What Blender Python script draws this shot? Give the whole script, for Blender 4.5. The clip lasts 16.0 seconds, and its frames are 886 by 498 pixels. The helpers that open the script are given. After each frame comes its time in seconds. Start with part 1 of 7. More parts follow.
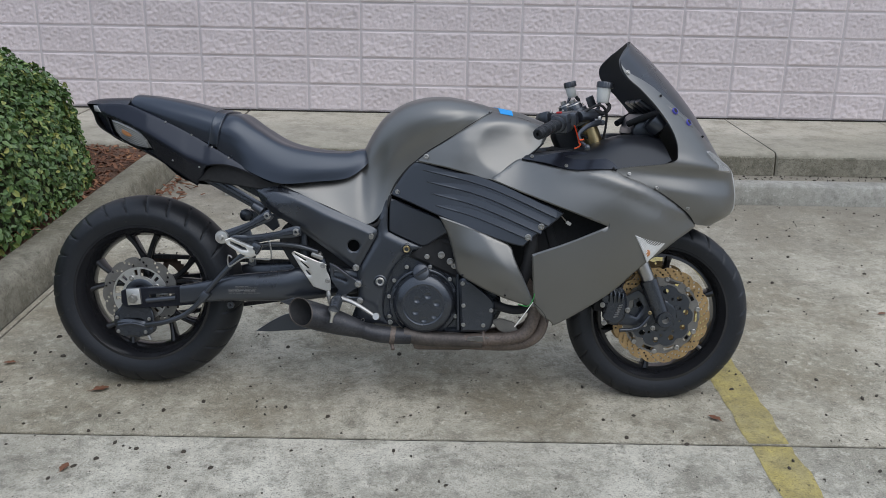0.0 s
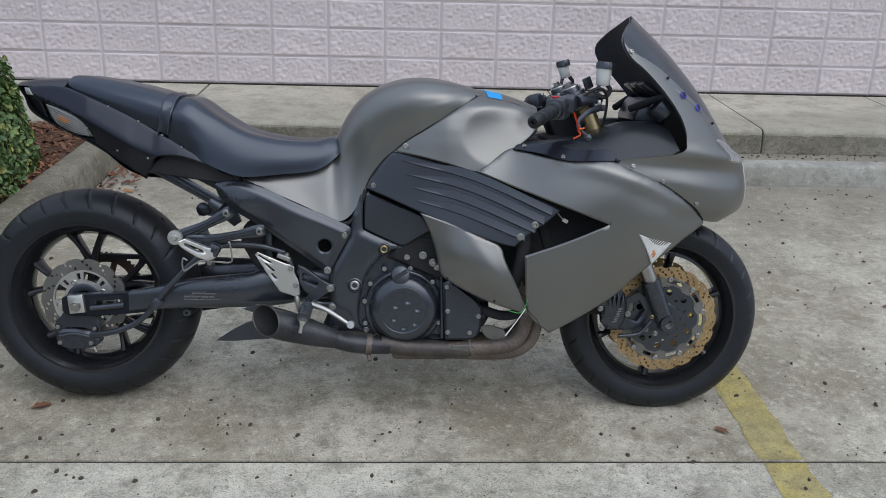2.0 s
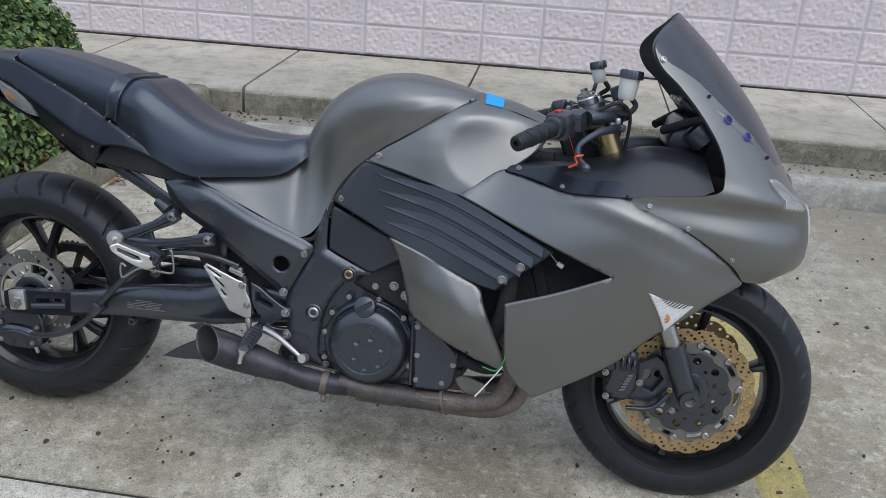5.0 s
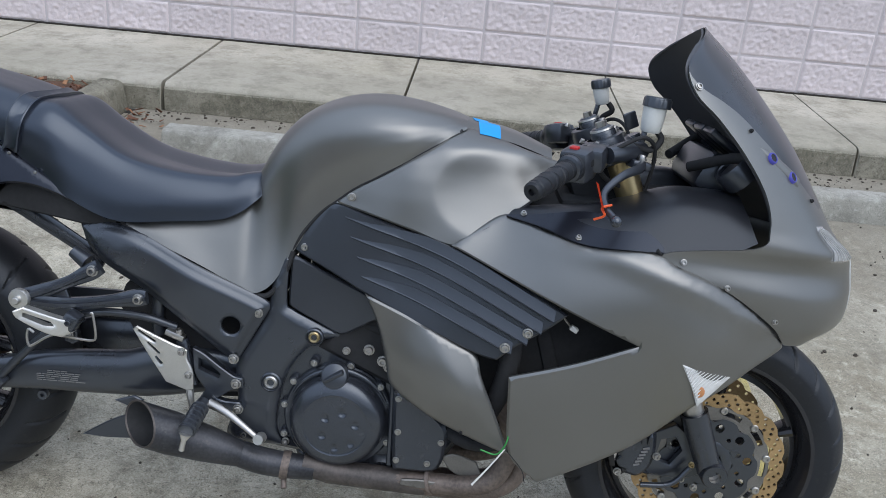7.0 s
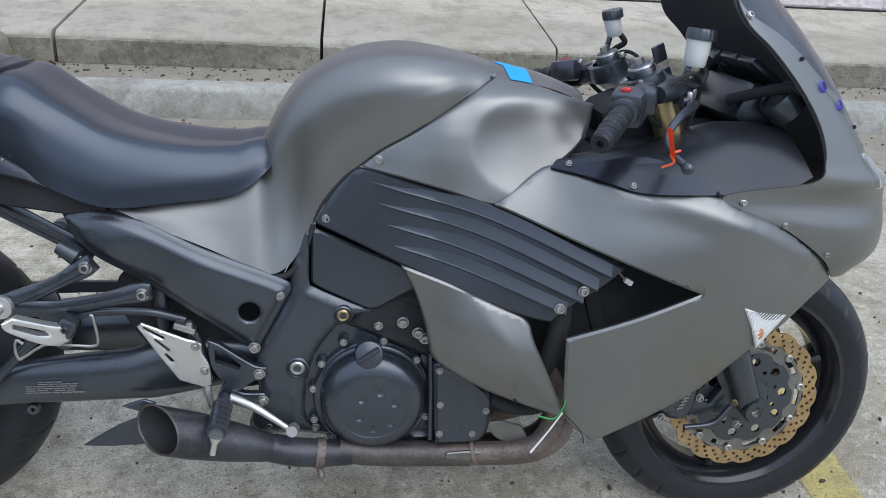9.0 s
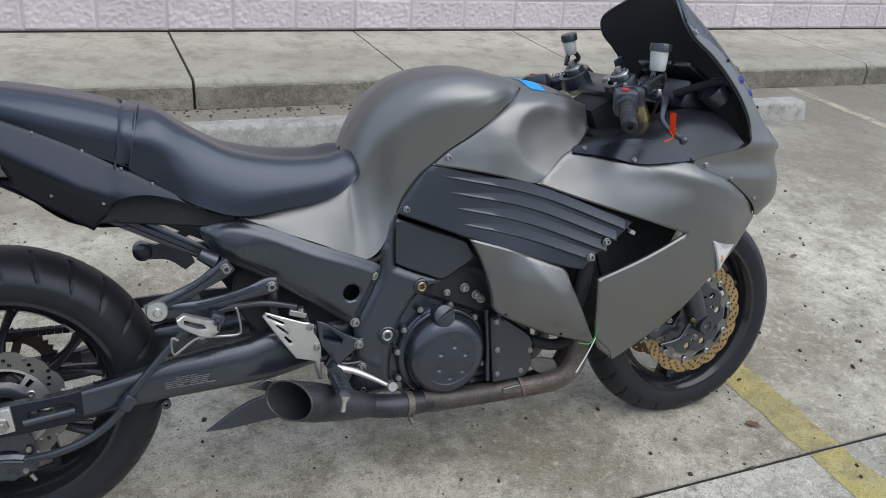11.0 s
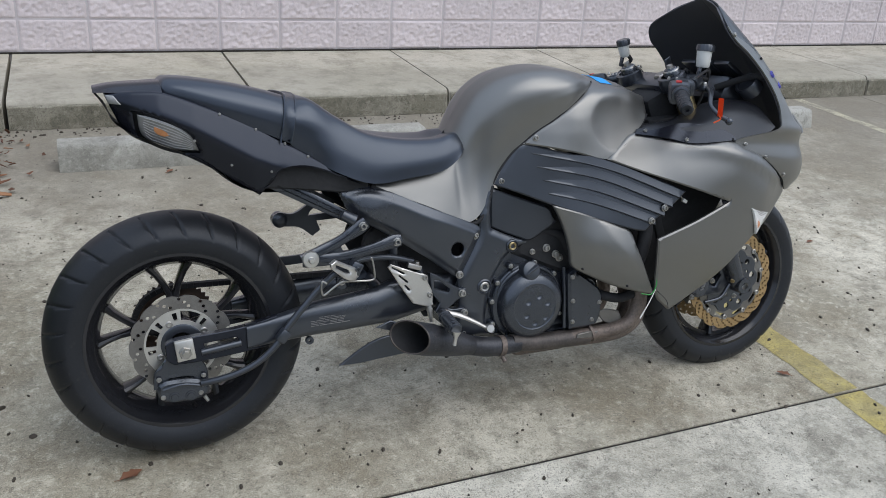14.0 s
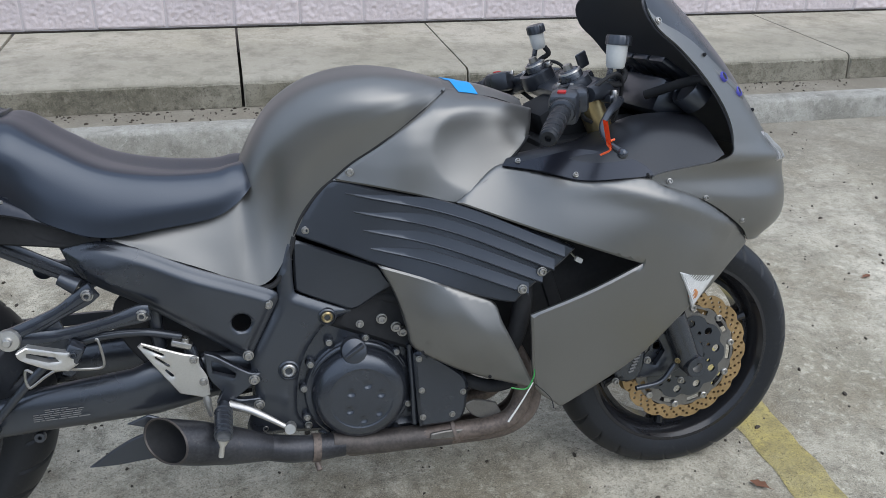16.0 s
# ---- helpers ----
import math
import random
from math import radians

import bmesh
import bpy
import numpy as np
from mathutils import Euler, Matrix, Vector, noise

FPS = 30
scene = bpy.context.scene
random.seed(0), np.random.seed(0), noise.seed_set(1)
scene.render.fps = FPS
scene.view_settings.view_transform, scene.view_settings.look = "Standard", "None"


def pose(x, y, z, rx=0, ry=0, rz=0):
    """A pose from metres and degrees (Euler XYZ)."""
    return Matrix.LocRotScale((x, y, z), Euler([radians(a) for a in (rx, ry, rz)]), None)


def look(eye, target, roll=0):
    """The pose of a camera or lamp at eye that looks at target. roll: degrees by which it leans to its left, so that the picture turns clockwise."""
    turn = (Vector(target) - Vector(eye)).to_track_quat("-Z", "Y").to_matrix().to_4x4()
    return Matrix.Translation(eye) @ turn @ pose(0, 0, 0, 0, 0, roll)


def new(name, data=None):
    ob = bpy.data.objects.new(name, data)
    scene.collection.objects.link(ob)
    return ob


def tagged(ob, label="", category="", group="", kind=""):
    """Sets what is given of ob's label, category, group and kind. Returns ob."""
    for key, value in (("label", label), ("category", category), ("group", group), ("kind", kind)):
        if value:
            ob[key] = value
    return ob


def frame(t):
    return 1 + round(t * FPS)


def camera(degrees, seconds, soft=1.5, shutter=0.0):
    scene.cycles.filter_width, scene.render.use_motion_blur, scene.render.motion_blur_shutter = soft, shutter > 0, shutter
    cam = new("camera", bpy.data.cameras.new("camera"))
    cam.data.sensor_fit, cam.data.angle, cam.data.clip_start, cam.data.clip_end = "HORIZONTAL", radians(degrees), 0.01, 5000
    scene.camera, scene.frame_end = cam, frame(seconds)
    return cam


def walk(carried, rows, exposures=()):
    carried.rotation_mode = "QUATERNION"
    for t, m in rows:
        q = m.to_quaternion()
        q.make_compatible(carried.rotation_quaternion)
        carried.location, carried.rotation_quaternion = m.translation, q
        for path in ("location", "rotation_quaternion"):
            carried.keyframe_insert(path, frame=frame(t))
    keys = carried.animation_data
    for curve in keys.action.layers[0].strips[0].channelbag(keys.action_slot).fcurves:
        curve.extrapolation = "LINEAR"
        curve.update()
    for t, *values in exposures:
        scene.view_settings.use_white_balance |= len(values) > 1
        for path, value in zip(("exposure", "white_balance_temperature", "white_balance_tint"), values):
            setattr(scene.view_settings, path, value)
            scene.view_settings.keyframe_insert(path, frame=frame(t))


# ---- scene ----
cam = camera(55.5, 16.0, 0.65)
PATH = [
    (0, (0.055, 0.028, 1.289), (0.064, 1.942, 0.709), 1.1),
    (0.5, (-0.038, 0.121, 1.305), (-0.021, 2.031, 0.711), 0.6),
    (1, (-0.111, 0.202, 1.306), (-0.079, 2.106, 0.692), 0.5),
    (1.5, (-0.057, 0.272, 1.3), (-0.012, 2.169, 0.668), 1.1),
    (2, (0.016, 0.315, 1.293), (0.102, 2.205, 0.644), 1.5),
    (2.5, (0.076, 0.352, 1.289), (0.162, 2.24, 0.633), 1.9),
    (3, (0.125, 0.459, 1.289), (0.175, 2.342, 0.619), 1.9),
    (3.5, (0.217, 0.649, 1.296), (0.16, 2.526, 0.608), 2.5),
    (4, (0.354, 0.711, 1.306), (0.136, 2.567, 0.595), 2.9),
    (4.2, (0.425, 0.717, 1.311), (0.153, 2.563, 0.592), 3.5),
    (6.3, (0.266, 0.925, 1.326), (0.142, 2.778, 0.582), 4.2),
    (6.5, (0.239, 0.962, 1.323), (0.125, 2.814, 0.576), 4.4),
    (7, (0.22, 1.102, 1.331), (0.183, 2.953, 0.575), 5.2),
    (7.5, (0.117, 1.145, 1.344), (0.175, 2.982, 0.555), 4.1),
    (8, (-0.045, 1.158, 1.353), (0.034, 2.924, 0.417), 3.2),
    (8.5, (-0.059, 1.228, 1.33), (0.091, 2.992, 0.401), 3.8),
    (8.7, (-0.037, 1.261, 1.32), (0.14, 3.031, 0.406), 3.8),
    (10.8, (-0.621, 1.008, 1.347), (0.127, 2.675, 0.532), 4.2),
    (11, (-0.716, 0.997, 1.352), (0.043, 2.668, 0.557), 3.9),
    (11.5, (-0.887, 0.969, 1.358), (-0.097, 2.644, 0.603), 4.4),
    (12, (-0.936, 0.92, 1.357), (-0.128, 2.601, 0.635), 4.9),
    (12.5, (-0.932, 0.794, 1.351), (-0.171, 2.497, 0.631), 4.7),
    (13, (-0.974, 0.713, 1.346), (-0.258, 2.431, 0.613), 3.7),
    (13.5, (-1.06, 0.693, 1.347), (-0.322, 2.399, 0.609), 3.4),
    (14, (-1.1, 0.703, 1.346), (-0.334, 2.395, 0.606), 3.3),
    (14.5, (-1.034, 0.732, 1.337), (-0.294, 2.432, 0.587), 2.5),
    (15, (-0.764, 0.788, 1.335), (-0.125, 2.517, 0.56), 1.8),
    (15.5, (-0.488, 0.906, 1.322), (0.085, 2.652, 0.532), 1.9),
    (16, (-0.184, 1.09, 1.34), (0.259, 2.855, 0.509), 0.9),
]
walk(cam, [(t, look(eye, target, roll)) for t, eye, target, roll in PATH], [(0.0, 0.13, 6500, 10), (1.5, 0.15, 6450, 10), (4.0, 0.33, 6350, 10), (7.0, 0.45, 6250, 10), (8.7, 0.64, 6150, 10), (11.0, 0.38, 6450, 10), (14.0, 0.34, 6500, 10), (16.0, 0.43, 6350, 10)])

# ---- world and light ----
world = bpy.data.worlds.new("overcast_sky")
scene.world = world
world.use_nodes = True
wn = world.node_tree.nodes
sky = wn.new("ShaderNodeTexSky")
sky.sky_type = "NISHITA"
sky.sun_disc = False
sky.sun_elevation = radians(55)
sky.sun_rotation = radians(146)
sky.air_density, sky.dust_density, sky.ozone_density = 1.0, 3.0, 1.0
soften = wn.new("ShaderNodeMixRGB")
soften.inputs[0].default_value = 0.75
soften.inputs[2].default_value = (6.1, 7.05, 8.7, 1)
world.node_tree.links.new(sky.outputs[0], soften.inputs[1])
# the cloud is a little brighter overhead than at the horizon
way = wn.new("ShaderNodeTexCoord")
split = wn.new("ShaderNodeSeparateXYZ")
climb = wn.new("ShaderNodeMapRange")
climb.inputs["From Min"].default_value, climb.inputs["From Max"].default_value = 0.0, 1.0
climb.inputs["To Min"].default_value, climb.inputs["To Max"].default_value = 0.72, 1.12
vary = wn.new("ShaderNodeVectorMath")
vary.operation = "SCALE"
world.node_tree.links.new(way.outputs["Generated"], split.inputs[0])
world.node_tree.links.new(split.outputs["Z"], climb.inputs["Value"])
world.node_tree.links.new(soften.outputs[0], vary.inputs[0])
world.node_tree.links.new(climb.outputs["Result"], vary.inputs["Scale"])
world.node_tree.links.new(vary.outputs[0], wn["Background"].inputs[0])
wn["Background"].inputs[1].default_value = 0.122
sun_data = bpy.data.lights.new("sun", "SUN")
sun_data.energy = 1.1
sun_data.angle = radians(64)
sun_data.color = (1.0, 0.985, 0.96)
sun = new("sun", sun_data)
sun.matrix_world = look((3.8, -2.0, 9.0), (0, 3, 0))


# ---- materials ----
def surface(name, base, rough=0.5, metal=0.0, var=0.12, scale=6.0, grain=120.0, bump=0.08, coat=0.0, tint=None, dirt=0.0, spec=0.5, sheen=(1, 1, 1), each=0.0):
    m = bpy.data.materials.new(name)
    m.use_nodes = True
    nt = m.node_tree
    n, l = nt.nodes, nt.links
    b = n["Principled BSDF"]
    co = n.new("ShaderNodeTexCoord")
    big, fine = n.new("ShaderNodeTexNoise"), n.new("ShaderNodeTexNoise")
    big.inputs["Scale"].default_value, big.inputs["Detail"].default_value = scale, 6
    fine.inputs["Scale"].default_value, fine.inputs["Detail"].default_value = grain, 4
    l.new(co.outputs["Object"], big.inputs["Vector"])
    l.new(co.outputs["Object"], fine.inputs["Vector"])
    ramp = n.new("ShaderNodeValToRGB")
    dark = [c * (1 - var) for c in base]
    light = [min(1, c * (1 + var)) for c in (tint or base)]
    ramp.color_ramp.elements[0].position, ramp.color_ramp.elements[1].position = 0.3, 0.7
    ramp.color_ramp.elements[0].color, ramp.color_ramp.elements[1].color = (*dark, 1), (*light, 1)
    mixv = n.new("ShaderNodeMath")
    mixv.operation = "MULTIPLY_ADD"
    mixv.inputs[1].default_value, mixv.inputs[2].default_value = 0.35, 0.0
    l.new(fine.outputs["Fac"], mixv.inputs[0])
    add = n.new("ShaderNodeMath")
    add.operation = "MULTIPLY_ADD"
    add.inputs[1].default_value = 0.65
    l.new(big.outputs["Fac"], add.inputs[0])
    l.new(mixv.outputs[0], add.inputs[2])
    l.new(add.outputs[0], ramp.inputs["Fac"])
    l.new(ramp.outputs["Color"], b.inputs["Base Color"])
    rr = n.new("ShaderNodeMapRange")
    rr.inputs["To Min"].default_value, rr.inputs["To Max"].default_value = max(0.02, rough * 0.85), min(1, rough * 1.15)
    l.new(big.outputs["Fac"], rr.inputs["Value"])
    l.new(rr.outputs["Result"], b.inputs["Roughness"])
    b.inputs["Metallic"].default_value = metal
    b.inputs["Coat Weight"].default_value = coat
    b.inputs["Coat Roughness"].default_value = 0.25
    b.inputs["Specular IOR Level"].default_value = spec
    b.inputs["Specular Tint"].default_value = (*sheen, 1)
    if bump:
        bp = n.new("ShaderNodeBump")
        bp.inputs["Strength"].default_value, bp.inputs["Distance"].default_value = bump, (0.012 if bump >= 1 else 0.002)
        l.new(fine.outputs["Fac"], bp.inputs["Height"])
        l.new(bp.outputs["Normal"], b.inputs["Normal"])
    if dirt:
        sp = n.new("ShaderNodeTexNoise")
        sp.inputs["Scale"].default_value, sp.inputs["Detail"].default_value, sp.inputs["Roughness"].default_value = 45, 8, 0.75
        l.new(co.outputs["Object"], sp.inputs["Vector"])
        cut = n.new("ShaderNodeMapRange")
        cut.inputs["From Min"].default_value, cut.inputs["From Max"].default_value = 0.58, 0.72
        cut.inputs["To Max"].default_value = dirt
        l.new(sp.outputs["Fac"], cut.inputs["Value"])
        mx = n.new("ShaderNodeMixRGB")
        mx.inputs[2].default_value = (0.16, 0.14, 0.115, 1)
        l.new(cut.outputs["Result"], mx.inputs[0])
        l.new(ramp.outputs["Color"], mx.inputs[1])
        l.new(mx.outputs[0], b.inputs["Base Color"])
    if each:
        who, lift, shade = n.new("ShaderNodeObjectInfo"), n.new("ShaderNodeMapRange"), n.new("ShaderNodeHueSaturation")
        lift.inputs["To Min"].default_value, lift.inputs["To Max"].default_value = 1 - each, 1 + each
        l.new(who.outputs["Random"], lift.inputs["Value"])
        l.new(lift.outputs["Result"], shade.inputs["Value"])
        l.new(b.inputs["Base Color"].links[0].from_socket, shade.inputs["Color"])
        l.new(shade.outputs["Color"], b.inputs["Base Color"])
    return m


def concrete(name, base, stain, speck=0.5, bump=0.35, stain_scale=0.9, seed=0.0, rust=0.0):
    """Weathered concrete: broad stains, cloudy wear, exposed pale and dark grit, pits."""
    m = bpy.data.materials.new(name)
    m.use_nodes = True
    nt = m.node_tree
    n, l = nt.nodes, nt.links
    b = n["Principled BSDF"]
    geo = n.new("ShaderNodeNewGeometry")
    off = n.new("ShaderNodeVectorMath")
    off.inputs[1].default_value = (seed, seed * 0.7, 0)
    l.new(geo.outputs["Position"], off.inputs[0])

    def noise_node(s, d, r=0.6):
        t = n.new("ShaderNodeTexNoise")
        t.inputs["Scale"].default_value, t.inputs["Detail"].default_value, t.inputs["Roughness"].default_value = s, d, r
        l.new(off.outputs[0], t.inputs["Vector"])
        return t.outputs["Fac"]

    def stretch(v, a, c, lo=0.0, hi=1.0):
        r = n.new("ShaderNodeMapRange")
        r.inputs["From Min"].default_value, r.inputs["From Max"].default_value = a, c
        r.inputs["To Min"].default_value, r.inputs["To Max"].default_value = lo, hi
        l.new(v, r.inputs["Value"])
        return r.outputs["Result"]

    def blend(f, c1, c2, kind="MIX"):
        x = n.new("ShaderNodeMixRGB")
        x.blend_type = kind
        l.new(f, x.inputs[0])
        for i, c in ((1, c1), (2, c2)):
            if isinstance(c, tuple):
                x.inputs[i].default_value = (*c, 1)
            else:
                l.new(c, x.inputs[i])
        return x.outputs[0]

    broad, cloud, grit = noise_node(stain_scale, 5), noise_node(6, 9, 0.7), noise_node(190, 3, 0.75)
    c = blend(stretch(broad, 0.34, 0.62), base, stain)
    c = blend(stretch(cloud, 0.46, 0.64, 0, 0.72), c, tuple(v * 0.58 for v in stain))
    c = blend(stretch(noise_node(13, 10, 0.82), 0.51, 0.60, 0, speck * 0.55), c, tuple(v * 0.60 for v in stain))
    c = blend(stretch(noise_node(17, 10, 0.82), 0.53, 0.60, 0, speck * 0.55), c, tuple(min(1, v * 1.18) for v in base))
    c = blend(stretch(noise_node(2.3, 9, 0.72), 0.47, 0.62, 0, rust), c, (0.205, 0.17, 0.11))
    c = blend(stretch(noise_node(24, 7, 0.75), 0.53, 0.66, 0, speck * 0.7), c, tuple(v * 0.5 for v in stain))
    c = blend(stretch(noise_node(38, 6, 0.7), 0.55, 0.72, 0, 0.5), c, tuple(min(1, v * 1.25) for v in base))
    c = blend(stretch(grit, 0.56, 0.63, 0, speck), c, tuple(v * 0.40 for v in stain))
    c = blend(stretch(noise_node(75, 4, 0.7), 0.60, 0.66, 0, speck * 0.9), c, tuple(v * 0.30 for v in stain))
    fine = noise_node(330, 3, 0.8)
    c = blend(stretch(fine, 0.50, 0.64, 0, speck * 0.42), c, tuple(min(1, v * 1.35) for v in base))
    c = blend(stretch(fine, 0.47, 0.36, 0, speck * 0.45), c, tuple(v * 0.38 for v in stain))
    vor = n.new("ShaderNodeTexVoronoi")
    vor.inputs["Scale"].default_value = 46
    l.new(off.outputs[0], vor.inputs["Vector"])
    c = blend(stretch(vor.outputs["Distance"], 0.13, 0.07, 0, speck * 0.4), c, tuple(min(1, v * 1.45) for v in base))
    l.new(c, b.inputs["Base Color"])
    b.inputs["Roughness"].default_value = 0.85
    bp = n.new("ShaderNodeBump")
    bp.inputs["Strength"].default_value, bp.inputs["Distance"].default_value = bump, 0.004
    l.new(noise_node(210, 4, 0.75), bp.inputs["Height"])
    l.new(bp.outputs["Normal"], b.inputs["Normal"])
    return m


M_SLAB = concrete("slab_concrete", (0.655, 0.612, 0.500), (0.31, 0.280, 0.206), 0.78, 0.8, 1.1, 0.0, 0.75)
M_SLAB2 = concrete("grey_slab_concrete", (0.65, 0.615, 0.52), (0.32, 0.299, 0.236), 0.82, 0.8, 1.3, 13.0, 0.15)
M_WALK = concrete("walkway_concrete", (0.515, 0.479, 0.405), (0.40, 0.368, 0.288), 0.3, 0.2, 0.7, 4.0)
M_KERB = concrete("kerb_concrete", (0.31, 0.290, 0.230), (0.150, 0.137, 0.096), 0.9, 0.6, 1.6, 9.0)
M_STOP = concrete("wheel_stop_concrete", (0.45, 0.443, 0.40), (0.30, 0.29, 0.25), 0.5, 0.4, 2.0, 2.0)
M_JOINT = surface("joint_dirt", (0.024, 0.021, 0.017), 0.95, var=0.5, scale=9, grain=90, bump=0.6)
M_YELLOW = concrete("worn_yellow_paint", (0.48, 0.388, 0.115), (0.41, 0.352, 0.175), 1.0, 0.8, 7.0, 7.0)
M_FADED = concrete("faded_cream_paint", (0.50, 0.46, 0.33), (0.34, 0.315, 0.25), 1.0, 0.8, 6.0, 5.0)
M_BLOCK = surface("painted_split_block", (0.585, 0.530, 0.537), 0.9, var=0.10, scale=1.6, grain=85, bump=0.8, tint=(0.645, 0.570, 0.570), each=0.045)
M_RUST = surface("rusty_sprocket", (0.065, 0.042, 0.030), 0.7, 0.3, var=0.35, scale=30, grain=200, bump=0.2)
M_MORTAR = surface("painted_mortar", (0.520, 0.480, 0.487), 0.9, var=0.06, scale=3, grain=60, bump=0.4)
M_MULCH = surface("mulch", (0.11, 0.058, 0.036), 0.95, var=0.5, scale=30, grain=90, bump=1.0)
M_LEAF = surface("hedge_leaf", (0.060, 0.105, 0.030), 0.42, var=0.55, scale=9, grain=40, bump=0.1, tint=(0.085, 0.13, 0.035))
M_HEDGE_CORE = surface("hedge_shade", (0.035, 0.04, 0.015), 0.9, var=0.4, scale=20, grain=60, bump=0.5)
M_DRY = surface("dry_leaf", (0.25, 0.085, 0.03), 0.7, var=0.4, scale=60, grain=200, bump=0.4)
M_CRUMB = surface("dark_crumb", (0.055, 0.045, 0.034), 0.9, var=0.3, scale=60, grain=200, bump=0.5)
M_GREY = surface("satin_grey_paint", (0.204, 0.204, 0.196), 0.37, 0.85, var=0.06, scale=4, grain=900, bump=0.03, coat=0.10)
M_PANE = surface("dim_window_glass", (0.10, 0.14, 0.15), 0.08, var=0.1, scale=1, grain=10, bump=0.0, spec=0.6)
# for the unseen bank that dims reflections
M_FAR = surface("unseen_dark_bank", (0.07, 0.085, 0.06), 0.9, var=0.5, scale=0.6, grain=4, bump=0.0)
M_BLACKPAINT = surface("satin_black_paint", (0.0110, 0.0118, 0.0165), 0.23, 0.0, var=0.12, scale=5, grain=600, bump=0.02, spec=0.42, sheen=(0.74, 0.83, 1.0))
M_PLASTIC = surface("black_plastic", (0.0230, 0.0253, 0.0310), 0.30, var=0.15, scale=8, grain=500, bump=0.05, spec=0.9, sheen=(0.84, 0.91, 1.0))
M_FRAME = surface("black_frame_paint", (0.0200, 0.0225, 0.0285), 0.28, 0.0, var=0.12, scale=6, grain=400, bump=0.05, spec=1.0, coat=0.10, sheen=(0.84, 0.91, 1.0))
M_ENGINE = surface("black_engine_paint", (0.0200, 0.0225, 0.0285), 0.26, 0.0, var=0.2, scale=9, grain=300, bump=0.1, dirt=0.14, spec=1.0, sheen=(0.84, 0.91, 1.0))
M_DEEP = surface("dark_cavity", (0.025, 0.0255, 0.027), 0.7, var=0.3, scale=10, grain=100, bump=0.1, spec=0.2)
M_SEAT = surface("black_vinyl", (0.0120, 0.0145, 0.0215), 0.29, var=0.12, scale=5, grain=420, bump=0.06, spec=0.88, sheen=(0.76, 0.86, 1.0))
M_TYRE = surface("tyre_rubber", (0.0165, 0.0175, 0.0200), 0.44, var=0.25, scale=7, grain=220, bump=0.1, dirt=0.12, spec=0.35, sheen=(0.86, 0.92, 1.0))
M_RIM = surface("gloss_black_rim", (0.016, 0.0165, 0.019), 0.15, var=0.2, scale=9, grain=250, bump=0.03, dirt=0.08)
M_STEEL = surface("brushed_steel", (0.42, 0.41, 0.39), 0.34, 0.95, var=0.12, scale=14, grain=300, bump=0.06)
M_ALU = surface("bright_aluminium", (0.62, 0.61, 0.58), 0.38, 0.9, var=0.1, scale=14, grain=350, bump=0.06)
M_ROTOR = surface("worn_rotor_steel", (0.21, 0.203, 0.19), 0.45, 0.8, var=0.25, scale=16, grain=300, bump=0.06, dirt=0.2)
M_GOLD = surface("gold_anodised_rotor", (0.40, 0.275, 0.135), 0.5, 0.7, var=0.28, scale=14, grain=220, bump=0.06, dirt=0.15)
M_FORK = surface("gold_fork_tube", (0.38, 0.30, 0.16), 0.3, 0.9, var=0.1, scale=20, grain=300, bump=0.02)
M_PIPE = surface("heat_stained_steel", (0.070, 0.060, 0.054), 0.55, 0.4, var=0.45, scale=9, grain=160, bump=0.08, tint=(0.165, 0.132, 0.112))
M_SOOT = surface("sooty_steel", (0.045, 0.042, 0.042), 0.5, 0.4, var=0.4, scale=14, grain=160, bump=0.08, tint=(0.085, 0.073, 0.066), dirt=0.3)
M_CAN = surface("dark_exhaust", (0.036, 0.037, 0.042), 0.42, 0.5, var=0.4, scale=12, grain=180, bump=0.08, tint=(0.05, 0.05, 0.054), dirt=0.28, sheen=(0.86, 0.92, 1.0))
M_DUCT = surface("satin_black_trim", (0.0150, 0.0160, 0.0195), 0.36, var=0.1, scale=6, grain=500, bump=0.02, spec=0.4, sheen=(0.84, 0.91, 1.0))
M_LINER = surface("matt_black_liner", (0.045, 0.047, 0.054), 0.5, var=0.12, scale=6, grain=400, bump=0.04, spec=0.7)
M_SCREEN = surface("smoked_screen", (0.026, 0.029, 0.035), 0.28, 0.0, var=0.08, scale=4, grain=600, bump=0.01, coat=0.15, sheen=(0.86, 0.92, 1.0))
M_LENS = surface("clear_lens", (0.55, 0.55, 0.535), 0.22, 0.0, var=0.15, scale=30, grain=150, bump=0.05, coat=0.6)
M_LENS2 = surface("grey_ribbed_lens", (0.26, 0.26, 0.255), 0.2, var=0.25, scale=30, grain=150, bump=0.05, coat=0.5)
M_LENS3 = surface("pale_lens_rib", (0.36, 0.36, 0.35), 0.25, var=0.1, scale=30, grain=150, bump=0.0)
M_AMBER = surface("amber_bulb", (0.42, 0.18, 0.07), 0.3, var=0.25, scale=40, grain=150, bump=0.05)
M_RESV = surface("cloudy_reservoir", (0.55, 0.56, 0.54), 0.4, var=0.06, scale=18, grain=200, bump=0.02)
M_ORANGE = surface("orange_tag", (0.75, 0.10, 0.02), 0.5, var=0.06, scale=20, grain=200, bump=0.03)
M_RED = surface("red_switch", (0.45, 0.02, 0.02), 0.4, var=0.06, scale=20, grain=200, bump=0.02)
M_BLUE = surface("blue_tape", (0.01, 0.30, 0.72), 0.6, var=0.06, scale=30, grain=300, bump=0.15)
M_BLUEPL = surface("blue_plug", (0.06, 0.06, 0.35), 0.4, var=0.1, scale=20, grain=200, bump=0.02)
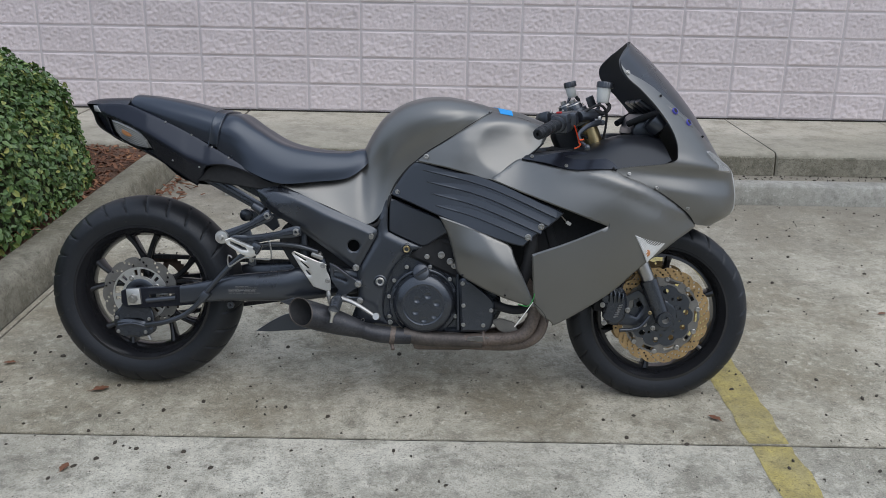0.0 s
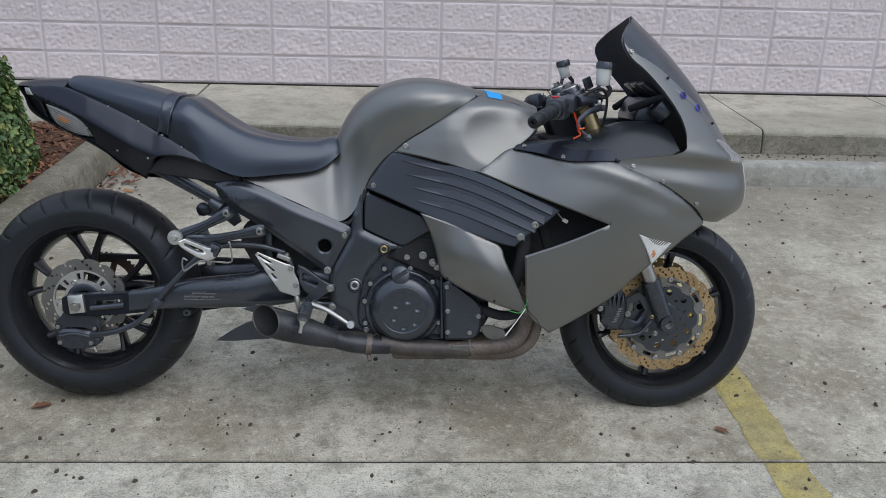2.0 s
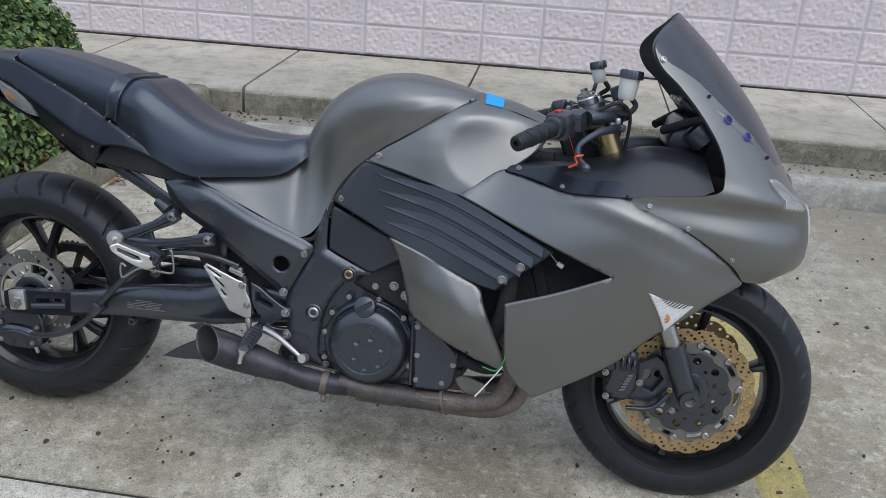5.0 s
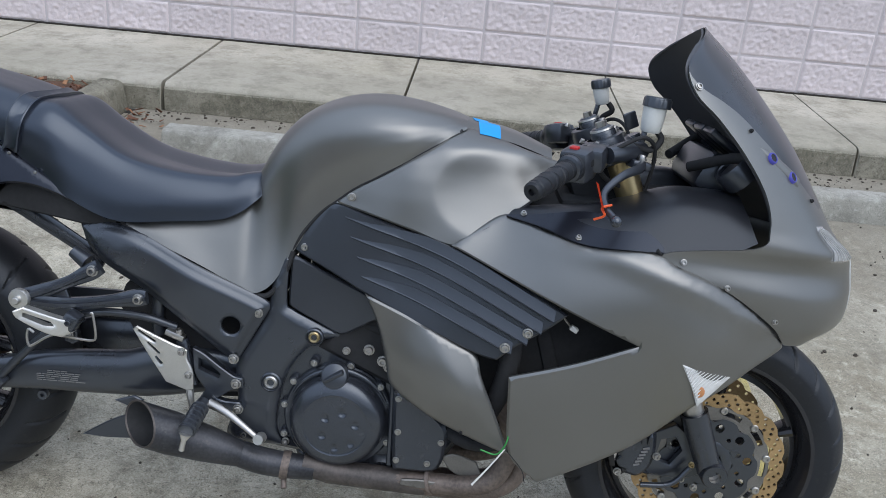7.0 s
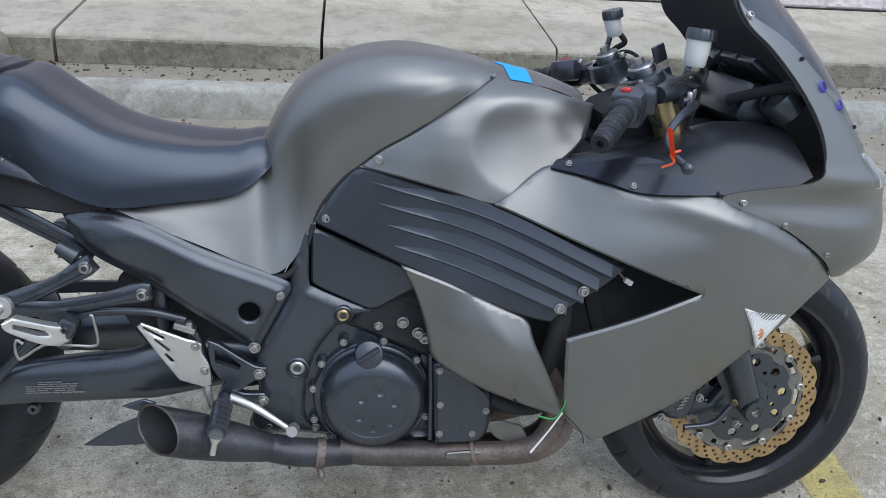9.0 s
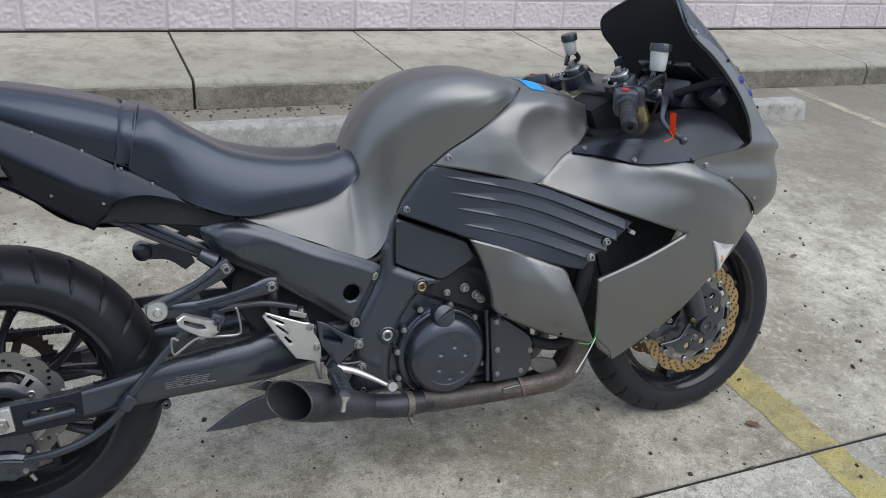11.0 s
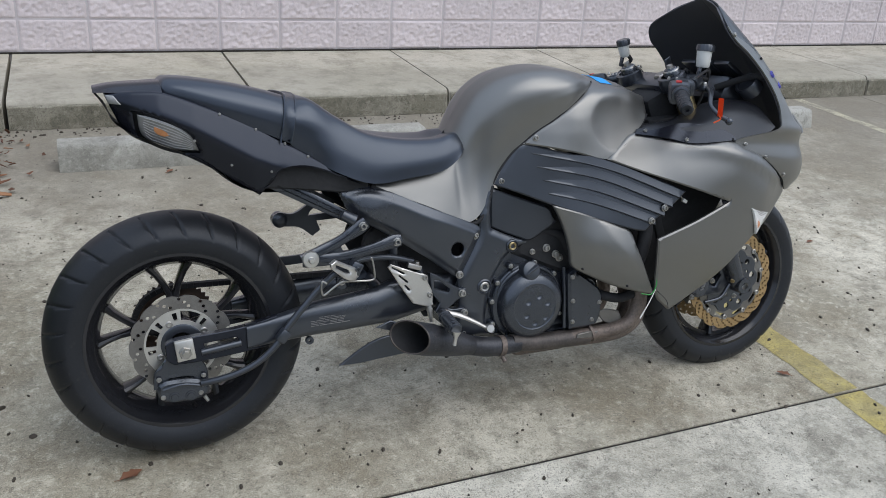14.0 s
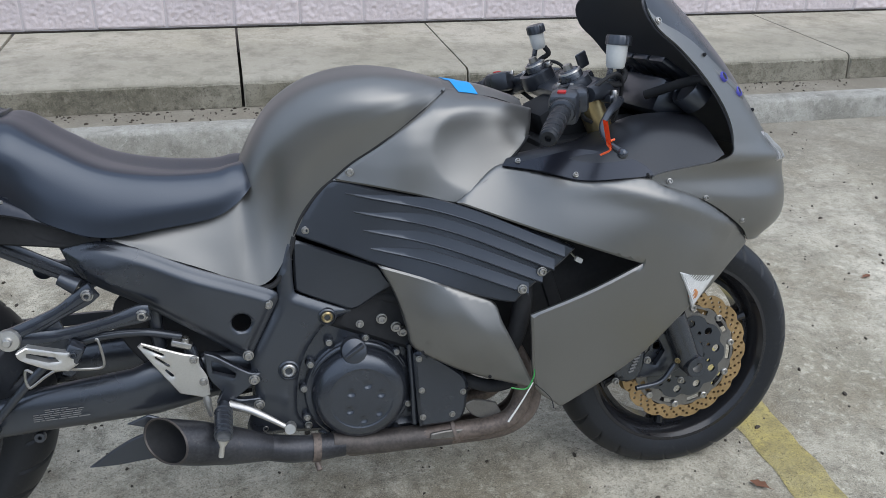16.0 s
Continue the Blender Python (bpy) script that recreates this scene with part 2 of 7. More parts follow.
M_WHITE = surface("grey_print", (0.17, 0.17, 0.17), 0.6, var=0.05, scale=20, grain=200, bump=0.0)
M_GREEN = surface("green_wire", (0.03, 0.25, 0.05), 0.5, var=0.06, scale=20, grain=200, bump=0.0)
M_TIE = surface("white_zip_tie", (0.65, 0.64, 0.60), 0.5, var=0.05, scale=20, grain=200, bump=0.0)


# leaves and chips differ one by one
for m_var, hues in ((M_LEAF, ((0.05, 0.105, 0.032), (0.12, 0.20, 0.058), (0.30, 0.31, 0.08))), (M_MULCH, ((0.045, 0.024, 0.016), (0.12, 0.064, 0.040), (0.22, 0.13, 0.08))), (M_DRY, ((0.09, 0.04, 0.022), (0.19, 0.08, 0.04), (0.33, 0.17, 0.08)))):
    nn, ll = m_var.node_tree.nodes, m_var.node_tree.links
    gi, rp = nn.new("ShaderNodeNewGeometry"), nn.new("ShaderNodeValToRGB")
    rp.color_ramp.elements[0].color, rp.color_ramp.elements[1].color = (*hues[0], 1), (*hues[2], 1)
    e_mid = rp.color_ramp.elements.new(0.8)
    e_mid.color = (*hues[1], 1)
    ll.new(gi.outputs["Random Per Island"], rp.inputs["Fac"])
    ll.new(rp.outputs["Color"], nn["Principled BSDF"].inputs["Base Color"])

# the outer half of the walkway has gone dark and mossy
nn, ll = M_WALK.node_tree.nodes, M_WALK.node_tree.links
gp, sx, nz, ma, mr, mx = (nn.new(t) for t in ("ShaderNodeNewGeometry", "ShaderNodeSeparateXYZ", "ShaderNodeTexNoise", "ShaderNodeMath", "ShaderNodeMapRange", "ShaderNodeMixRGB"))
nz.inputs["Scale"].default_value, nz.inputs["Detail"].default_value = 2.2, 7
ma.operation = "MULTIPLY_ADD"
ma.inputs[1].default_value = 0.9
ll.new(gp.outputs["Position"], sx.inputs[0])
ll.new(gp.outputs["Position"], nz.inputs["Vector"])
ll.new(nz.outputs["Fac"], ma.inputs[0])
ll.new(sx.outputs["Y"], ma.inputs[2])
mr.inputs["From Min"].default_value, mr.inputs["From Max"].default_value = 6.42, 6.68
mr.inputs["To Min"].default_value, mr.inputs["To Max"].default_value = 0.62, 1.0
ll.new(ma.outputs[0], mr.inputs["Value"])
mx.blend_type = "MIX"
pb = nn["Principled BSDF"]
old = pb.inputs["Base Color"].links[0].from_socket
ll.new(mr.outputs["Result"], mx.inputs[0])
mx.inputs[1].default_value = (0.20, 0.19, 0.15, 1)
ll.new(old, mx.inputs[2])
ll.new(mx.outputs[0], pb.inputs["Base Color"])


# dirt gathers on the slab along the kerb
nn, ll = M_SLAB.node_tree.nodes, M_SLAB.node_tree.links
gp, sx, nz, ma, mr, mx = (nn.new(t) for t in ("ShaderNodeNewGeometry", "ShaderNodeSeparateXYZ", "ShaderNodeTexNoise", "ShaderNodeMath", "ShaderNodeMapRange", "ShaderNodeMixRGB"))
nz.inputs["Scale"].default_value, nz.inputs["Detail"].default_value, nz.inputs["Roughness"].default_value = 1.3, 9, 0.7
ma.operation = "MULTIPLY_ADD"
ma.inputs[1].default_value = 3.0
ll.new(gp.outputs["Position"], sx.inputs[0])
ll.new(gp.outputs["Position"], nz.inputs["Vector"])
ll.new(nz.outputs["Fac"], ma.inputs[0])
ll.new(sx.outputs["Y"], ma.inputs[2])
mr.inputs["From Min"].default_value, mr.inputs["From Max"].default_value = 4.9, 6.5
mr.inputs["To Min"].default_value, mr.inputs["To Max"].default_value = 0.0, 0.72
ll.new(ma.outputs[0], mr.inputs["Value"])
pb = nn["Principled BSDF"]
old = pb.inputs["Base Color"].links[0].from_socket
ll.new(mr.outputs["Result"], mx.inputs[0])
ll.new(old, mx.inputs[1])
mx.inputs[2].default_value = (0.20, 0.18, 0.145, 1)
ll.new(mx.outputs[0], pb.inputs["Base Color"])


# ---- mesh tools ----
def finish(bm, name, mat, smooth=True, angle=38):
    me = bpy.data.meshes.new(name)
    bm.normal_update()
    if smooth:
        lim = radians(angle)
        for f in bm.faces:
            f.smooth = True
        for e in bm.edges:
            if len(e.link_faces) == 2 and e.calc_face_angle(0.0) > lim:
                e.smooth = False
    bm.to_mesh(me)
    bm.free()
    me.materials.append(mat)
    return me


def part(name, bm, material, parent=None, label="", smooth=True, angle=38):
    ob = new(name, finish(bm, name, material, smooth, angle))
    ob.parent = parent
    if label:
        ob["label"] = label
    return ob


def box(bm, c, size, rot=(0, 0, 0), bevel=0.0):
    m = pose(*c, *rot) @ Matrix.Diagonal((*size, 1))
    vs = bmesh.ops.create_cube(bm, size=1.0, matrix=m)["verts"]
    if bevel:
        es = list({e for v in vs for e in v.link_edges})
        bmesh.ops.bevel(bm, geom=es, offset=bevel, segments=2, profile=0.5, affect="EDGES", clamp_overlap=True)
    return vs


def catmull(pts, n=8, closed=False):
    """A smooth curve through points of any dimension."""
    p = [np.array(q, float) for q in pts]
    k = len(p)
    out = []
    for i in range(k if closed else k - 1):
        a, b = p[i], p[(i + 1) % k]
        a0 = p[i - 1] if (i > 0 or closed) else 2 * a - b
        b1 = p[(i + 2) % k] if (i + 2 < k or closed) else 2 * b - a
        for j in range(n):
            t = j / n
            out.append(0.5 * (2 * a + (b - a0) * t + (2 * a0 - 5 * a + 4 * b - b1) * t * t + (3 * a - a0 - 3 * b + b1) * t ** 3))
    if not closed:
        out.append(p[-1])
    return out


def rings(bm, rr, closed=True, caps=True, loop=False):
    """Skin over rows of points."""
    vv = [[bm.verts.new(tuple(map(float, q))) for q in r] for r in rr]
    n = len(vv[0])
    for i in range(len(vv) if loop else len(vv) - 1):
        a, b = vv[i], vv[(i + 1) % len(vv)]
        for j in range(n if closed else n - 1):
            k = (j + 1) % n
            bm.faces.new((a[j], a[k], b[k], b[j]))
    if caps and closed and not loop:
        bm.faces.new(vv[0][::-1])
        bm.faces.new(vv[-1])
    return vv


def tube(bm, path, radius, sides=10, smooth=6, caps=True, flat=1.0):
    """A round bar along a path; radius: one number or one for each path point."""
    p = catmull(path, smooth) if smooth and len(path) > 2 else [np.array(q, float) for q in path]
    rad = [radius] * len(p) if isinstance(radius, (int, float)) else list(np.interp(np.linspace(0, 1, len(p)), np.linspace(0, 1, len(radius)), radius))
    up, rr = None, []
    for i, q in enumerate(p):
        d = Vector(p[min(i + 1, len(p) - 1)] - p[max(i - 1, 0)]).normalized()
        if up is None:
            up = d.orthogonal().normalized()
        up = (up - d * up.dot(d)).normalized()
        side = d.cross(up)
        rr.append([Vector(q) + (up * math.cos(a) + side * math.sin(a) * flat) * rad[i] for a in np.linspace(0, math.tau, sides, endpoint=False)])
    rings(bm, rr, True, caps)


def lathe(bm, profile, centre, axis=(0, -1, 0), seg=32, closed=False, start=None):
    """Turn (radius, distance along the axis) about an axis through the centre."""
    ax = Vector(axis).normalized()
    s = Vector(start).normalized() if start else ax.orthogonal().normalized()
    t = ax.cross(s)
    c = Vector(centre)
    rr = [[c + ax * d + (s * math.cos(a) + t * math.sin(a)) * max(r, 1e-4) for r, d in profile] for a in np.linspace(0, math.tau, seg, endpoint=False)]
    rings(bm, rr, closed, False, loop=True)


def rod(bm, a, b, r, r2=None, sides=16):
    tube(bm, [a, b], [r, r if r2 is None else r2], sides, 0)


def bolt(bm, c, axis=(0, -1, 0), r=0.008, h=0.006):
    """A socket-head bolt with a recessed hexagon and a washer."""
    lathe(bm, [(r * 0.98, -0.002), (r * 0.98, h * 0.15), (r * 0.78, h * 0.2), (r * 0.76, h * 0.85), (r * 0.66, h), (r * 0.42, h), (r * 0.38, h * 0.25), (0.0001, h * 0.2)], c, axis, 14)


def offset_poly(p, d):
    """Move a closed outline inwards by d."""
    p = np.array(p)
    a, b = np.roll(p, 1, 0), np.roll(p, -1, 0)
    area = 0.5 * np.sum(p[:, 0] * b[:, 1] - b[:, 0] * p[:, 1])
    t = b - a
    t /= np.linalg.norm(t, axis=1)[:, None] + 1e-9
    nrm = np.stack([-t[:, 1], t[:, 0]], 1) * (1 if area > 0 else -1)
    return p + nrm * d


def inside(pts, poly):
    x, y = pts[:, 0], pts[:, 1]
    res = np.zeros(len(pts), bool)
    j = len(poly) - 1
    for i in range(len(poly)):
        xi, yi, xj, yj = *poly[i], *poly[j]
        res ^= ((yi > y) != (yj > y)) & (x < (xj - xi) * (y - yi) / (yj - yi + 1e-12) + xi)
        j = i
    return res


def near(pts, poly):
    """The distance from points to an outline."""
    best = np.full(len(pts), 1e9)
    for a, b in zip(poly, np.roll(poly, -1, 0)):
        d = b - a
        t = np.clip(((pts - a) @ d) / (d @ d + 1e-12), 0, 1)
        best = np.minimum(best, np.linalg.norm(pts - a - t[:, None] * d, axis=1))
    return best


def ease(f):
    """A soft step from 0 to 1."""
    f = np.clip(f, 0, 1)
    return f * f * (3 - 2 * f)


def outline(pts, step=0.012, sharp=50):
    """A closed outline through points: smooth, but with its sharp corners kept."""
    p = np.array(pts, float)
    k = len(p)
    hard = []
    for i in range(k):
        a, b = p[i] - p[i - 1], p[(i + 1) % k] - p[i]
        c = a @ b / (np.linalg.norm(a) * np.linalg.norm(b) + 1e-12)
        if math.degrees(math.acos(max(-1, min(1, c)))) > sharp:
            hard.append(i)
    if not hard:
        curve = catmull(p, 10, True)
    else:
        curve = []
        for q, i in enumerate(hard):
            j = hard[(q + 1) % len(hard)]
            run = [p[(i + s) % k] for s in range(((j - i) % k or k) + 1)]
            curve += (catmull(run, 10) if len(run) > 2 else run)[:-1]
    curve = np.array(curve)
    corners = [p[i] for i in hard]
    out, acc = [], 0.0
    for i in range(len(curve)):
        q = curve[i]
        d = np.linalg.norm(curve[i] - curve[i - 1])
        acc += d
        if any(np.allclose(q, c) for c in corners) or acc >= step or i == 0:
            seg = np.linalg.norm(q - out[-1]) if out else 0
            if out and seg > 1.6 * step:
                m = int(seg // step)
                out += [out[-1] + (q - out[-1]) * s / (m + 1) for s in range(1, m + 1)]
            out.append(q)
            acc = 0.0
    last = np.linalg.norm(out[0] - out[-1])
    if last > 1.6 * step:
        m = int(last // step)
        a = out[-1]
        out += [a + (out[0] - a) * s / (m + 1) for s in range(1, m + 1)]
    return np.array(out)


def spline_field(ctrl):
    """A smooth surface w(u, h) through a few control points (u, h, w)."""
    c = np.array(ctrl, float)
    if len(c) < 3:
        return lambda q: np.full(len(q), c[0, 2])
    d = np.linalg.norm(c[:, None, :2] - c[None, :, :2], axis=2)
    k = np.where(d > 0, d * d * np.log(d + 1e-12), 0) + np.eye(len(c)) * 1e-4
    pm = np.hstack([np.ones((len(c), 1)), c[:, :2]])
    big = np.block([[k, pm], [pm.T, np.zeros((3, 3))]])
    sol = np.linalg.lstsq(big, np.concatenate([c[:, 2], np.zeros(3)]), rcond=None)[0]

    def f(q):
        r = np.linalg.norm(q[:, None] - c[None, :, :2], axis=2)
        return np.where(r > 0, r * r * np.log(r + 1e-12), 0) @ sol[:len(c)] + sol[len(c)] + q @ sol[len(c) + 1:]
    return f


def panel_mesh(bm, pts, field, thick=0.006, edge=0.004, step=0.012, holes=(), side=1, extra=None, sharp=50, loops=()):
    """A moulded panel: an outline in the bike's side view, bulged by a field, with rolled edges, a rim and a back. side: 1 right, -1 left."""
    from mathutils.geometry import delaunay_2d_cdt
    rim = outline(pts, step, sharp)
    hl = [np.array(h) for h in holes]
    r2 = offset_poly(rim, edge)
    lo, hi = rim.min(0), rim.max(0)
    gx, gy = np.meshgrid(np.arange(lo[0], hi[0], step), np.arange(lo[1], hi[1], step * 0.87))
    gx = gx + (np.arange(gx.shape[0]) % 2)[:, None] * step * 0.5
    g = np.stack([gx.ravel(), gy.ravel()], 1)
    g = g[inside(g, rim)]
    g = g[near(g, rim) > max((edge,) + tuple(loops)) + step * 0.45]
    inner = [offset_poly(rim, d) for d in loops]
    inner = [p[inside(p, rim) & (near(p, rim) > d * 0.85)] for p, d in zip(inner, loops)]
    ok = inside(r2, rim) & (near(r2, rim) > edge * 0.7)
    r2 = r2[ok]
    g = np.vstack([g] + inner)
    for h in hl:
        g = g[~inside(g, h) & (near(g, h) > step * 0.4)]
    verts = [rim, r2, g] + hl
    allp = np.vstack(verts)
    n0 = len(rim)
    edges = [(i, (i + 1) % n0) for i in range(n0)]
    base = n0 + len(r2) + len(g)
    for h in hl:
        edges += [(base + i, base + (i + 1) % len(h)) for i in range(len(h))]
        base += len(h)
    vs, es, fs, ov, _, _ = delaunay_2d_cdt([Vector(q) for q in allp], edges, [], 1, 1e-6)
    q = np.array([tuple(v) for v in vs])
    tri = [f for f in fs]
    cen = np.array([q[list(f)].mean(0) for f in tri])
    keep = inside(cen, rim)
    for h in hl:
        keep &= ~inside(cen, h)
    w = field(q)
    if extra:
        w = w + extra(q)
    dist = near(q, rim)
    for h in hl:
        dist = np.minimum(dist, near(q, h))
    w_front = w - edge * (1 - np.clip(dist / edge, 0, 1)) ** 2
    front = [bm.verts.new((a, -side * b, c)) for (a, c), b in zip(q, w_front)]
    back = [bm.verts.new((a, -side * b, c)) for (a, c), b in zip(q, w - edge - thick)]
    count = {}
    for f, kp in zip(tri, keep):
        if not kp:
            continue
        f = list(f)
        ar = np.cross(q[f[1]] - q[f[0]], q[f[2]] - q[f[0]])
        if (ar > 0) != (side > 0):
            f = f[::-1]
        bm.faces.new([front[i] for i in f])
        bm.faces.new([back[i] for i in f[::-1]])
        for i in range(3):
            e = (f[i], f[(i + 1) % 3])
            count[e] = 1
    for a, b in list(count):
        if (b, a) not in count:
            bm.faces.new((front[b], front[a], back[a], back[b]))
    loose = [v for v in bm.verts if not v.link_faces]
    for v in loose:
        bm.verts.remove(v)


def circle(c, r, n=20):
    return [(c[0] + r * math.cos(a), c[1] + r * math.sin(a)) for a in np.linspace(0, math.tau, n, endpoint=False)]


# ---- the place ----
SLOPE, FOOT = 0.06, 2.55


def ground_z(y):
    return SLOPE * (max(-6.0, min(9.0, y)) - FOOT)


def sheet(xs, ys, lift, drop=None, mat=None, name="ground"):
    """A slab that follows the fall of the lot; drop gives it depth."""
    bm = bmesh.new()
    top = [[bm.verts.new((x, y, ground_z(y) + lift)) for x in xs] for y in ys]
    for a, b in zip(top, top[1:]):
        for i in range(len(xs) - 1):
            bm.faces.new((a[i], a[i + 1], b[i + 1], b[i]))
    if drop:
        low = bmesh.ops.extrude_face_region(bm, geom=list(bm.faces))
        for v in low["geom"]:
            if isinstance(v, bmesh.types.BMVert):
                v.co.z -= drop
        bmesh.ops.recalc_face_normals(bm, faces=list(bm.faces))
        long = [e for e in bm.edges if e.is_manifold and e.calc_face_angle(0) > 1.0 and e.verts[0].co.z + e.verts[1].co.z > 2 * (ground_z(0.5 * (e.verts[0].co.y + e.verts[1].co.y)) + lift - 0.002)]
        bmesh.ops.bevel(bm, geom=long, offset=0.0018, segments=1, profile=0.6, affect="EDGES", clamp_overlap=True)
    return bm


ground = part("ground", sheet((-300, -12, 12, 300), (-300, -6, 9, 300), -0.006, None), M_JOINT, None, smooth=False)
tagged(ground, "concrete parking lot of broad slabs with dark joints", "ground", kind="structure")
SLAB_X = (-24.0, -7.6, -1.585, 4.6, 10.8, 24.0)
SLAB_Y = (-18.0, -5.9, -1.8, 2.318, 5.515)
for xa, xb in zip(SLAB_X, SLAB_X[1:]):
    for ya, yb in zip(SLAB_Y, SLAB_Y[1:]):
        if yb > 3 and xa < -1.6:
            continue
        part("slab", sheet(np.linspace(xa + 0.004, xb - 0.004, 3), np.linspace(ya + 0.0055, yb - 0.0055, 4), 0.0, 0.10), M_SLAB if yb > 3 else M_SLAB2, ground)
part("slab", sheet((-1.582 - 0.03, -1.588), np.linspace(2.324, 5.4, 4), 0.0, 0.10), M_SLAB, ground)

# raised walkway and its kerb face, in bays
walkway = tagged(new("walkway"), "pale raised concrete walkway with a worn kerb edge", "walkway", kind="structure")
WALK_X = (-9.0, -6.2, -3.9, -2.66, -1.44, -0.155, 1.05, 2.26, 3.46, 4.67, 5.9, 8.3, 12.0)
for xa, xb in zip(WALK_X, WALK_X[1:]):
    gap = 0.010 if abs(xb + 1.44) < 0.01 or abs(xa + 1.44) < 0.01 else 0.0055
    bm = bmesh.new()
    prof = [(5.50, -0.2), (5.502, 0.02), (5.512, 0.128), (5.522, 0.142), (5.54, 0.15), (5.75, 0.151), (6.2, 0.150), (6.62, 0.150), (6.62, -0.2)]
    rr = []
    for x in np.linspace(xa + gap, xb - gap, 14):
        wear = 0.006 * noise.noise((x * 3.1, 2.0, 5.0))
        rr.append([(x, y + (wear if y < 5.53 else 0), ground_z(y) + z) for y, z in prof])
    rings(bm, rr, True, True)
    bmesh.ops.recalc_face_normals(bm, faces=list(bm.faces))
    part("walkway_bay", bm, M_WALK, walkway, angle=60)
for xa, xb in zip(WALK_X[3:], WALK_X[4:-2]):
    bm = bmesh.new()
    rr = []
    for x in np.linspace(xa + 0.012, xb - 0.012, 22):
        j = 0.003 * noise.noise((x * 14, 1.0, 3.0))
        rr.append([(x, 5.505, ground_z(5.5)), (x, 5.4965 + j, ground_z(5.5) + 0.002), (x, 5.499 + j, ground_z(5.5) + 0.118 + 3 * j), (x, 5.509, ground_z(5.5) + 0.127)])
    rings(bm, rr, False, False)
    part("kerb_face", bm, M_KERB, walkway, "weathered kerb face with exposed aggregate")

# split-face block wall
WALL_Y, WALL_Z, BW, BH = 6.6, 0.398, 0.4064, 0.2032
wall = new("wall_north")
tagged(wall, "split-face block wall painted pale pinkish white", "wall", kind="structure")
bm = bmesh.new()
box(bm, (-2.945, WALL_Y + 0.12, 2.1), (18.13, 0.22, 4.6))
part("mortar", bm, M_MORTAR, wall, smooth=False)
BLOCKS = []
for k in range(8):
    bm = bmesh.new()
    nx, nz = 44, 24
    g = [[None] * (nx + 1) for _ in range(nz + 1)]
    prow = 0.003 * (k % 3)
    for r in range(nz + 1):
        for c in range(nx + 1):
            fx, fz = c / nx, r / nz
            x, z = (fx - 0.5) * (BW - 0.010), (fz - 0.5) * (BH - 0.010)
            e = min(min(c, nx - c) / 1.0, min(r, nz - r) / 1.0, 1.0)
            rim = min(1.0, min(c, nx - c, (r, nz - r)[r > nz / 2]) / 3.0)
            d = (0.0068 * noise.fractal((x * 44 + k * 7.1, z * 44, k * 3.3), 0.6, 2.1, 5) + 0.005 * noise.noise((x * 8 + k, z * 8, k * 1.7))) * rim
            g[r][c] = bm.verts.new((x, -0.004 * e - prow * 0.7 * e - d + (0.003 if e == 0 else 0), z))
    for r in range(nz):
        for c in range(nx):
            bm.faces.new((g[r][c], g[r][c + 1], g[r + 1][c + 1], g[r + 1][c]))
    BLOCKS.append(finish(bm, "block", M_BLOCK, True, 60))
for r in range(8):
    for c in range(-6, 18):
        ob = new("block", BLOCKS[(r * 5 + c * 3 + (c * c + r) % 4) % 8])
        ob.parent = wall
        ob.matrix_basis = pose(-1.382 + BW * (c + 0.5), WALL_Y + 0.008, WALL_Z + 0.003 + BH * (r + 0.5))
bm = bmesh.new()
rr = [[(x, WALL_Y - 0.004 + 0.004 * noise.noise((x * 9, 0, 0)), WALL_Z - 0.006), (x, WALL_Y - 0.006, WALL_Z + 0.003 + 0.003 * noise.noise((x * 13, 4, 0))), (x, WALL_Y + 0.006, WALL_Z + 0.006)] for x in np.linspace(-4, 9, 240)]
rings(bm, rr, False, False)
part("joint", bm, M_JOINT, wall, "dark open joint at the foot of the wall")

# the wall's end, a small wall box and the glazing beside it
for r in range(8):
    ob = new("block", BLOCKS[(r * 3 + 1) % 8])
    ob.parent = wall
    ob.matrix_basis = pose(5.9334 + 0.094, WALL_Y + 0.008, WALL_Z + 0.003 + BH * (r + 0.5)) @ Matrix.Diagonal((0.455, 1, 1, 1))
bm = bmesh.new()
box(bm, (5.855, WALL_Y - 0.035, 0.955), (0.085, 0.07, 0.095), (0, 0, 0), 0.008)
wall_box = part("wall_box", bm, M_STOP, None)
tagged(wall_box, "small grey utility box fixed to the block wall", "utility box")
bm = bmesh.new()
box(bm, (5.855, WALL_Y - 0.072, 0.955), (0.060, 0.008, 0.070), (0, 0, 0), 0.003)
part("cover", bm, M_KERB, wall_box)
window_1 = tagged(new("window_1"), "dim shop window with a white sill beside the block wall", "window", kind="structure")
bm = bmesh.new()
box(bm, (7.3, WALL_Y + 0.10, 1.9), (2.3, 0.02, 2.72))
part("pane", bm, M_PANE, window_1, smooth=False)
bm = bmesh.new()
box(bm, (7.3, WALL_Y + 0.05, 0.515), (2.34, 0.16, 0.05), (0, 0, 0), 0.006)
part("window_sill", bm, M_TIE, window_1, "white window sill")
bm = bmesh.new()
box(bm, (6.145, WALL_Y + 0.08, 1.9), (0.035, 0.10, 2.72), (0, 0, 0), 0.004)
part("window_frame", bm, M_ALU, window_1)
bm = bmesh.new()
box(bm, (7.3, WALL_Y + 0.11, 0.44), (2.34, 0.18, 0.10))
part("wall_base", bm, M_WALK, window_1, smooth=False)

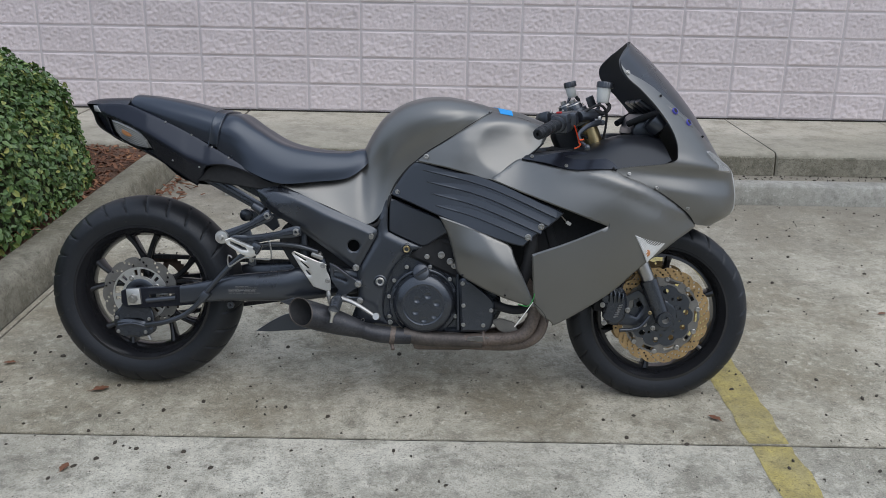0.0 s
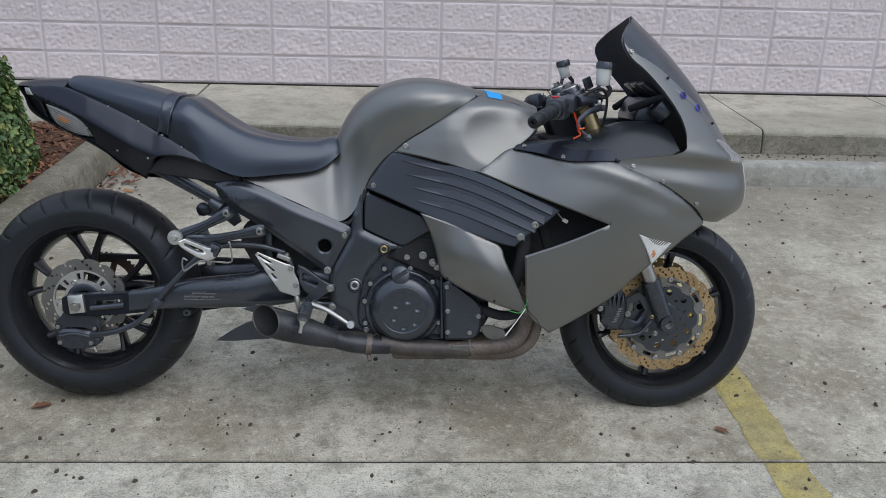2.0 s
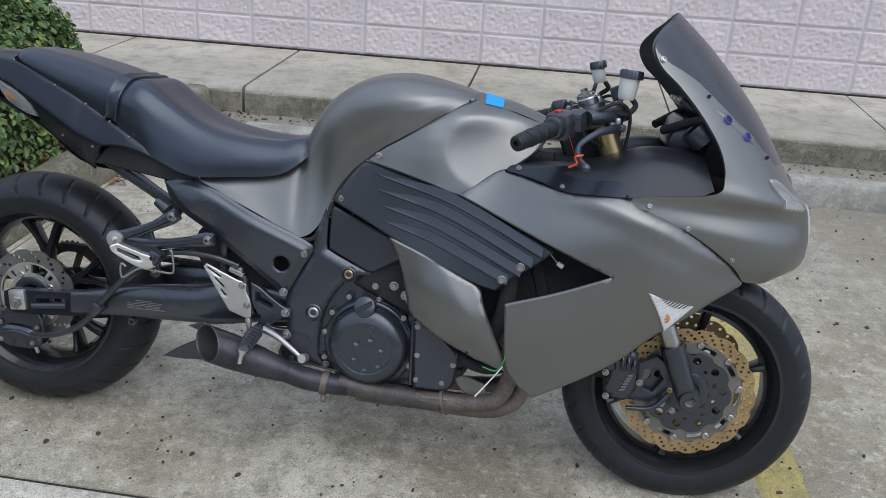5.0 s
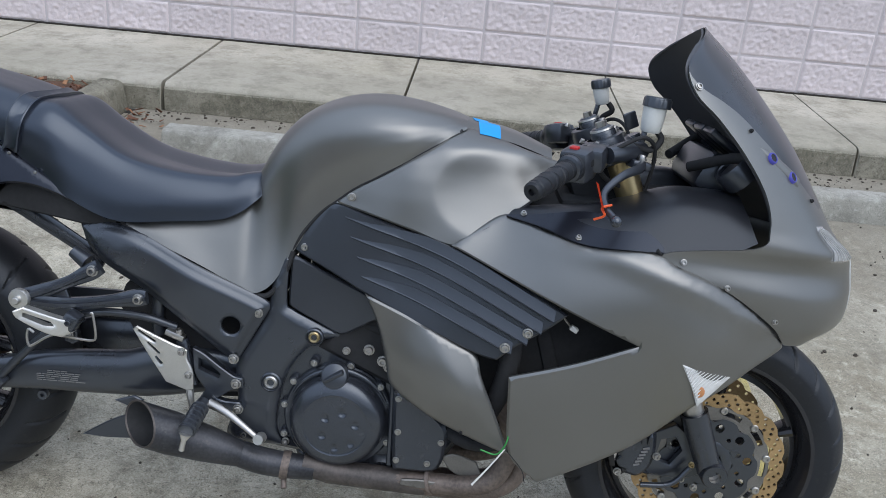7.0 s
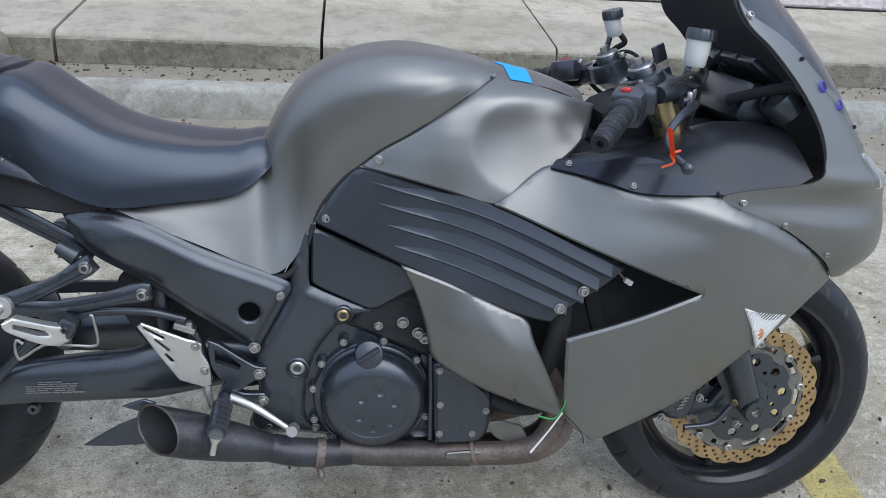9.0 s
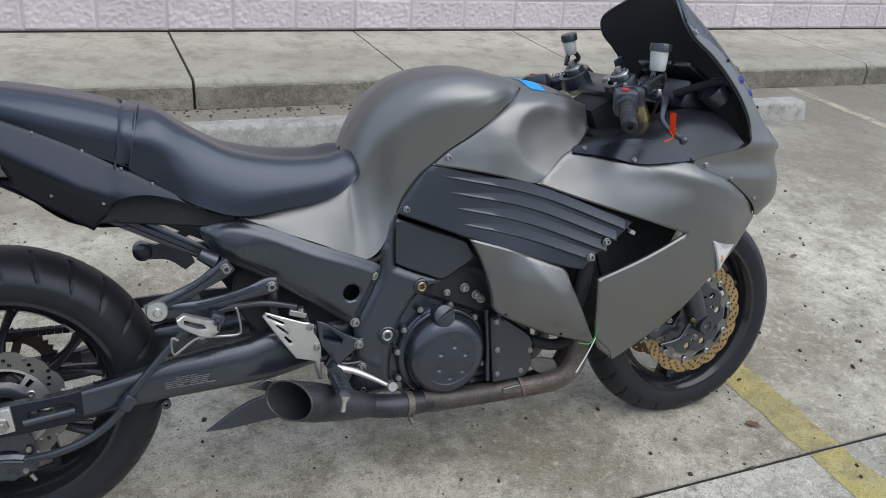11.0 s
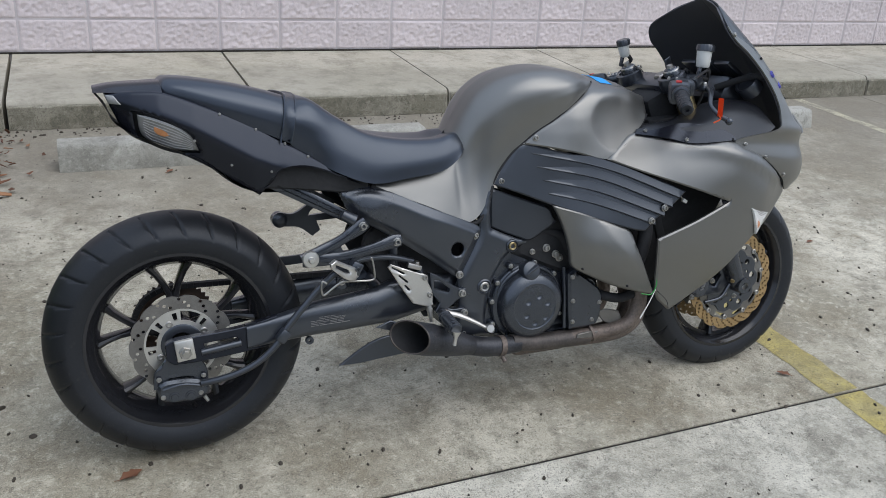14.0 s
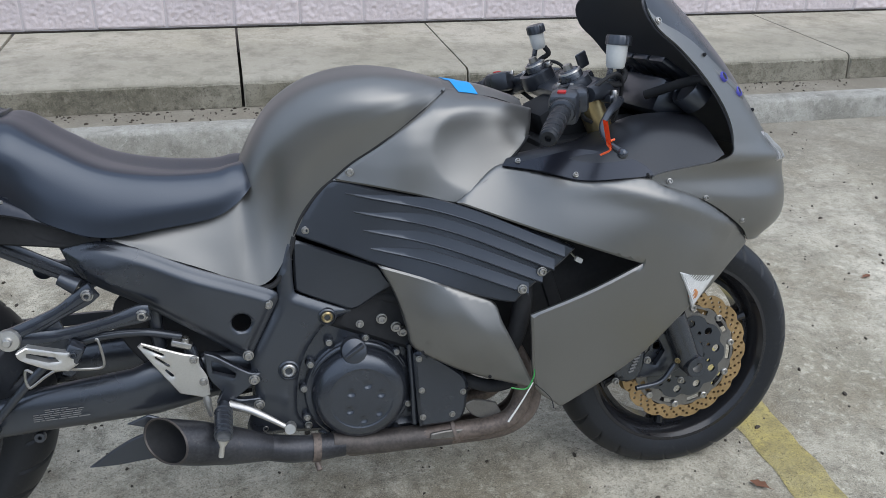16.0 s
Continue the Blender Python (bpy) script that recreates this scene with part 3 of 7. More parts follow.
# a plain dark bank, unseen, added behind the viewer to darken side-on reflections
bm = bmesh.new()
rr = []
for x in np.linspace(-60, 60, 121):
    top = 3.3 + 0.9 * noise.noise((x * 0.21, 3, 1)) + 0.7 * noise.noise((x * 0.9, 3, 1))
    rr.append([(x, -15.0 - 0.004 * x * x, -1.2), (x, -15.2 - 0.004 * x * x + 0.4 * noise.noise((x, 1, 1)), top * 0.6), (x, -16.2 - 0.004 * x * x, top), (x, -18 - 0.004 * x * x, top * 0.9), (x, -18.5 - 0.004 * x * x, -1.2)])
rings(bm, rr, False, False)
bmesh.ops.recalc_face_normals(bm, faces=list(bm.faces))
tagged(part("backdrop", bm, M_FAR, None), "unseen dark bank added behind the viewer to dim reflections", "backdrop", kind="structure")

# planter kerb, mulch and hedge
planter_kerb = new("planter_kerb")
tagged(planter_kerb, "weathered concrete kerb along the planting bed", "kerb", kind="structure")
for ya, yb in ((-4.0, -0.7), (-0.7, 2.3), (2.3, 5.49)):
    bm = bmesh.new()
    rr = []
    for y in np.linspace(ya + 0.003, yb - 0.003, 16):
        j = 0.005 * noise.noise((y * 4, 7.0, 2.0))
        rr.append([(x + j, y, ground_z(y) + z) for x, z in ((-1.615, -0.1), (-1.622, 0.0), (-1.64, 0.118), (-1.652, 0.138), (-1.672, 0.148), (-1.76, 0.150), (-1.776, 0.142), (-1.78, -0.1))])
    rings(bm, rr, True, True)
    bmesh.ops.recalc_face_normals(bm, faces=list(bm.faces))
    part("kerb_stone", bm, M_KERB, planter_kerb, angle=60)
bm = bmesh.new()
gv = [[bm.verts.new((x, y, ground_z(y) + 0.105 + 0.03 * noise.noise((x * 5, y * 5, 1)) + 0.018 * noise.noise((x * 22, y * 22, 1)))) for x in np.linspace(-6.5, -1.77, 70)] for y in np.linspace(-4, 5.5, 130)]
for a, b in zip(gv, gv[1:]):
    for i in range(len(a) - 1):
        bm.faces.new((a[i], a[i + 1], b[i + 1], b[i]))
bed = part("planting_bed", bm, M_MULCH, None)
tagged(bed, "planting bed covered with reddish brown bark mulch", "planting bed", kind="structure")


def hedge_r(y, a):
    return 1.0 + 0.13 * noise.noise((y * 2.2, math.cos(a) * 1.6, math.sin(a) * 1.6)) + 0.06 * noise.noise((y * 7, math.cos(a) * 5, math.sin(a) * 5))


def hedge_point(y, a, k):
    """A clipped rounded hedge along y."""
    end = max(0.0, 1 - max(0.0, (y - 4.2) / 0.85, (1.65 - y) / 0.85) ** 2.2) ** 0.5
    r = hedge_r(y, a) * end * k
    ca, sa = math.cos(a), math.sin(a)
    sx, sz = abs(ca) ** 0.86 * (1 if ca > 0 else -1), abs(sa) ** 0.86
    return Vector((-2.42 + 0.60 * sx * r, y, ground_z(y) + 0.12 + 0.82 * sz * r))


hedge = new("hedge")
tagged(hedge, "dense clipped green hedge with small rounded leaves", "hedge", kind="stuff")
# a dark shell under the leaves carries the hedge's inner shade in its colour
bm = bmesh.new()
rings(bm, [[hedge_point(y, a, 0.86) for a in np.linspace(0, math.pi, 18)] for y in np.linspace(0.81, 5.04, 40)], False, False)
part("hedge_core", bm, M_HEDGE_CORE, hedge, "dark inner shell, coloured as the shade inside the hedge")
rng = random.Random(5)
lv, lf = [], []
for i in range(26000):
    y, a = 5.04 - 4.2 * rng.random() ** 1.25, rng.uniform(-0.05, 2.3)
    p = hedge_point(y, a, rng.uniform(0.86, 1.04))
    out = Vector((math.cos(a), 0.25 * rng.uniform(-1, 1) + (0.5 if y > 4.5 else 0), math.sin(a) + 0.15)).normalized()
    nrm = (out + Vector((rng.gauss(0, 0.5), rng.gauss(0, 0.5), rng.gauss(0.15, 0.45)))).normalized()
    t = nrm.orthogonal().normalized()
    t = (Matrix.Rotation(rng.uniform(0, 6.28), 3, nrm) @ t)
    b = nrm.cross(t)
    s = rng.uniform(0.010, 0.022)
    k = len(lv)
    lv += [p - t * s, p - t * s * 0.35 + b * s * 0.62 + nrm * s * 0.2, p + t * s * 0.5 + b * s * 0.55 + nrm * s * 0.2, p + t * s * 1.1 - nrm * s * 0.1, p + t * s * 0.5 - b * s * 0.55 + nrm * s * 0.2, p - t * s * 0.35 - b * s * 0.62 + nrm * s * 0.2]
    lf += [(k, k + 1, k + 2, k + 3), (k, k + 3, k + 4, k + 5)]
me = bpy.data.meshes.new("leaves")
me.from_pydata([tuple(v) for v in lv], [], lf)
me.materials.append(M_LEAF)
leaves = new("leaves", me)
leaves.parent = hedge
tagged(leaves, "small glossy green leaves", kind="stuff")

# wheel stops
def wheel_stop(x0, x1, y0, h):
    ob = new("wheel_stop")
    bm = bmesh.new()
    prof = [(0.0, -0.01), (0.0, 0.004), (0.016, h - 0.018), (0.024, h - 0.005), (0.036, h), (0.125, h), (0.137, h - 0.005), (0.144, h - 0.018), (0.165, 0.004), (0.165, -0.01)]
    rr = []
    for x in (x0, x0 + 0.006, *np.linspace(x0 + 0.05, x1 - 0.05, 12), x1 - 0.006, x1):
        k = 0.97 if x in (x0, x1) else 1.0
        rr.append([(x, y0 + 0.0825 + (y - 0.0825) * k + 0.002 * noise.noise((x * 5, y * 9, 0)), ground_z(y0 + y) + z * k) for y, z in prof])
    rings(bm, rr, True, True)
    bmesh.ops.recalc_face_normals(bm, faces=list(bm.faces))
    part("stop_body", bm, M_STOP, ob, angle=50)
    return tagged(ob, "pale grey concrete wheel stop lying before the kerb", "wheel stop", "wheel stops")


wheel_stop(-1.20, 0.63, 4.815, 0.125)
wheel_stop(1.55, 3.44, 4.83, 0.115)


# painted bay lines
def stripe(xa, xb, ya, yb, name, mat=M_YELLOW, label="worn yellow painted bay line on concrete"):
    bm = bmesh.new()
    n = int((yb - ya) / 0.03)
    rr = []
    for y in sorted([*np.linspace(ya, yb, n), *(q for q in (2.3105, 2.3255) if ya < q < yb)]):
        a = xa + 0.010 * noise.noise((y * 9, 1, 3)) + 0.006 * noise.noise((y * 41, 1, 3))
        b = xb + 0.010 * noise.noise((y * 9, 6, 3)) + 0.006 * noise.noise((y * 41, 6, 3))
        rr.append([(a, y, ground_z(y) + 0.0012), (0.5 * (a + b), y, ground_z(y) + 0.0016), (b, y, ground_z(y) + 0.0012)])
    for half in ([r for r in rr if r[0][1] < 2.311], [r for r in rr if r[0][1] > 2.325]):
        if len(half) > 1:
            rings(bm, half, False, False)
    bmesh.ops.recalc_face_normals(bm, faces=list(bm.faces))
    ob = part(name, bm, mat, None, smooth=False)
    for f in ob.data.polygons:
        if f.normal.z < 0:
            ob.data.flip_normals()
            break
    return tagged(ob, label, "bay line", "bay lines", "structure")


stripe(1.015, 1.14, 0.4, 4.75, "bay_line")
stripe(3.90, 3.985, 3.9, 5.48, "bay_line", M_FADED, "faded cream bay line almost worn away")

# litter on the slabs
rng = random.Random(11)
for x, y, s, turn in ((-1.066, 2.578, 0.028, 20), (-1.00, 2.14, 0.02, 80), (0.95, 2.46, 0.022, 140), (1.9, 3.3, 0.018, 10), (-0.72, 4.74, 0.022, 45), (-1.45, 2.75, 0.02, 200)):
    bm = bmesh.new()
    rr = []
    for k in range(9):
        f = k / 8
        wd = s * 0.55 * math.sin(math.pi * min(1, f * 0.92 + 0.05)) ** 0.8 * (1 + 0.25 * math.sin(k * 4.1))
        rr.append([(s * (2 * f - 1), e * wd, 0.003 + 0.35 * abs(e) * wd * (1 + 0.4 * math.sin(k)) + 0.004 * f) for e in (-1, -0.5, 0, 0.5, 1)])
    rings(bm, rr, False, False)
    tube(bm, [(-s, 0, 0.003), (-s * 1.5, s * 0.1, 0.004)], 0.0007, 5, 0)
    ob = part("fallen_leaf", bm, M_DRY, None)
    ob.matrix_basis = pose(x, y, ground_z(y) + 0.001, 0, 0, turn)
    tagged(ob, "curled reddish brown dry leaf on the concrete", "leaf", "fallen leaves")
bm = bmesh.new()
for i in range(1300):
    x, y = rng.uniform(-1.5, 2.6), rng.uniform(1.3, 5.4)
    r = rng.uniform(0.0012, 0.0048) * (1.8 if rng.random() < 0.2 else 0.9)
    bmesh.ops.create_icosphere(bm, subdivisions=1, radius=r, matrix=pose(x, y, ground_z(y) + r * 0.3, rng.uniform(0, 90), 0, rng.uniform(0, 90)) @ Matrix.Diagonal((rng.uniform(0.7, 1.6), 1, 0.6, 1)))
for i in range(260):
    x, y, r = rng.uniform(-1.5, 2.6), rng.uniform(1.2, 5.2), rng.uniform(0.0042, 0.0088)
    bmesh.ops.create_icosphere(bm, subdivisions=1, radius=r, matrix=pose(x, y, ground_z(y) + r * 0.25, rng.uniform(0, 90), 0, rng.uniform(0, 90)) @ Matrix.Diagonal((rng.uniform(0.6, 1.5), rng.uniform(0.6, 1.1), 0.55, 1)))
for i in range(420):
    x, y = rng.uniform(-1.5, 3.4), 5.49 - abs(rng.gauss(0, 0.10))
    r = rng.uniform(0.002, 0.009)
    bmesh.ops.create_icosphere(bm, subdivisions=1, radius=r, matrix=pose(x, y, ground_z(y) + r * 0.3, rng.uniform(0, 90), 0, rng.uniform(0, 90)) @ Matrix.Diagonal((rng.uniform(0.7, 1.8), 1, 0.4, 1)))
crumbs = part("grit", bm, M_CRUMB, None)
tagged(crumbs, "dark crumbs of grit scattered over the concrete", "grit", kind="stuff")


bm = bmesh.new()
rng = random.Random(21)
for i in range(1500):
    x, y = rng.uniform(-2.7, -1.79), rng.uniform(3.6, 5.46)
    if i > 1380:
        x, y = -1.60 + abs(rng.gauss(0, 0.10)), rng.uniform(4.2, 5.45)
    z = ground_z(y) + (0.125 if x < -1.7 else 0.006) + rng.uniform(0, 0.016)
    a, b = rng.uniform(0.008, 0.03), rng.uniform(0.004, 0.010)
    m = pose(x, y, z, rng.uniform(-35, 35), rng.uniform(-35, 35), rng.uniform(0, 180))
    vs = [bm.verts.new(m @ Vector(q)) for q in ((-a, -b, 0), (a * 0.8, -b * 1.2, 0.002), (a, b * 0.6, 0), (-a * 0.7, b, 0.003))]
    vt = [bm.verts.new(m @ Vector((q[0], q[1], q[2] + 0.003))) for q in ((-a, -b, 0), (a * 0.8, -b * 1.2, 0.002), (a, b * 0.6, 0), (-a * 0.7, b, 0.003))]
    bm.faces.new(vt)
    for k in range(4):
        bm.faces.new((vs[k], vs[(k + 1) % 4], vt[(k + 1) % 4], vt[k]))
tagged(part("bark_chips", bm, M_DRY, None, smooth=False), "loose reddish bark chips and dry leaves in the bed", "mulch", kind="stuff")


# ---- the motorcycle: x forward, y to its left, z up, leaning on its stand ----
bike = new("motorcycle")
bike.matrix_basis = pose(0, 2.635, 0.005, -8.0, 0, 0) @ pose(0, 0, 0, 0, 0, -0.5)
tagged(bike, "matte grey and black sport motorcycle parked on its side stand", "motorcycle")


def panel(name, pts, ctrl, mat, label="", both=True, parent=bike, **kw):
    f = spline_field(ctrl)
    bm = bmesh.new()
    panel_mesh(bm, pts, f, side=1, **kw)
    ob = part(name, bm, mat, parent, label)
    if both:
        bm = bmesh.new()
        panel_mesh(bm, pts, f, side=-1, **kw)
        part(name, bm, mat, parent, label)
    return ob


def bolts(name, places, r=0.008, mat=None, parent=bike, axis=(0, -1, 0)):
    for c in places:
        bm = bmesh.new()
        bolt(bm, (c[0], -c[1], c[2]), axis, r, r * 0.8)
        part(name, bm, mat or M_STEEL, parent)


# -- wheels --
def tyre_mesh(bm, R, width, rim_r, lat, seg=620, pitch=26, tilt=1.0):
    """A road tyre with raked tread grooves cut into it."""
    prof = []
    for s in np.linspace(-1, 1, 45):
        a = s * math.pi * 0.5
        y = width / 2 * math.sin(a) if abs(s) < 0.86 else width / 2 * math.copysign(1, s) * (0.975 - 0.55 * (abs(s) - 0.86))
        r = R - lat * (1 - math.cos(a * 0.96)) if abs(s) < 0.86 else None
        prof.append((s, y, r))
    edge_r = R - lat * (1 - math.cos(0.86 * math.pi * 0.48))
    rows = []
    for th in np.linspace(0, math.tau, seg, endpoint=False):
        row = []
        for s, y, r in prof:
            if r is None:
                k = (abs(s) - 0.86) / 0.14
                r = edge_r + (rim_r - edge_r) * k ** 0.9
                yy = math.copysign(width / 2 * (0.976 - 0.03 * k - 0.10 * k * k), s)
            else:
                yy = y
                q = (th / math.tau * pitch + tilt * 0.55 * abs(s) + (0.5 if s > 0 else 0)) % 1.0
                if 0.10 < abs(s) < 0.74:
                    r -= 0.0050 * max(0.0, 1 - abs(q - 0.5) / 0.075) ** 1.2
                q2 = (th / math.tau * pitch + tilt * 0.9 * abs(s) + (0.25 if s > 0 else 0.75)) % 1.0
                if 0.42 < abs(s) < 0.82:
                    r -= 0.0040 * max(0.0, 1 - abs(q2 - 0.5) / 0.065) ** 1.2
            row.append((r * math.cos(th), yy, r * math.sin(th)))
        rows.append(row)
    rings(bm, rows, False, False, loop=True)
    bmesh.ops.recalc_face_normals(bm, faces=list(bm.faces))


def rotor_mesh(bm, r_out, r_in, waves, holes_rows, thick=0.005, depth=0.006):
    """A wave brake rotor, with its drilled holes cut through."""
    from mathutils.geometry import delaunay_2d_cdt
    rim = np.array([((r_out - depth * (0.5 - 0.5 * math.cos(waves * a)) ** 3) * math.cos(a), (r_out - depth * (0.5 - 0.5 * math.cos(waves * a)) ** 3) * math.sin(a)) for a in np.linspace(0, math.tau, waves * 8, endpoint=False)])
    hl = [np.array([((r_in + 0.003 * math.cos(waves * a)) * math.cos(a), (r_in + 0.003 * math.cos(waves * a)) * math.sin(a)) for a in np.linspace(0, math.tau, waves * 6, endpoint=False)])]
    for rad, cnt, hr, ph in holes_rows:
        for i in range(cnt):
            a = (i + ph) / cnt * math.tau
            if isinstance(hr, tuple):
                arc = [(rad + sr * hr[0], a + sa * hr[1]) for sr, run in ((-1, (-1, -0.5, 0, 0.5, 1)), (1, (1, 0.5, 0, -0.5, -1))) for sa in run]
                hl.append(np.array([(q * math.cos(b), q * math.sin(b)) for q, b in arc]))
            else:
                hl.append(np.array(circle((rad * math.cos(a), rad * math.sin(a)), hr, 8)))
    allp, edges = [rim], [(i, (i + 1) % len(rim)) for i in range(len(rim))]
    base = len(rim)
    for h in hl:
        allp.append(h)
        edges += [(base + i, base + (i + 1) % len(h)) for i in range(len(h))]
        base += len(h)
    vs, _, fs, *_ = delaunay_2d_cdt([Vector(q) for q in np.vstack(allp)], edges, [], 1, 1e-6)
    q = np.array([tuple(v) for v in vs])
    cen = np.array([q[list(f)].mean(0) for f in fs])
    keep = inside(cen, rim)
    for h in hl:
        keep &= ~inside(cen, h)
    fr = [bm.verts.new((a, -thick / 2, b)) for a, b in q]
    bk = [bm.verts.new((a, thick / 2, b)) for a, b in q]
    seen = set()
    for f, kp in zip(fs, keep):
        if kp:
            f = list(f)
            bm.faces.new([fr[i] for i in f])
            bm.faces.new([bk[i] for i in f[::-1]])
            seen |= {(f[i], f[(i + 1) % 3]) for i in range(3)}
    for a, b in seen:
        if (b, a) not in seen:
            bm.faces.new((fr[b], fr[a], bk[a], bk[b]))
    for v in [v for v in bm.verts if not v.link_faces]:
        bm.verts.remove(v)
    bmesh.ops.recalc_face_normals(bm, faces=list(bm.faces))


def wheel(name, R, width, rim_w, lat, spokes, forked, turn):
    w = new(name)
    w.parent = bike
    rim_r = 0.222
    bm = bmesh.new()
    tyre_mesh(bm, R, width, rim_r, lat)
    part("tyre", bm, M_TYRE, w, angle=28)
    bm = bmesh.new()
    h = rim_w / 2
    lathe(bm, [(rim_r + 0.006, h), (rim_r + 0.004, h + 0.006), (rim_r - 0.004, h + 0.006), (rim_r - 0.010, h - 0.002), (rim_r - 0.020, h - 0.012), (rim_r - 0.026, h - 0.03), (rim_r - 0.036, 0.02), (rim_r - 0.036, -0.02), (rim_r - 0.026, -h + 0.03), (rim_r - 0.020, -h + 0.012), (rim_r - 0.010, -h + 0.002), (rim_r - 0.004, -h - 0.006), (rim_r + 0.004, -h - 0.006), (rim_r + 0.006, -h)], (0, 0, 0), (0, -1, 0), 96, True)
    bmesh.ops.recalc_face_normals(bm, faces=list(bm.faces))
    rim = part("rim", bm, M_RIM, w)
    bm = bmesh.new()
    lathe(bm, [(0.02, 0.055), (0.045, 0.055), (0.05, 0.04), (0.046, 0.0), (0.05, -0.04), (0.045, -0.055), (0.02, -0.055)], (0, 0, 0), (0, -1, 0), 40)
    bmesh.ops.recalc_face_normals(bm, faces=list(bm.faces))
    part("hub", bm, M_RIM, w)
    for i in range(spokes):
        a = (i + turn) / spokes * math.tau
        arms = (-forked, forked) if forked else (0.0,)
        bm = bmesh.new()
        for da in arms:
            rr = []
            for k, f in enumerate(np.linspace(0, 1, 7)):
                rad = 0.036 + (rim_r - 0.030 - 0.036) * f
                ang = a + da * max(0.0, (f - 0.22) / 0.78)
                c = Vector((rad * math.cos(ang), 0, rad * math.sin(ang)))
                tx = Vector((-math.sin(ang), 0, math.cos(ang)))
                wd = 0.0095 - 0.002 * f + 0.008 * (1 - f) ** 3 + 0.006 * f ** 6
                dp = 0.026 - 0.010 * math.sin(f * math.pi) + 0.004 * f
                rr.append([c + tx * wd * math.copysign(abs(math.cos(t)) ** 0.7, math.cos(t)) + Vector((0, dp * math.copysign(abs(math.sin(t)) ** 0.7, math.sin(t)), 0)) for t in np.linspace(0, math.tau, 12, endpoint=False)])
            rings(bm, rr, True, True)
        bmesh.ops.recalc_face_normals(bm, faces=list(bm.faces))
        part("spoke", bm, M_RIM, w)
    return w


FRONT, REAR = (0.783, 0.283), (-0.918, 0.314)
rear = wheel("rear_wheel", 0.3165, 0.176, 0.142, 0.076, 5, 0.26, 0.30)
rear.matrix_basis = pose(REAR[0], 0.022, REAR[1] + 0.0065)
front = wheel("front_wheel", 0.300, 0.122, 0.096, 0.055, 6, 0.0, 0.35)
front.matrix_basis = pose(FRONT[0], 0, FRONT[1])


def rotor(parent, y, r_out, r_in, waves, rows, mat, carrier_r, label, carrier_mat, spider=6):
    bm = bmesh.new()
    rotor_mesh(bm, r_out, r_in, waves, rows, 0.005, 0.006 if waves > 15 else 0.0052)
    d = part("brake_disc", bm, mat, parent, label)
    d.matrix_basis = pose(0, y, 0)
    sd = -1 if y < 0 else 1
    bm = bmesh.new()
    lathe(bm, [(0.030, 0.004), (0.046, 0.006), (0.051, 0.004), (0.051, -0.004), (0.030, -0.004)], (0, y, 0), (0, -1, 0), 36, True)
    bmesh.ops.recalc_face_normals(bm, faces=list(bm.faces))
    part("disc_hub", bm, M_FRAME, parent)
    if spider < 7:
        bm = bmesh.new()
        slots = ((0.0725, 4, (0.0125, 0.30), 0.80), (0.0725, 4, (0.0095, 0.068), 0.111), (0.0725, 4, (0.0095, 0.068), 0.489))
        rotor_mesh(bm, r_in + 0.002, 0.048, 16, slots, 0.0062, 0.0006)
        part("disc_carrier", bm, carrier_mat, parent).matrix_basis = pose(0, y, 0)
    else:
        bm = bmesh.new()
        rotor_mesh(bm, 0.1275, 0.100, 10, ((0.115, 10, (0.0055, 0.17), 0.0),), 0.0045, 0.0005)
        part("disc_ring", bm, M_ROTOR, parent, "slotted steel inner ring").matrix_basis = pose(0, y, 0)
        bm = bmesh.new()
        rotor_mesh(bm, 0.104, 0.050, 10, ((0.082, 10, 0.010, 0.25), (0.066, 10, 0.005, 0.6)), 0.006, 0.010)
        part("disc_carrier", bm, carrier_mat, parent).matrix_basis = pose(0, y + sd * 0.002, 0)
    n = 4 if spider < 7 else spider
    for i in range(n):
        a = (i + 0.3) / n * math.tau
        bm = bmesh.new()
        rb = 0.1215 if spider >= 7 else 0.060
        lathe(bm, [(0.0085, -0.005), (0.0085, 0.005), (0.007, 0.0065), (0.004, 0.0065), (0.004, 0.003), (0.0001, 0.003)], (rb * math.cos(a), y, rb * math.sin(a)), (0, sd, 0), 14)
        part("disc_button", bm, M_STEEL, parent)
    return d


rotor(rear, -0.088, 0.124, 0.088, 14, ((0.097, 14, 0.0046, 0.0), (0.106, 14, 0.0046, 0.25), (0.1145, 14, 0.0046, 0.5)), M_ROTOR, 0.078, "worn drilled steel brake disc", M_ALU, 5)
rotor(front, -0.066, 0.160, 0.128, 18, ((0.135, 36, 0.0036, 0.0), (0.143, 36, 0.0036, 0.35), (0.151, 36, 0.0036, 0.7)), M_GOLD, 0.118, "gold drilled wave brake disc", M_FRAME, 10)
rotor(front, 0.066, 0.160, 0.122, 18, ((0.131, 36, 0.0042, 0.0), (0.150, 36, 0.0042, 0.7)), M_GOLD, 0.118, "gold drilled wave brake disc", M_FRAME, 10)

# chain sprocket on the far side of the rear wheel
bm = bmesh.new()
teeth = 42
rr = [[(r * math.cos(a), y, r * math.sin(a)) for y, r in ((0.098, 0.075), (0.098, 0.100 + 0.008 * (i % 2)), (0.104, 0.100 + 0.008 * (i % 2)), (0.104, 0.075))] for i, a in enumerate(np.linspace(0, math.tau, teeth * 2, endpoint=False))]
rings(bm, rr, True, False, loop=True)
for i in range(5):
    a = i / 5 * math.tau
    box(bm, (0.055 * math.cos(a), 0.101, 0.055 * math.sin(a)), (0.06, 0.006, 0.018), (0, -math.degrees(a), 0))
bmesh.ops.recalc_face_normals(bm, faces=list(bm.faces))
part("sprocket", bm, M_RUST, rear, "rusty toothed sprocket")

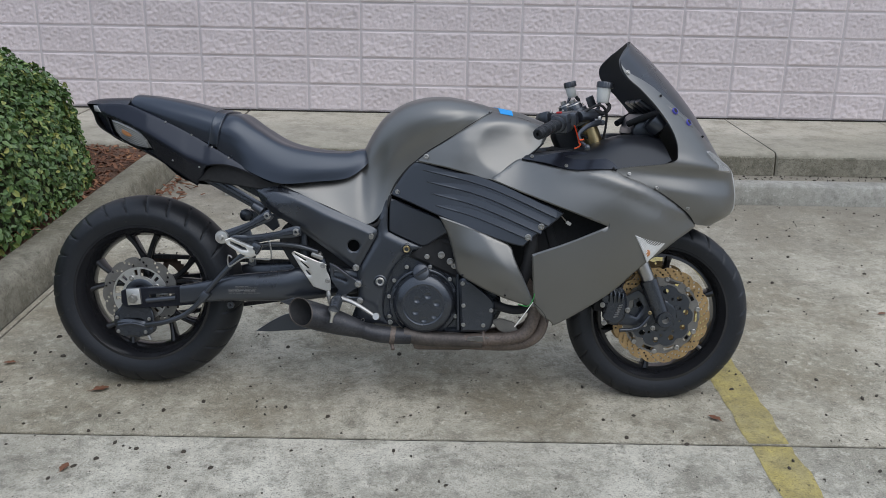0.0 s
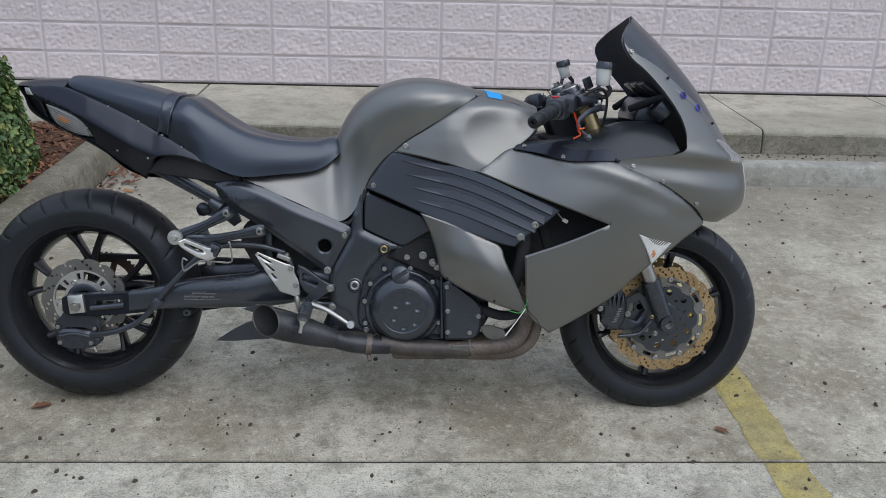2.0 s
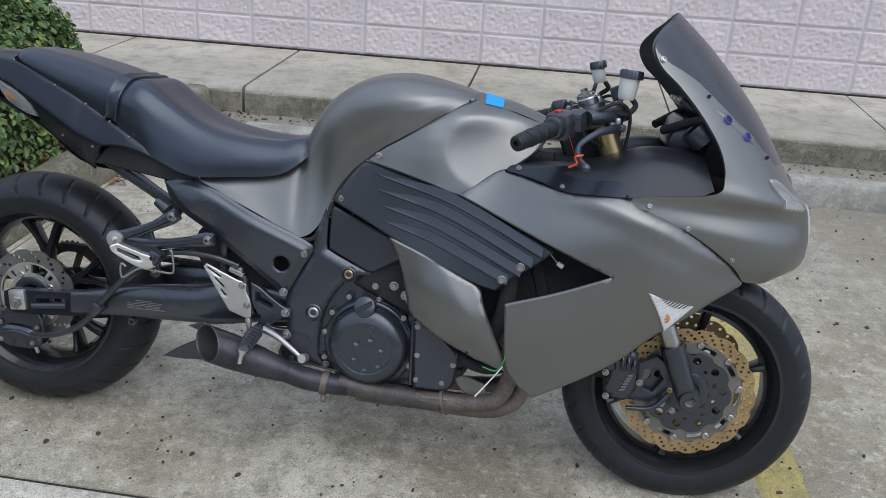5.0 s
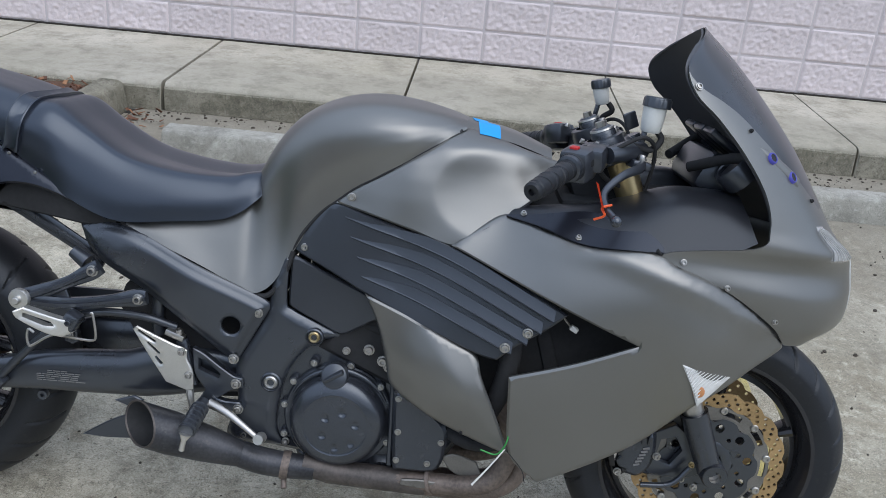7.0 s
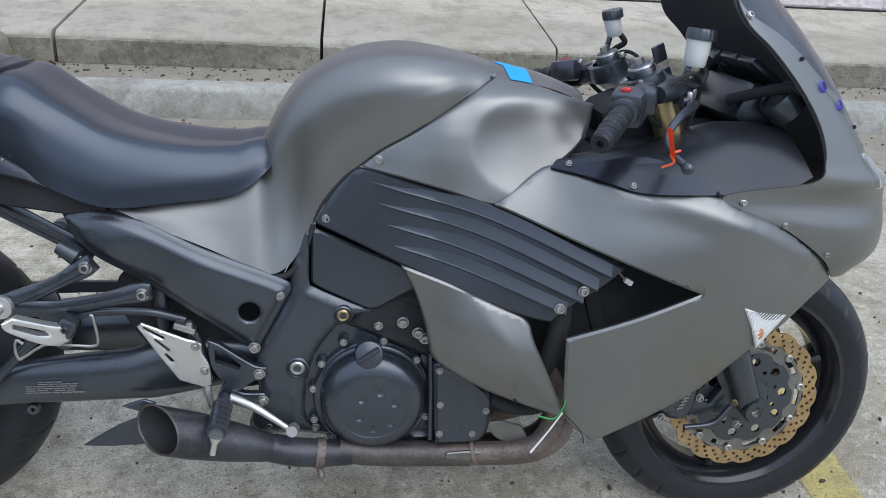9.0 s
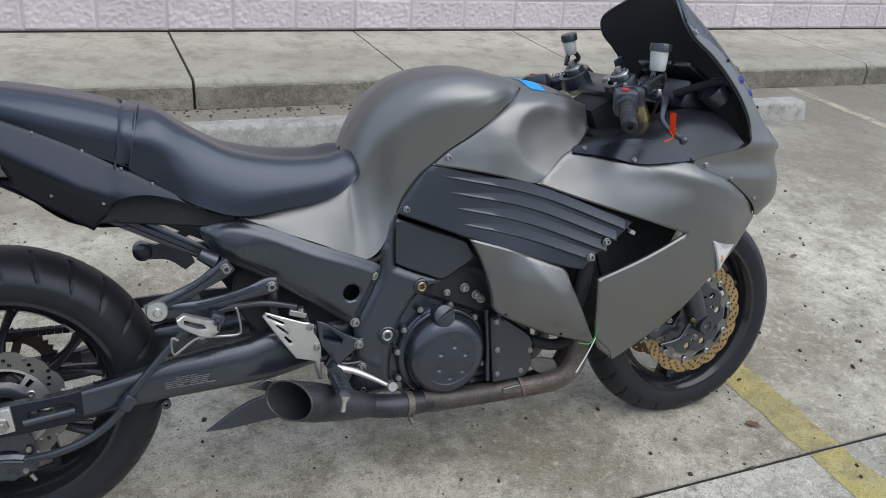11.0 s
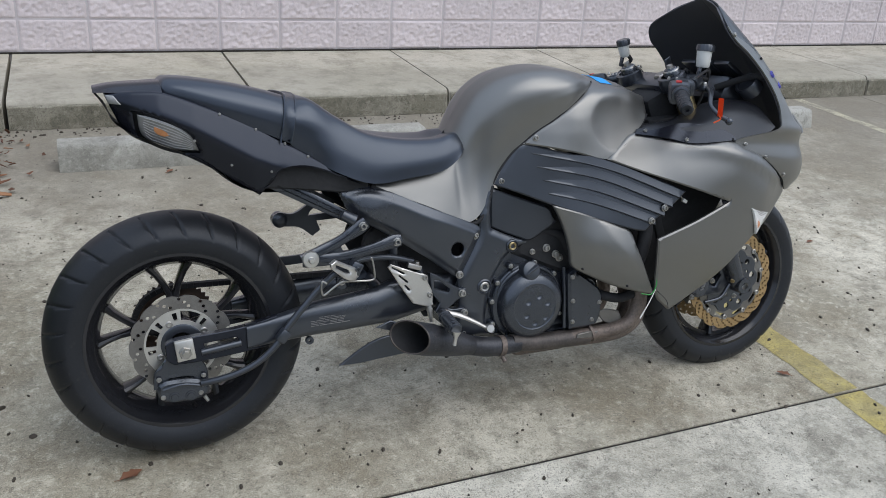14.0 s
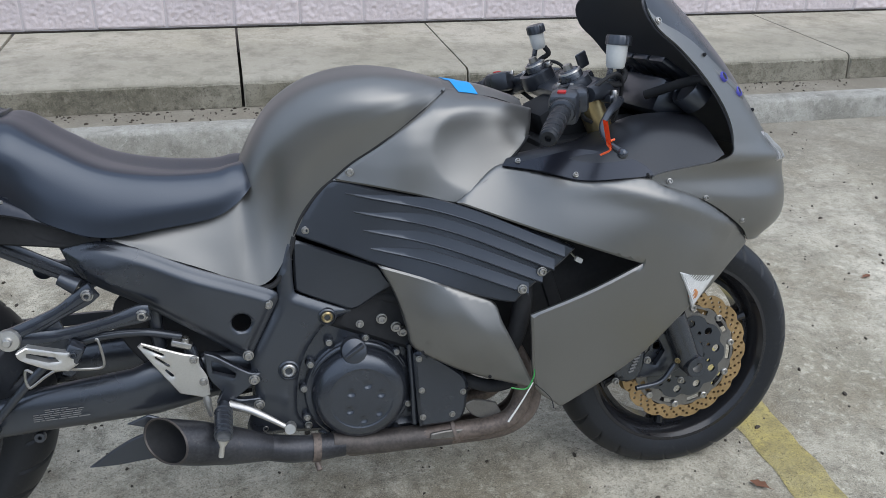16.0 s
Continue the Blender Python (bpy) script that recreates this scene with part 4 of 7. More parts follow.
# -- tank, covers, seat, tail --
def loft(name, stations, mat, nu=6, nq=8, label="", both=True, parent=bike, thick=0.004):
    """Cross sections of points (w, h) at stations u, smoothed both ways, right half and mirrored left half."""
    us = [s[0] for s in stations]
    k = len(stations[0]) - 1
    rows3 = [[(s[0], p[0], p[1]) for p in s[1:]] for s in stations]
    cols = [catmull([r[j] for r in rows3], nu) for j in range(k)]
    grid = []
    for i in range(len(cols[0])):
        grid.append(catmull([cols[j][i] for j in range(k)], nq))
    bm = bmesh.new()
    rings(bm, [[(q[0], -q[1], q[2]) for q in r] for r in grid], False, False)
    if both:
        rings(bm, [[(q[0], q[1], q[2]) for q in r][::-1] for r in grid], False, False)
        bmesh.ops.remove_doubles(bm, verts=list(bm.verts), dist=0.0004)
    bmesh.ops.recalc_face_normals(bm, faces=list(bm.faces))
    return part(name, bm, mat, parent, label)


loft("fuel_tank", [
    (-0.430, (0.104, 0.700), (0.112, 0.698), (0.118, 0.696), (0.122, 0.693), (0.126, 0.690), (0.128, 0.687)),
    (-0.360, (0.086, 0.722), (0.098, 0.715), (0.109, 0.703), (0.118, 0.688), (0.126, 0.672), (0.132, 0.655)),
    (-0.280, (0.070, 0.738), (0.086, 0.726), (0.100, 0.704), (0.111, 0.680), (0.122, 0.650), (0.133, 0.621)),
    (-0.215, (0.062, 0.762), (0.080, 0.748), (0.095, 0.716), (0.107, 0.680), (0.120, 0.634), (0.132, 0.590)),
    (-0.190, (0.000, 0.806), (0.046, 0.800), (0.078, 0.766), (0.095, 0.706), (0.112, 0.642), (0.132, 0.579)),
    (-0.165, (0.000, 0.856), (0.058, 0.844), (0.090, 0.800), (0.098, 0.730), (0.111, 0.652), (0.131, 0.576)),
    (-0.135, (0.000, 0.900), (0.070, 0.886), (0.104, 0.838), (0.103, 0.757), (0.108, 0.678), (0.127, 0.600)),
    (-0.100, (0.000, 0.930), (0.080, 0.917), (0.119, 0.875), (0.121, 0.798), (0.118, 0.732), (0.121, 0.664)),
    (-0.055, (0.000, 0.955), (0.092, 0.942), (0.134, 0.906), (0.136, 0.842), (0.127, 0.785), (0.124, 0.738)),
    (0.000, (0.000, 0.971), (0.104, 0.957), (0.147, 0.922), (0.151, 0.874), (0.141, 0.825), (0.136, 0.787)),
    (0.060, (0.000, 0.976), (0.106, 0.963), (0.152, 0.930), (0.160, 0.896), (0.155, 0.862), (0.150, 0.830)),
    (0.120, (0.000, 0.969), (0.095, 0.960), (0.140, 0.936), (0.153, 0.914), (0.154, 0.892), (0.150, 0.870)),
    (0.180, (0.000, 0.955), (0.065, 0.951), (0.097, 0.940), (0.112, 0.930), (0.120, 0.921), (0.124, 0.912)),
    (0.214, (0.000, 0.944), (0.040, 0.943), (0.060, 0.940), (0.074, 0.937), (0.084, 0.934), (0.090, 0.930)),
], M_GREY, nu=8, nq=6, label="matte grey fuel tank with knee hollows")

COVER = [(-0.021, 0.773), (0.018, 0.806), (0.065, 0.836), (0.112, 0.867), (0.158, 0.896), (0.209, 0.929), (0.240, 0.928), (0.293, 0.914), (0.352, 0.896), (0.399, 0.882), (0.375, 0.838), (0.315, 0.789), (0.253, 0.752), (0.211, 0.723), (0.128, 0.744), (0.058, 0.760)]
# half widths of the cover down its side, section by section: (u, heights, half widths)
COVER_SECTIONS = (
    (-0.020, (0.70, 0.773, 0.82, 0.90), (0.165, 0.135, 0.128, 0.110)),
    (0.065, (0.72, 0.755, 0.80, 0.836, 0.90), (0.178, 0.171, 0.163, 0.153, 0.130)),
    (0.122, (0.72, 0.745, 0.80, 0.84, 0.87, 0.90, 0.93), (0.186, 0.181, 0.178, 0.172, 0.160, 0.138, 0.100)),
    (0.190, (0.72, 0.80, 0.88, 0.900, 0.915, 0.935), (0.189, 0.176, 0.161, 0.152, 0.126, 0.080)),
    (0.250, (0.735, 0.80, 0.88, 0.902, 0.915, 0.932), (0.193, 0.177, 0.154, 0.145, 0.118, 0.060)),
    (0.320, (0.770, 0.836, 0.876, 0.896, 0.910, 0.922), (0.182, 0.156, 0.136, 0.121, 0.094, 0.048)),
    (0.400, (0.80, 0.84, 0.86, 0.88, 0.90), (0.168, 0.112, 0.088, 0.070, 0.048)))


def cover_side(q):
    """The cover's half width, softened a little between its sections, less the bowl of its hollow."""
    us = np.array([c[0] for c in COVER_SECTIONS])
    total, weight = np.zeros(len(q)), 0.0
    for du in (-0.036, -0.027, -0.018, -0.009, 0.0, 0.009, 0.018, 0.027, 0.036):
        for dh in (-0.012, -0.006, 0.0, 0.006, 0.012):
            g = math.exp(-du * du / (2 * 0.016 ** 2) - dh * dh / (2 * 0.0075 ** 2))
            table = np.stack([np.interp(q[:, 1] + dh, c[1], c[2]) for c in COVER_SECTIONS], 1)
            x = np.clip(q[:, 0] + du, us[0], us[-1])
            k = np.clip(np.searchsorted(us, x) - 1, 0, len(us) - 2)
            f = (x - us[k]) / (us[k + 1] - us[k])
            rows = np.arange(len(q))
            total += g * (table[rows, k] * (1 - f) + table[rows, k + 1] * f)
            weight += g
    bowl = 1 - ((q[:, 0] - 0.270) / 0.104) ** 2 - ((q[:, 1] - 0.824) / 0.083) ** 2
    bowl = 0.5 * (bowl + np.sqrt(bowl * bowl + 0.012))
    return total / weight - 0.015 * bowl


panel("tank_cover", COVER, [(0, 0, 0.0)], M_GREY, "matte grey tank cover with a scooped hollow", step=0.006, extra=cover_side)
loft("tank_front_deck", [(0.20, (0.0, 0.948), (0.04, 0.944), (0.09, 0.928)), (0.30, (0.0, 0.930), (0.042, 0.927), (0.086, 0.913)), (0.385, (0.0, 0.900), (0.030, 0.896), (0.052, 0.884))], M_GREY)

RIB = [(-0.021, 0.772), (0.058, 0.756), (0.128, 0.740), (0.211, 0.717), (0.311, 0.681), (0.385, 0.655), (0.430, 0.633), (0.402, 0.605), (0.371, 0.580), (0.340, 0.556), (0.312, 0.528), (0.277, 0.533), (0.181, 0.563), (0.117, 0.586), (0.054, 0.608), (-0.027, 0.640), (-0.103, 0.668), (-0.083, 0.707), (-0.049, 0.750)]
RIB_LINES = [((0.000, 0.748), (0.200, 0.702), (0.405, 0.617)), ((0.014, 0.712), (0.190, 0.672), (0.385, 0.592)), ((0.030, 0.676), (0.180, 0.640), (0.362, 0.568)), ((0.042, 0.640), (0.170, 0.608), (0.335, 0.546))]


RIB_W = [(-0.10, 0.665, 0.119), (-0.02, 0.770, 0.134), (0.06, 0.755, 0.162), (0.211, 0.717, 0.196), (0.43, 0.633, 0.255), (0.31, 0.53, 0.240), (0.18, 0.563, 0.212), (0.054, 0.608, 0.172), (0.12, 0.67, 0.180)]
panel("louvre_panel", RIB, RIB_W, M_PLASTIC, "black ribbed side louvre panel")
for sd in (1, -1):
    for line in RIB_LINES:
        c = np.array(catmull(line, 10))
        w = spline_field(RIB_W)(c)
        bm = bmesh.new()
        rr = []
        for k, (q, ww) in enumerate(zip(c, w)):
            f = k / (len(c) - 1)
            hgt, s = 0.0008 + 0.0066 * f ** 0.85 * (1 if f < 0.97 else 0.75), 0.15 + 0.85 * min(1.0, f * 2.5)
            rr.append([(q[0] + a, -sd * (ww + b), q[1] + d) for a, b, d in ((0.003, -0.004, 0.023 * s), (0.003, 0.0001, 0.022 * s), (0.002, hgt * 0.40, 0.011 * s), (0.001, hgt * 0.86, 0.0020), (0.0005, hgt + 0.0014, 0.0006), (0.0, hgt, -0.0008), (-0.0005, hgt * 0.6, -0.0014), (-0.001, -0.004, -0.0018))])
        rings(bm, rr, True, True)
        bmesh.ops.recalc_face_normals(bm, faces=list(bm.faces))
        part("louvre_rib", bm, M_PLASTIC, bike)
panel("side_cover", [(-0.104, 0.657), (-0.026, 0.628), (0.056, 0.597), (0.065, 0.584), (0.085, 0.555), (0.048, 0.531), (0.008, 0.507), (-0.025, 0.517), (-0.096, 0.547), (-0.105, 0.562)], [(-0.10, 0.65, 0.116), (0.05, 0.59, 0.142), (-0.1, 0.55, 0.120), (0.01, 0.51, 0.134)], M_PLASTIC, "black plastic side cover")
SPAR = [(-0.524, 0.676), (-0.436, 0.686), (-0.300, 0.628), (-0.155, 0.565), (-0.139, 0.544), (-0.155, 0.514), (-0.177, 0.472), (-0.197, 0.434), (-0.216, 0.430), (-0.301, 0.492), (-0.398, 0.557), (-0.478, 0.608), (-0.506, 0.636)]
SPAR_RIM = outline(SPAR, 0.008)
panel("frame_cover", SPAR, [(-0.52, 0.67, 0.122), (-0.43, 0.685, 0.128), (-0.15, 0.56, 0.134), (-0.2, 0.44, 0.132), (-0.4, 0.56, 0.126), (-0.30, 0.575, 0.146), (-0.44, 0.635, 0.138)], M_FRAME, "black frame cover with a round hole", step=0.006, loops=(0.008, 0.012, 0.016, 0.020, 0.025), holes=[circle((-0.213, 0.506), 0.019)], extra=lambda q: 0.010 * ease((near(q, SPAR_RIM) - 0.004) / 0.020))
PLATE = [(-0.138, 0.592), (-0.113, 0.652), (-0.107, 0.648), (-0.108, 0.562), (-0.097, 0.545), (-0.025, 0.514), (0.016, 0.503), (-0.041, 0.484), (-0.076, 0.450), (-0.102, 0.404), (-0.115, 0.345), (-0.118, 0.285), (-0.101, 0.245), (-0.212, 0.240), (-0.222, 0.266), (-0.200, 0.335), (-0.204, 0.411), (-0.190, 0.445), (-0.155, 0.512), (-0.142, 0.548)]
PLATE_RIM = outline(PLATE, 0.008)
panel("frame_plate", PLATE, [(-0.13, 0.57, 0.126), (0.0, 0.505, 0.128), (-0.11, 0.25, 0.118), (-0.21, 0.25, 0.118), (-0.16, 0.42, 0.130)], M_FRAME, "black cast frame plate", step=0.008, extra=lambda q: 0.005 * np.clip((near(q, PLATE_RIM) - 0.006) / 0.008, 0, 1))
SILVER = [(0.053, 0.609), (0.146, 0.580), (0.234, 0.546), (0.274, 0.527), (0.288, 0.488), (0.318, 0.424), (0.355, 0.341), (0.329, 0.344), (0.248, 0.366), (0.167, 0.402), (0.116, 0.432), (0.105, 0.469), (0.093, 0.517), (0.076, 0.565)]


def crease(q):
    """The front strip of the lower panel folds inwards along a soft crease."""
    d = 0.75 * (q[:, 0] - np.interp(q[:, 1], [0.341, 0.358, 0.47, 0.556, 0.60], [0.345, 0.331, 0.252, 0.184, 0.12]))
    return -0.19 * (d + np.sqrt(d * d + 0.007 ** 2))


panel("lower_side_panel", SILVER, [(0.053, 0.609, 0.178), (0.16, 0.575, 0.210), (0.274, 0.527, 0.246), (0.355, 0.341, 0.242), (0.248, 0.366, 0.216), (0.116, 0.432, 0.184), (0.093, 0.517, 0.186), (0.16, 0.50, 0.222), (0.22, 0.43, 0.236)], M_GREY, "matte grey lower side panel", step=0.008, extra=crease)
FAIR = [(0.208, 0.726), (0.252, 0.759), (0.304, 0.790), (0.373, 0.779), (0.442, 0.762), (0.503, 0.763), (0.566, 0.770), (0.596, 0.751), (0.659, 0.727), (0.722, 0.696), (0.788, 0.649), (0.824, 0.620), (0.839, 0.602), (0.836, 0.589), (0.779, 0.555), (0.738, 0.526), (0.665, 0.475), (0.572, 0.388), (0.428, 0.289), (0.404, 0.294), (0.363, 0.329), (0.347, 0.377), (0.340, 0.449), (0.336, 0.508), (0.446, 0.551), (0.556, 0.600), (0.433, 0.645), (0.301, 0.691)]
RIDGE = np.array(catmull([(0.333, 0.749), (0.427, 0.754), (0.503, 0.753), (0.583, 0.734), (0.678, 0.698), (0.778, 0.647)], 8))


def shoulder(q):
    """A crest that runs forward below the nose seam, with a channel above it."""
    d = np.linalg.norm(q[:, None] - RIDGE[None], axis=2)
    k = d.argmin(1)
    up = q[:, 1] - RIDGE[k, 1]
    f = np.clip((q[:, 0] - 0.34) / 0.16, 0, 1) * np.clip((0.86 - q[:, 0]) / 0.10, 0, 1)
    return f * (0.009 * np.exp(-(up / 0.024) ** 2) - 0.010 * np.clip(up / 0.030, 0, 1) ** 1.0 * (up > 0))


panel("side_fairing", FAIR, [(0.208, 0.726, 0.198), (0.304, 0.790, 0.174), (0.44, 0.762, 0.243), (0.566, 0.770, 0.266), (0.556, 0.600, 0.290), (0.336, 0.508, 0.268), (0.63, 0.574, 0.286), (0.756, 0.530, 0.236), (0.834, 0.610, 0.196), (0.72, 0.696, 0.246), (0.43, 0.29, 0.232), (0.35, 0.36, 0.250), (0.58, 0.70, 0.290), (0.40, 0.71, 0.252), (0.70, 0.62, 0.272), (0.5, 0.45, 0.276)], M_GREY, "matte grey side fairing with an open vent", step=0.009, extra=shoulder)

loft("rider_seat", [
    (-0.640, (0.0, 0.905), (0.085, 0.902), (0.126, 0.875), (0.132, 0.845), (0.128, 0.802)),
    (-0.585, (0.0, 0.907), (0.092, 0.903), (0.130, 0.865), (0.136, 0.815), (0.132, 0.762)),
    (-0.520, (0.0, 0.862), (0.088, 0.862), (0.120, 0.838), (0.140, 0.785), (0.148, 0.725)),
    (-0.440, (0.0, 0.815), (0.090, 0.818), (0.122, 0.800), (0.144, 0.750), (0.150, 0.698)),
    (-0.340, (0.0, 0.790), (0.078, 0.797), (0.110, 0.788), (0.134, 0.748), (0.138, 0.704)),
    (-0.250, (0.0, 0.785), (0.062, 0.793), (0.093, 0.787), (0.117, 0.754), (0.122, 0.713)),
    (-0.210, (0.0, 0.792), (0.052, 0.800), (0.081, 0.796), (0.105, 0.766), (0.113, 0.730)),
    (-0.186, (0.0, 0.797), (0.044, 0.803), (0.070, 0.798), (0.094, 0.776), (0.105, 0.750)),
    (-0.172, (0.0, 0.795), (0.036, 0.799), (0.058, 0.795), (0.080, 0.780), (0.090, 0.764)),
], M_SEAT, label="smooth black vinyl rider seat")
loft("pillion_seat", [
    (-0.935, (0.0, 0.925), (0.040, 0.924), (0.070, 0.922), (0.078, 0.920), (0.076, 0.916)),
    (-0.920, (0.0, 0.957), (0.055, 0.955), (0.082, 0.944), (0.090, 0.930), (0.086, 0.914)),
    (-0.890, (0.0, 0.963), (0.065, 0.961), (0.096, 0.945), (0.102, 0.925), (0.098, 0.905)),
    (-0.800, (0.0, 0.952), (0.078, 0.949), (0.112, 0.925), (0.120, 0.900), (0.116, 0.872)),
    (-0.700, (0.0, 0.931), (0.084, 0.928), (0.122, 0.900), (0.130, 0.868), (0.126, 0.832)),
    (-0.630, (0.0, 0.911), (0.086, 0.908), (0.127, 0.880), (0.134, 0.845), (0.130, 0.800)),
], M_SEAT, label="smooth black vinyl pillion seat")
# a strap lies across the step of the seat
from mathutils.bvhtree import BVHTree
verts, faces = [], []
for o in bike.children:
    if o.name in ("rider_seat", "pillion_seat"):
        k = len(verts)
        verts += [v.co.copy() for v in o.data.vertices]
        faces += [[k + i for i in f.vertices] for f in o.data.polygons]
seat_tree = BVHTree.FromPolygons(verts, faces)
bm = bmesh.new()
rr = []
for du, g in ((-0.0155, -0.003), (-0.0150, 0.0066), (-0.0125, 0.0078), (-0.0100, 0.0058), (0.0, 0.0054), (0.0100, 0.0058), (0.0125, 0.0078), (0.0150, 0.0066), (0.0155, -0.003)):
    row = []
    for a in np.linspace(-1.68, 1.68, 60):
        u = -0.622 + du - 0.030 * (1 - math.cos(a))
        way = Vector((0, math.sin(a), math.cos(a)))
        hit = seat_tree.ray_cast(Vector((u, 0, 0.815)) + way * 0.4, -way)[0]
        row.append((hit or Vector((u, 0.133 * math.sin(a), 0.81))) + way * g)
    rr.append(row)
rings(bm, rr, False, False)
bmesh.ops.recalc_face_normals(bm, faces=list(bm.faces))
part("seat_strap", bm, M_SEAT, bike, "black strap across the seat")

loft("seat_base", [(-0.700, (0.0, 0.83), (0.09, 0.83), (0.106, 0.76)), (-0.620, (0.0, 0.80), (0.11, 0.80), (0.118, 0.735)), (-0.540, (0.0, 0.76), (0.118, 0.755), (0.124, 0.695)), (-0.450, (0.0, 0.71), (0.118, 0.712), (0.122, 0.670))], M_DEEP, label="dark plastic seat base")
TAIL = [(-1.042, 0.930), (-1.000, 0.934), (-0.940, 0.934), (-0.893, 0.922), (-0.804, 0.886), (-0.722, 0.847), (-0.658, 0.811), (-0.577, 0.763), (-0.500, 0.715), (-0.466, 0.694), (-0.528, 0.721), (-0.570, 0.739), (-0.611, 0.750), (-0.650, 0.750), (-0.676, 0.741), (-0.684, 0.722), (-0.714, 0.681), (-0.793, 0.734), (-0.878, 0.784), (-0.973, 0.822), (-1.006, 0.848), (-1.022, 0.880)]


def tail_side(q):
    """The tail's side: a soft crest, with a shelf that slopes up to the seat and an undercut flank below it."""
    wide = np.interp(q[:, 0], [-1.06, -1.03, -0.99, -0.93, -0.86, -0.75, -0.66, -0.56, -0.46], [0.072, 0.094, 0.114, 0.132, 0.145, 0.154, 0.155, 0.148, 0.138])
    up = q[:, 1] - np.interp(q[:, 0], [-1.06, -1.025, -0.969, -0.912, -0.853, -0.793, -0.73, -0.679, -0.61, -0.47], [0.920, 0.916, 0.895, 0.872, 0.845, 0.810, 0.773, 0.752, 0.746, 0.690])
    soft = np.sqrt(up * up + 0.007 ** 2)
    return wide - 0.20 * (soft + up) - 0.31 * (soft - up)


TSIG = [(-0.977, 0.884), (-0.945, 0.876), (-0.898, 0.856), (-0.868, 0.834), (-0.853, 0.806), (-0.850, 0.797), (-0.900, 0.799), (-0.949, 0.819), (-0.971, 0.840)]
SIG_HOLE = [(-0.922 + (a + 0.922) * 1.10 - 0.004, 0.836 + (b - 0.836) * 1.14) for a, b in TSIG]
panel("tail_fairing", TAIL, [(0, 0, 0.0)], M_BLACKPAINT, "satin black tail fairing", step=0.007, extra=tail_side, holes=[outline(SIG_HOLE, 0.006)])
loft("tail_deck", [(-1.064, (0.0, 0.944), (0.040, 0.942), (0.076, 0.932)), (-1.02, (0.0, 0.951), (0.050, 0.948), (0.090, 0.932)), (-0.92, (0.0, 0.955), (0.062, 0.952), (0.110, 0.930))], M_BLACKPAINT)
loft("tail_underside", [(-1.062, (0.0, 0.935), (0.040, 0.934), (0.076, 0.931)), (-1.040, (0.0, 0.895), (0.045, 0.896), (0.086, 0.902)), (-1.006, (0.0, 0.846), (0.050, 0.847), (0.094, 0.850)), (-0.85, (0.0, 0.770), (0.06, 0.770), (0.108, 0.778)), (-0.73, (0.0, 0.690), (0.06, 0.690), (0.100, 0.692)), (-0.52, (0.0, 0.690), (0.06, 0.690), (0.116, 0.692))], M_DEEP)
panel("tail_inner", [(-0.705, 0.700), (-0.668, 0.744), (-0.610, 0.756), (-0.540, 0.732), (-0.470, 0.692), (-0.500, 0.676), (-0.570, 0.684), (-0.645, 0.694)], [(-0.60, 0.72, 0.122)], M_DEEP, "dark inner panel under the tail")
panel("tail_light", [(-1.040, 0.928), (-1.022, 0.926), (-1.008, 0.906), (-1.033, 0.908)], [(0, 0, 0.003)], M_LENS2, "clear tail light lens", extra=tail_side, thick=0.003, edge=0.002, step=0.006, sharp=30)
TS_TOP, TS_LOW = np.array(TSIG[:6]), np.array([TSIG[0], TSIG[8], TSIG[7], TSIG[6], TSIG[5]])


def signal_side(q):
    up = q[:, 1] - np.interp(q[:, 0], [-1.0, -0.969, -0.912, -0.853], [0.905, 0.895, 0.872, 0.845])
    return tail_side(q) - 0.004 - 0.10 * np.clip(-up, 0, 0.06)


panel("signal_recess", [(-0.922 + (a + 0.922) * 1.18 - 0.004, 0.836 + (b - 0.836) * 1.26) for a, b in TSIG], [(0, 0, -0.008)], M_DEEP, "dark recess round the turn signal", extra=signal_side, thick=0.003)
sig = panel("rear_turn_signal", TSIG, [(0, 0, 0.002)], M_LENS2, "clear ribbed rear turn signal", extra=signal_side, step=0.007)
for k in range(8):
    f = (k + 0.7) / 8.5
    us = np.linspace(-0.966 + 0.010 * abs(f - 0.4), -0.862 - 0.02 * max(0, 0.5 - f), 9)
    hs = np.array([np.interp(u, TS_TOP[:, 0], TS_TOP[:, 1]) * (1 - f) + np.interp(u, TS_LOW[:, 0], TS_LOW[:, 1]) * f for u in us])
    wl = signal_side(np.stack([us, hs], 1)) + 0.0022
    bm = bmesh.new()
    tube(bm, [(u, -w, h) for u, w, h in zip(us, wl, hs)], 0.0011, 6, 0)
    part("lens_rib", bm, M_LENS3, sig)
bm = bmesh.new()
bmesh.ops.create_uvsphere(bm, u_segments=14, v_segments=8, radius=0.013, matrix=pose(-0.926, -float(signal_side(np.array([(-0.926, 0.846)]))[0]) - 0.0005, 0.846) @ pose(0, 0, 0, 0, 22, 0) @ Matrix.Diagonal((1.5, 0.22, 0.95, 1)))
part("bulb", bm, M_AMBER, sig, "amber bulb")


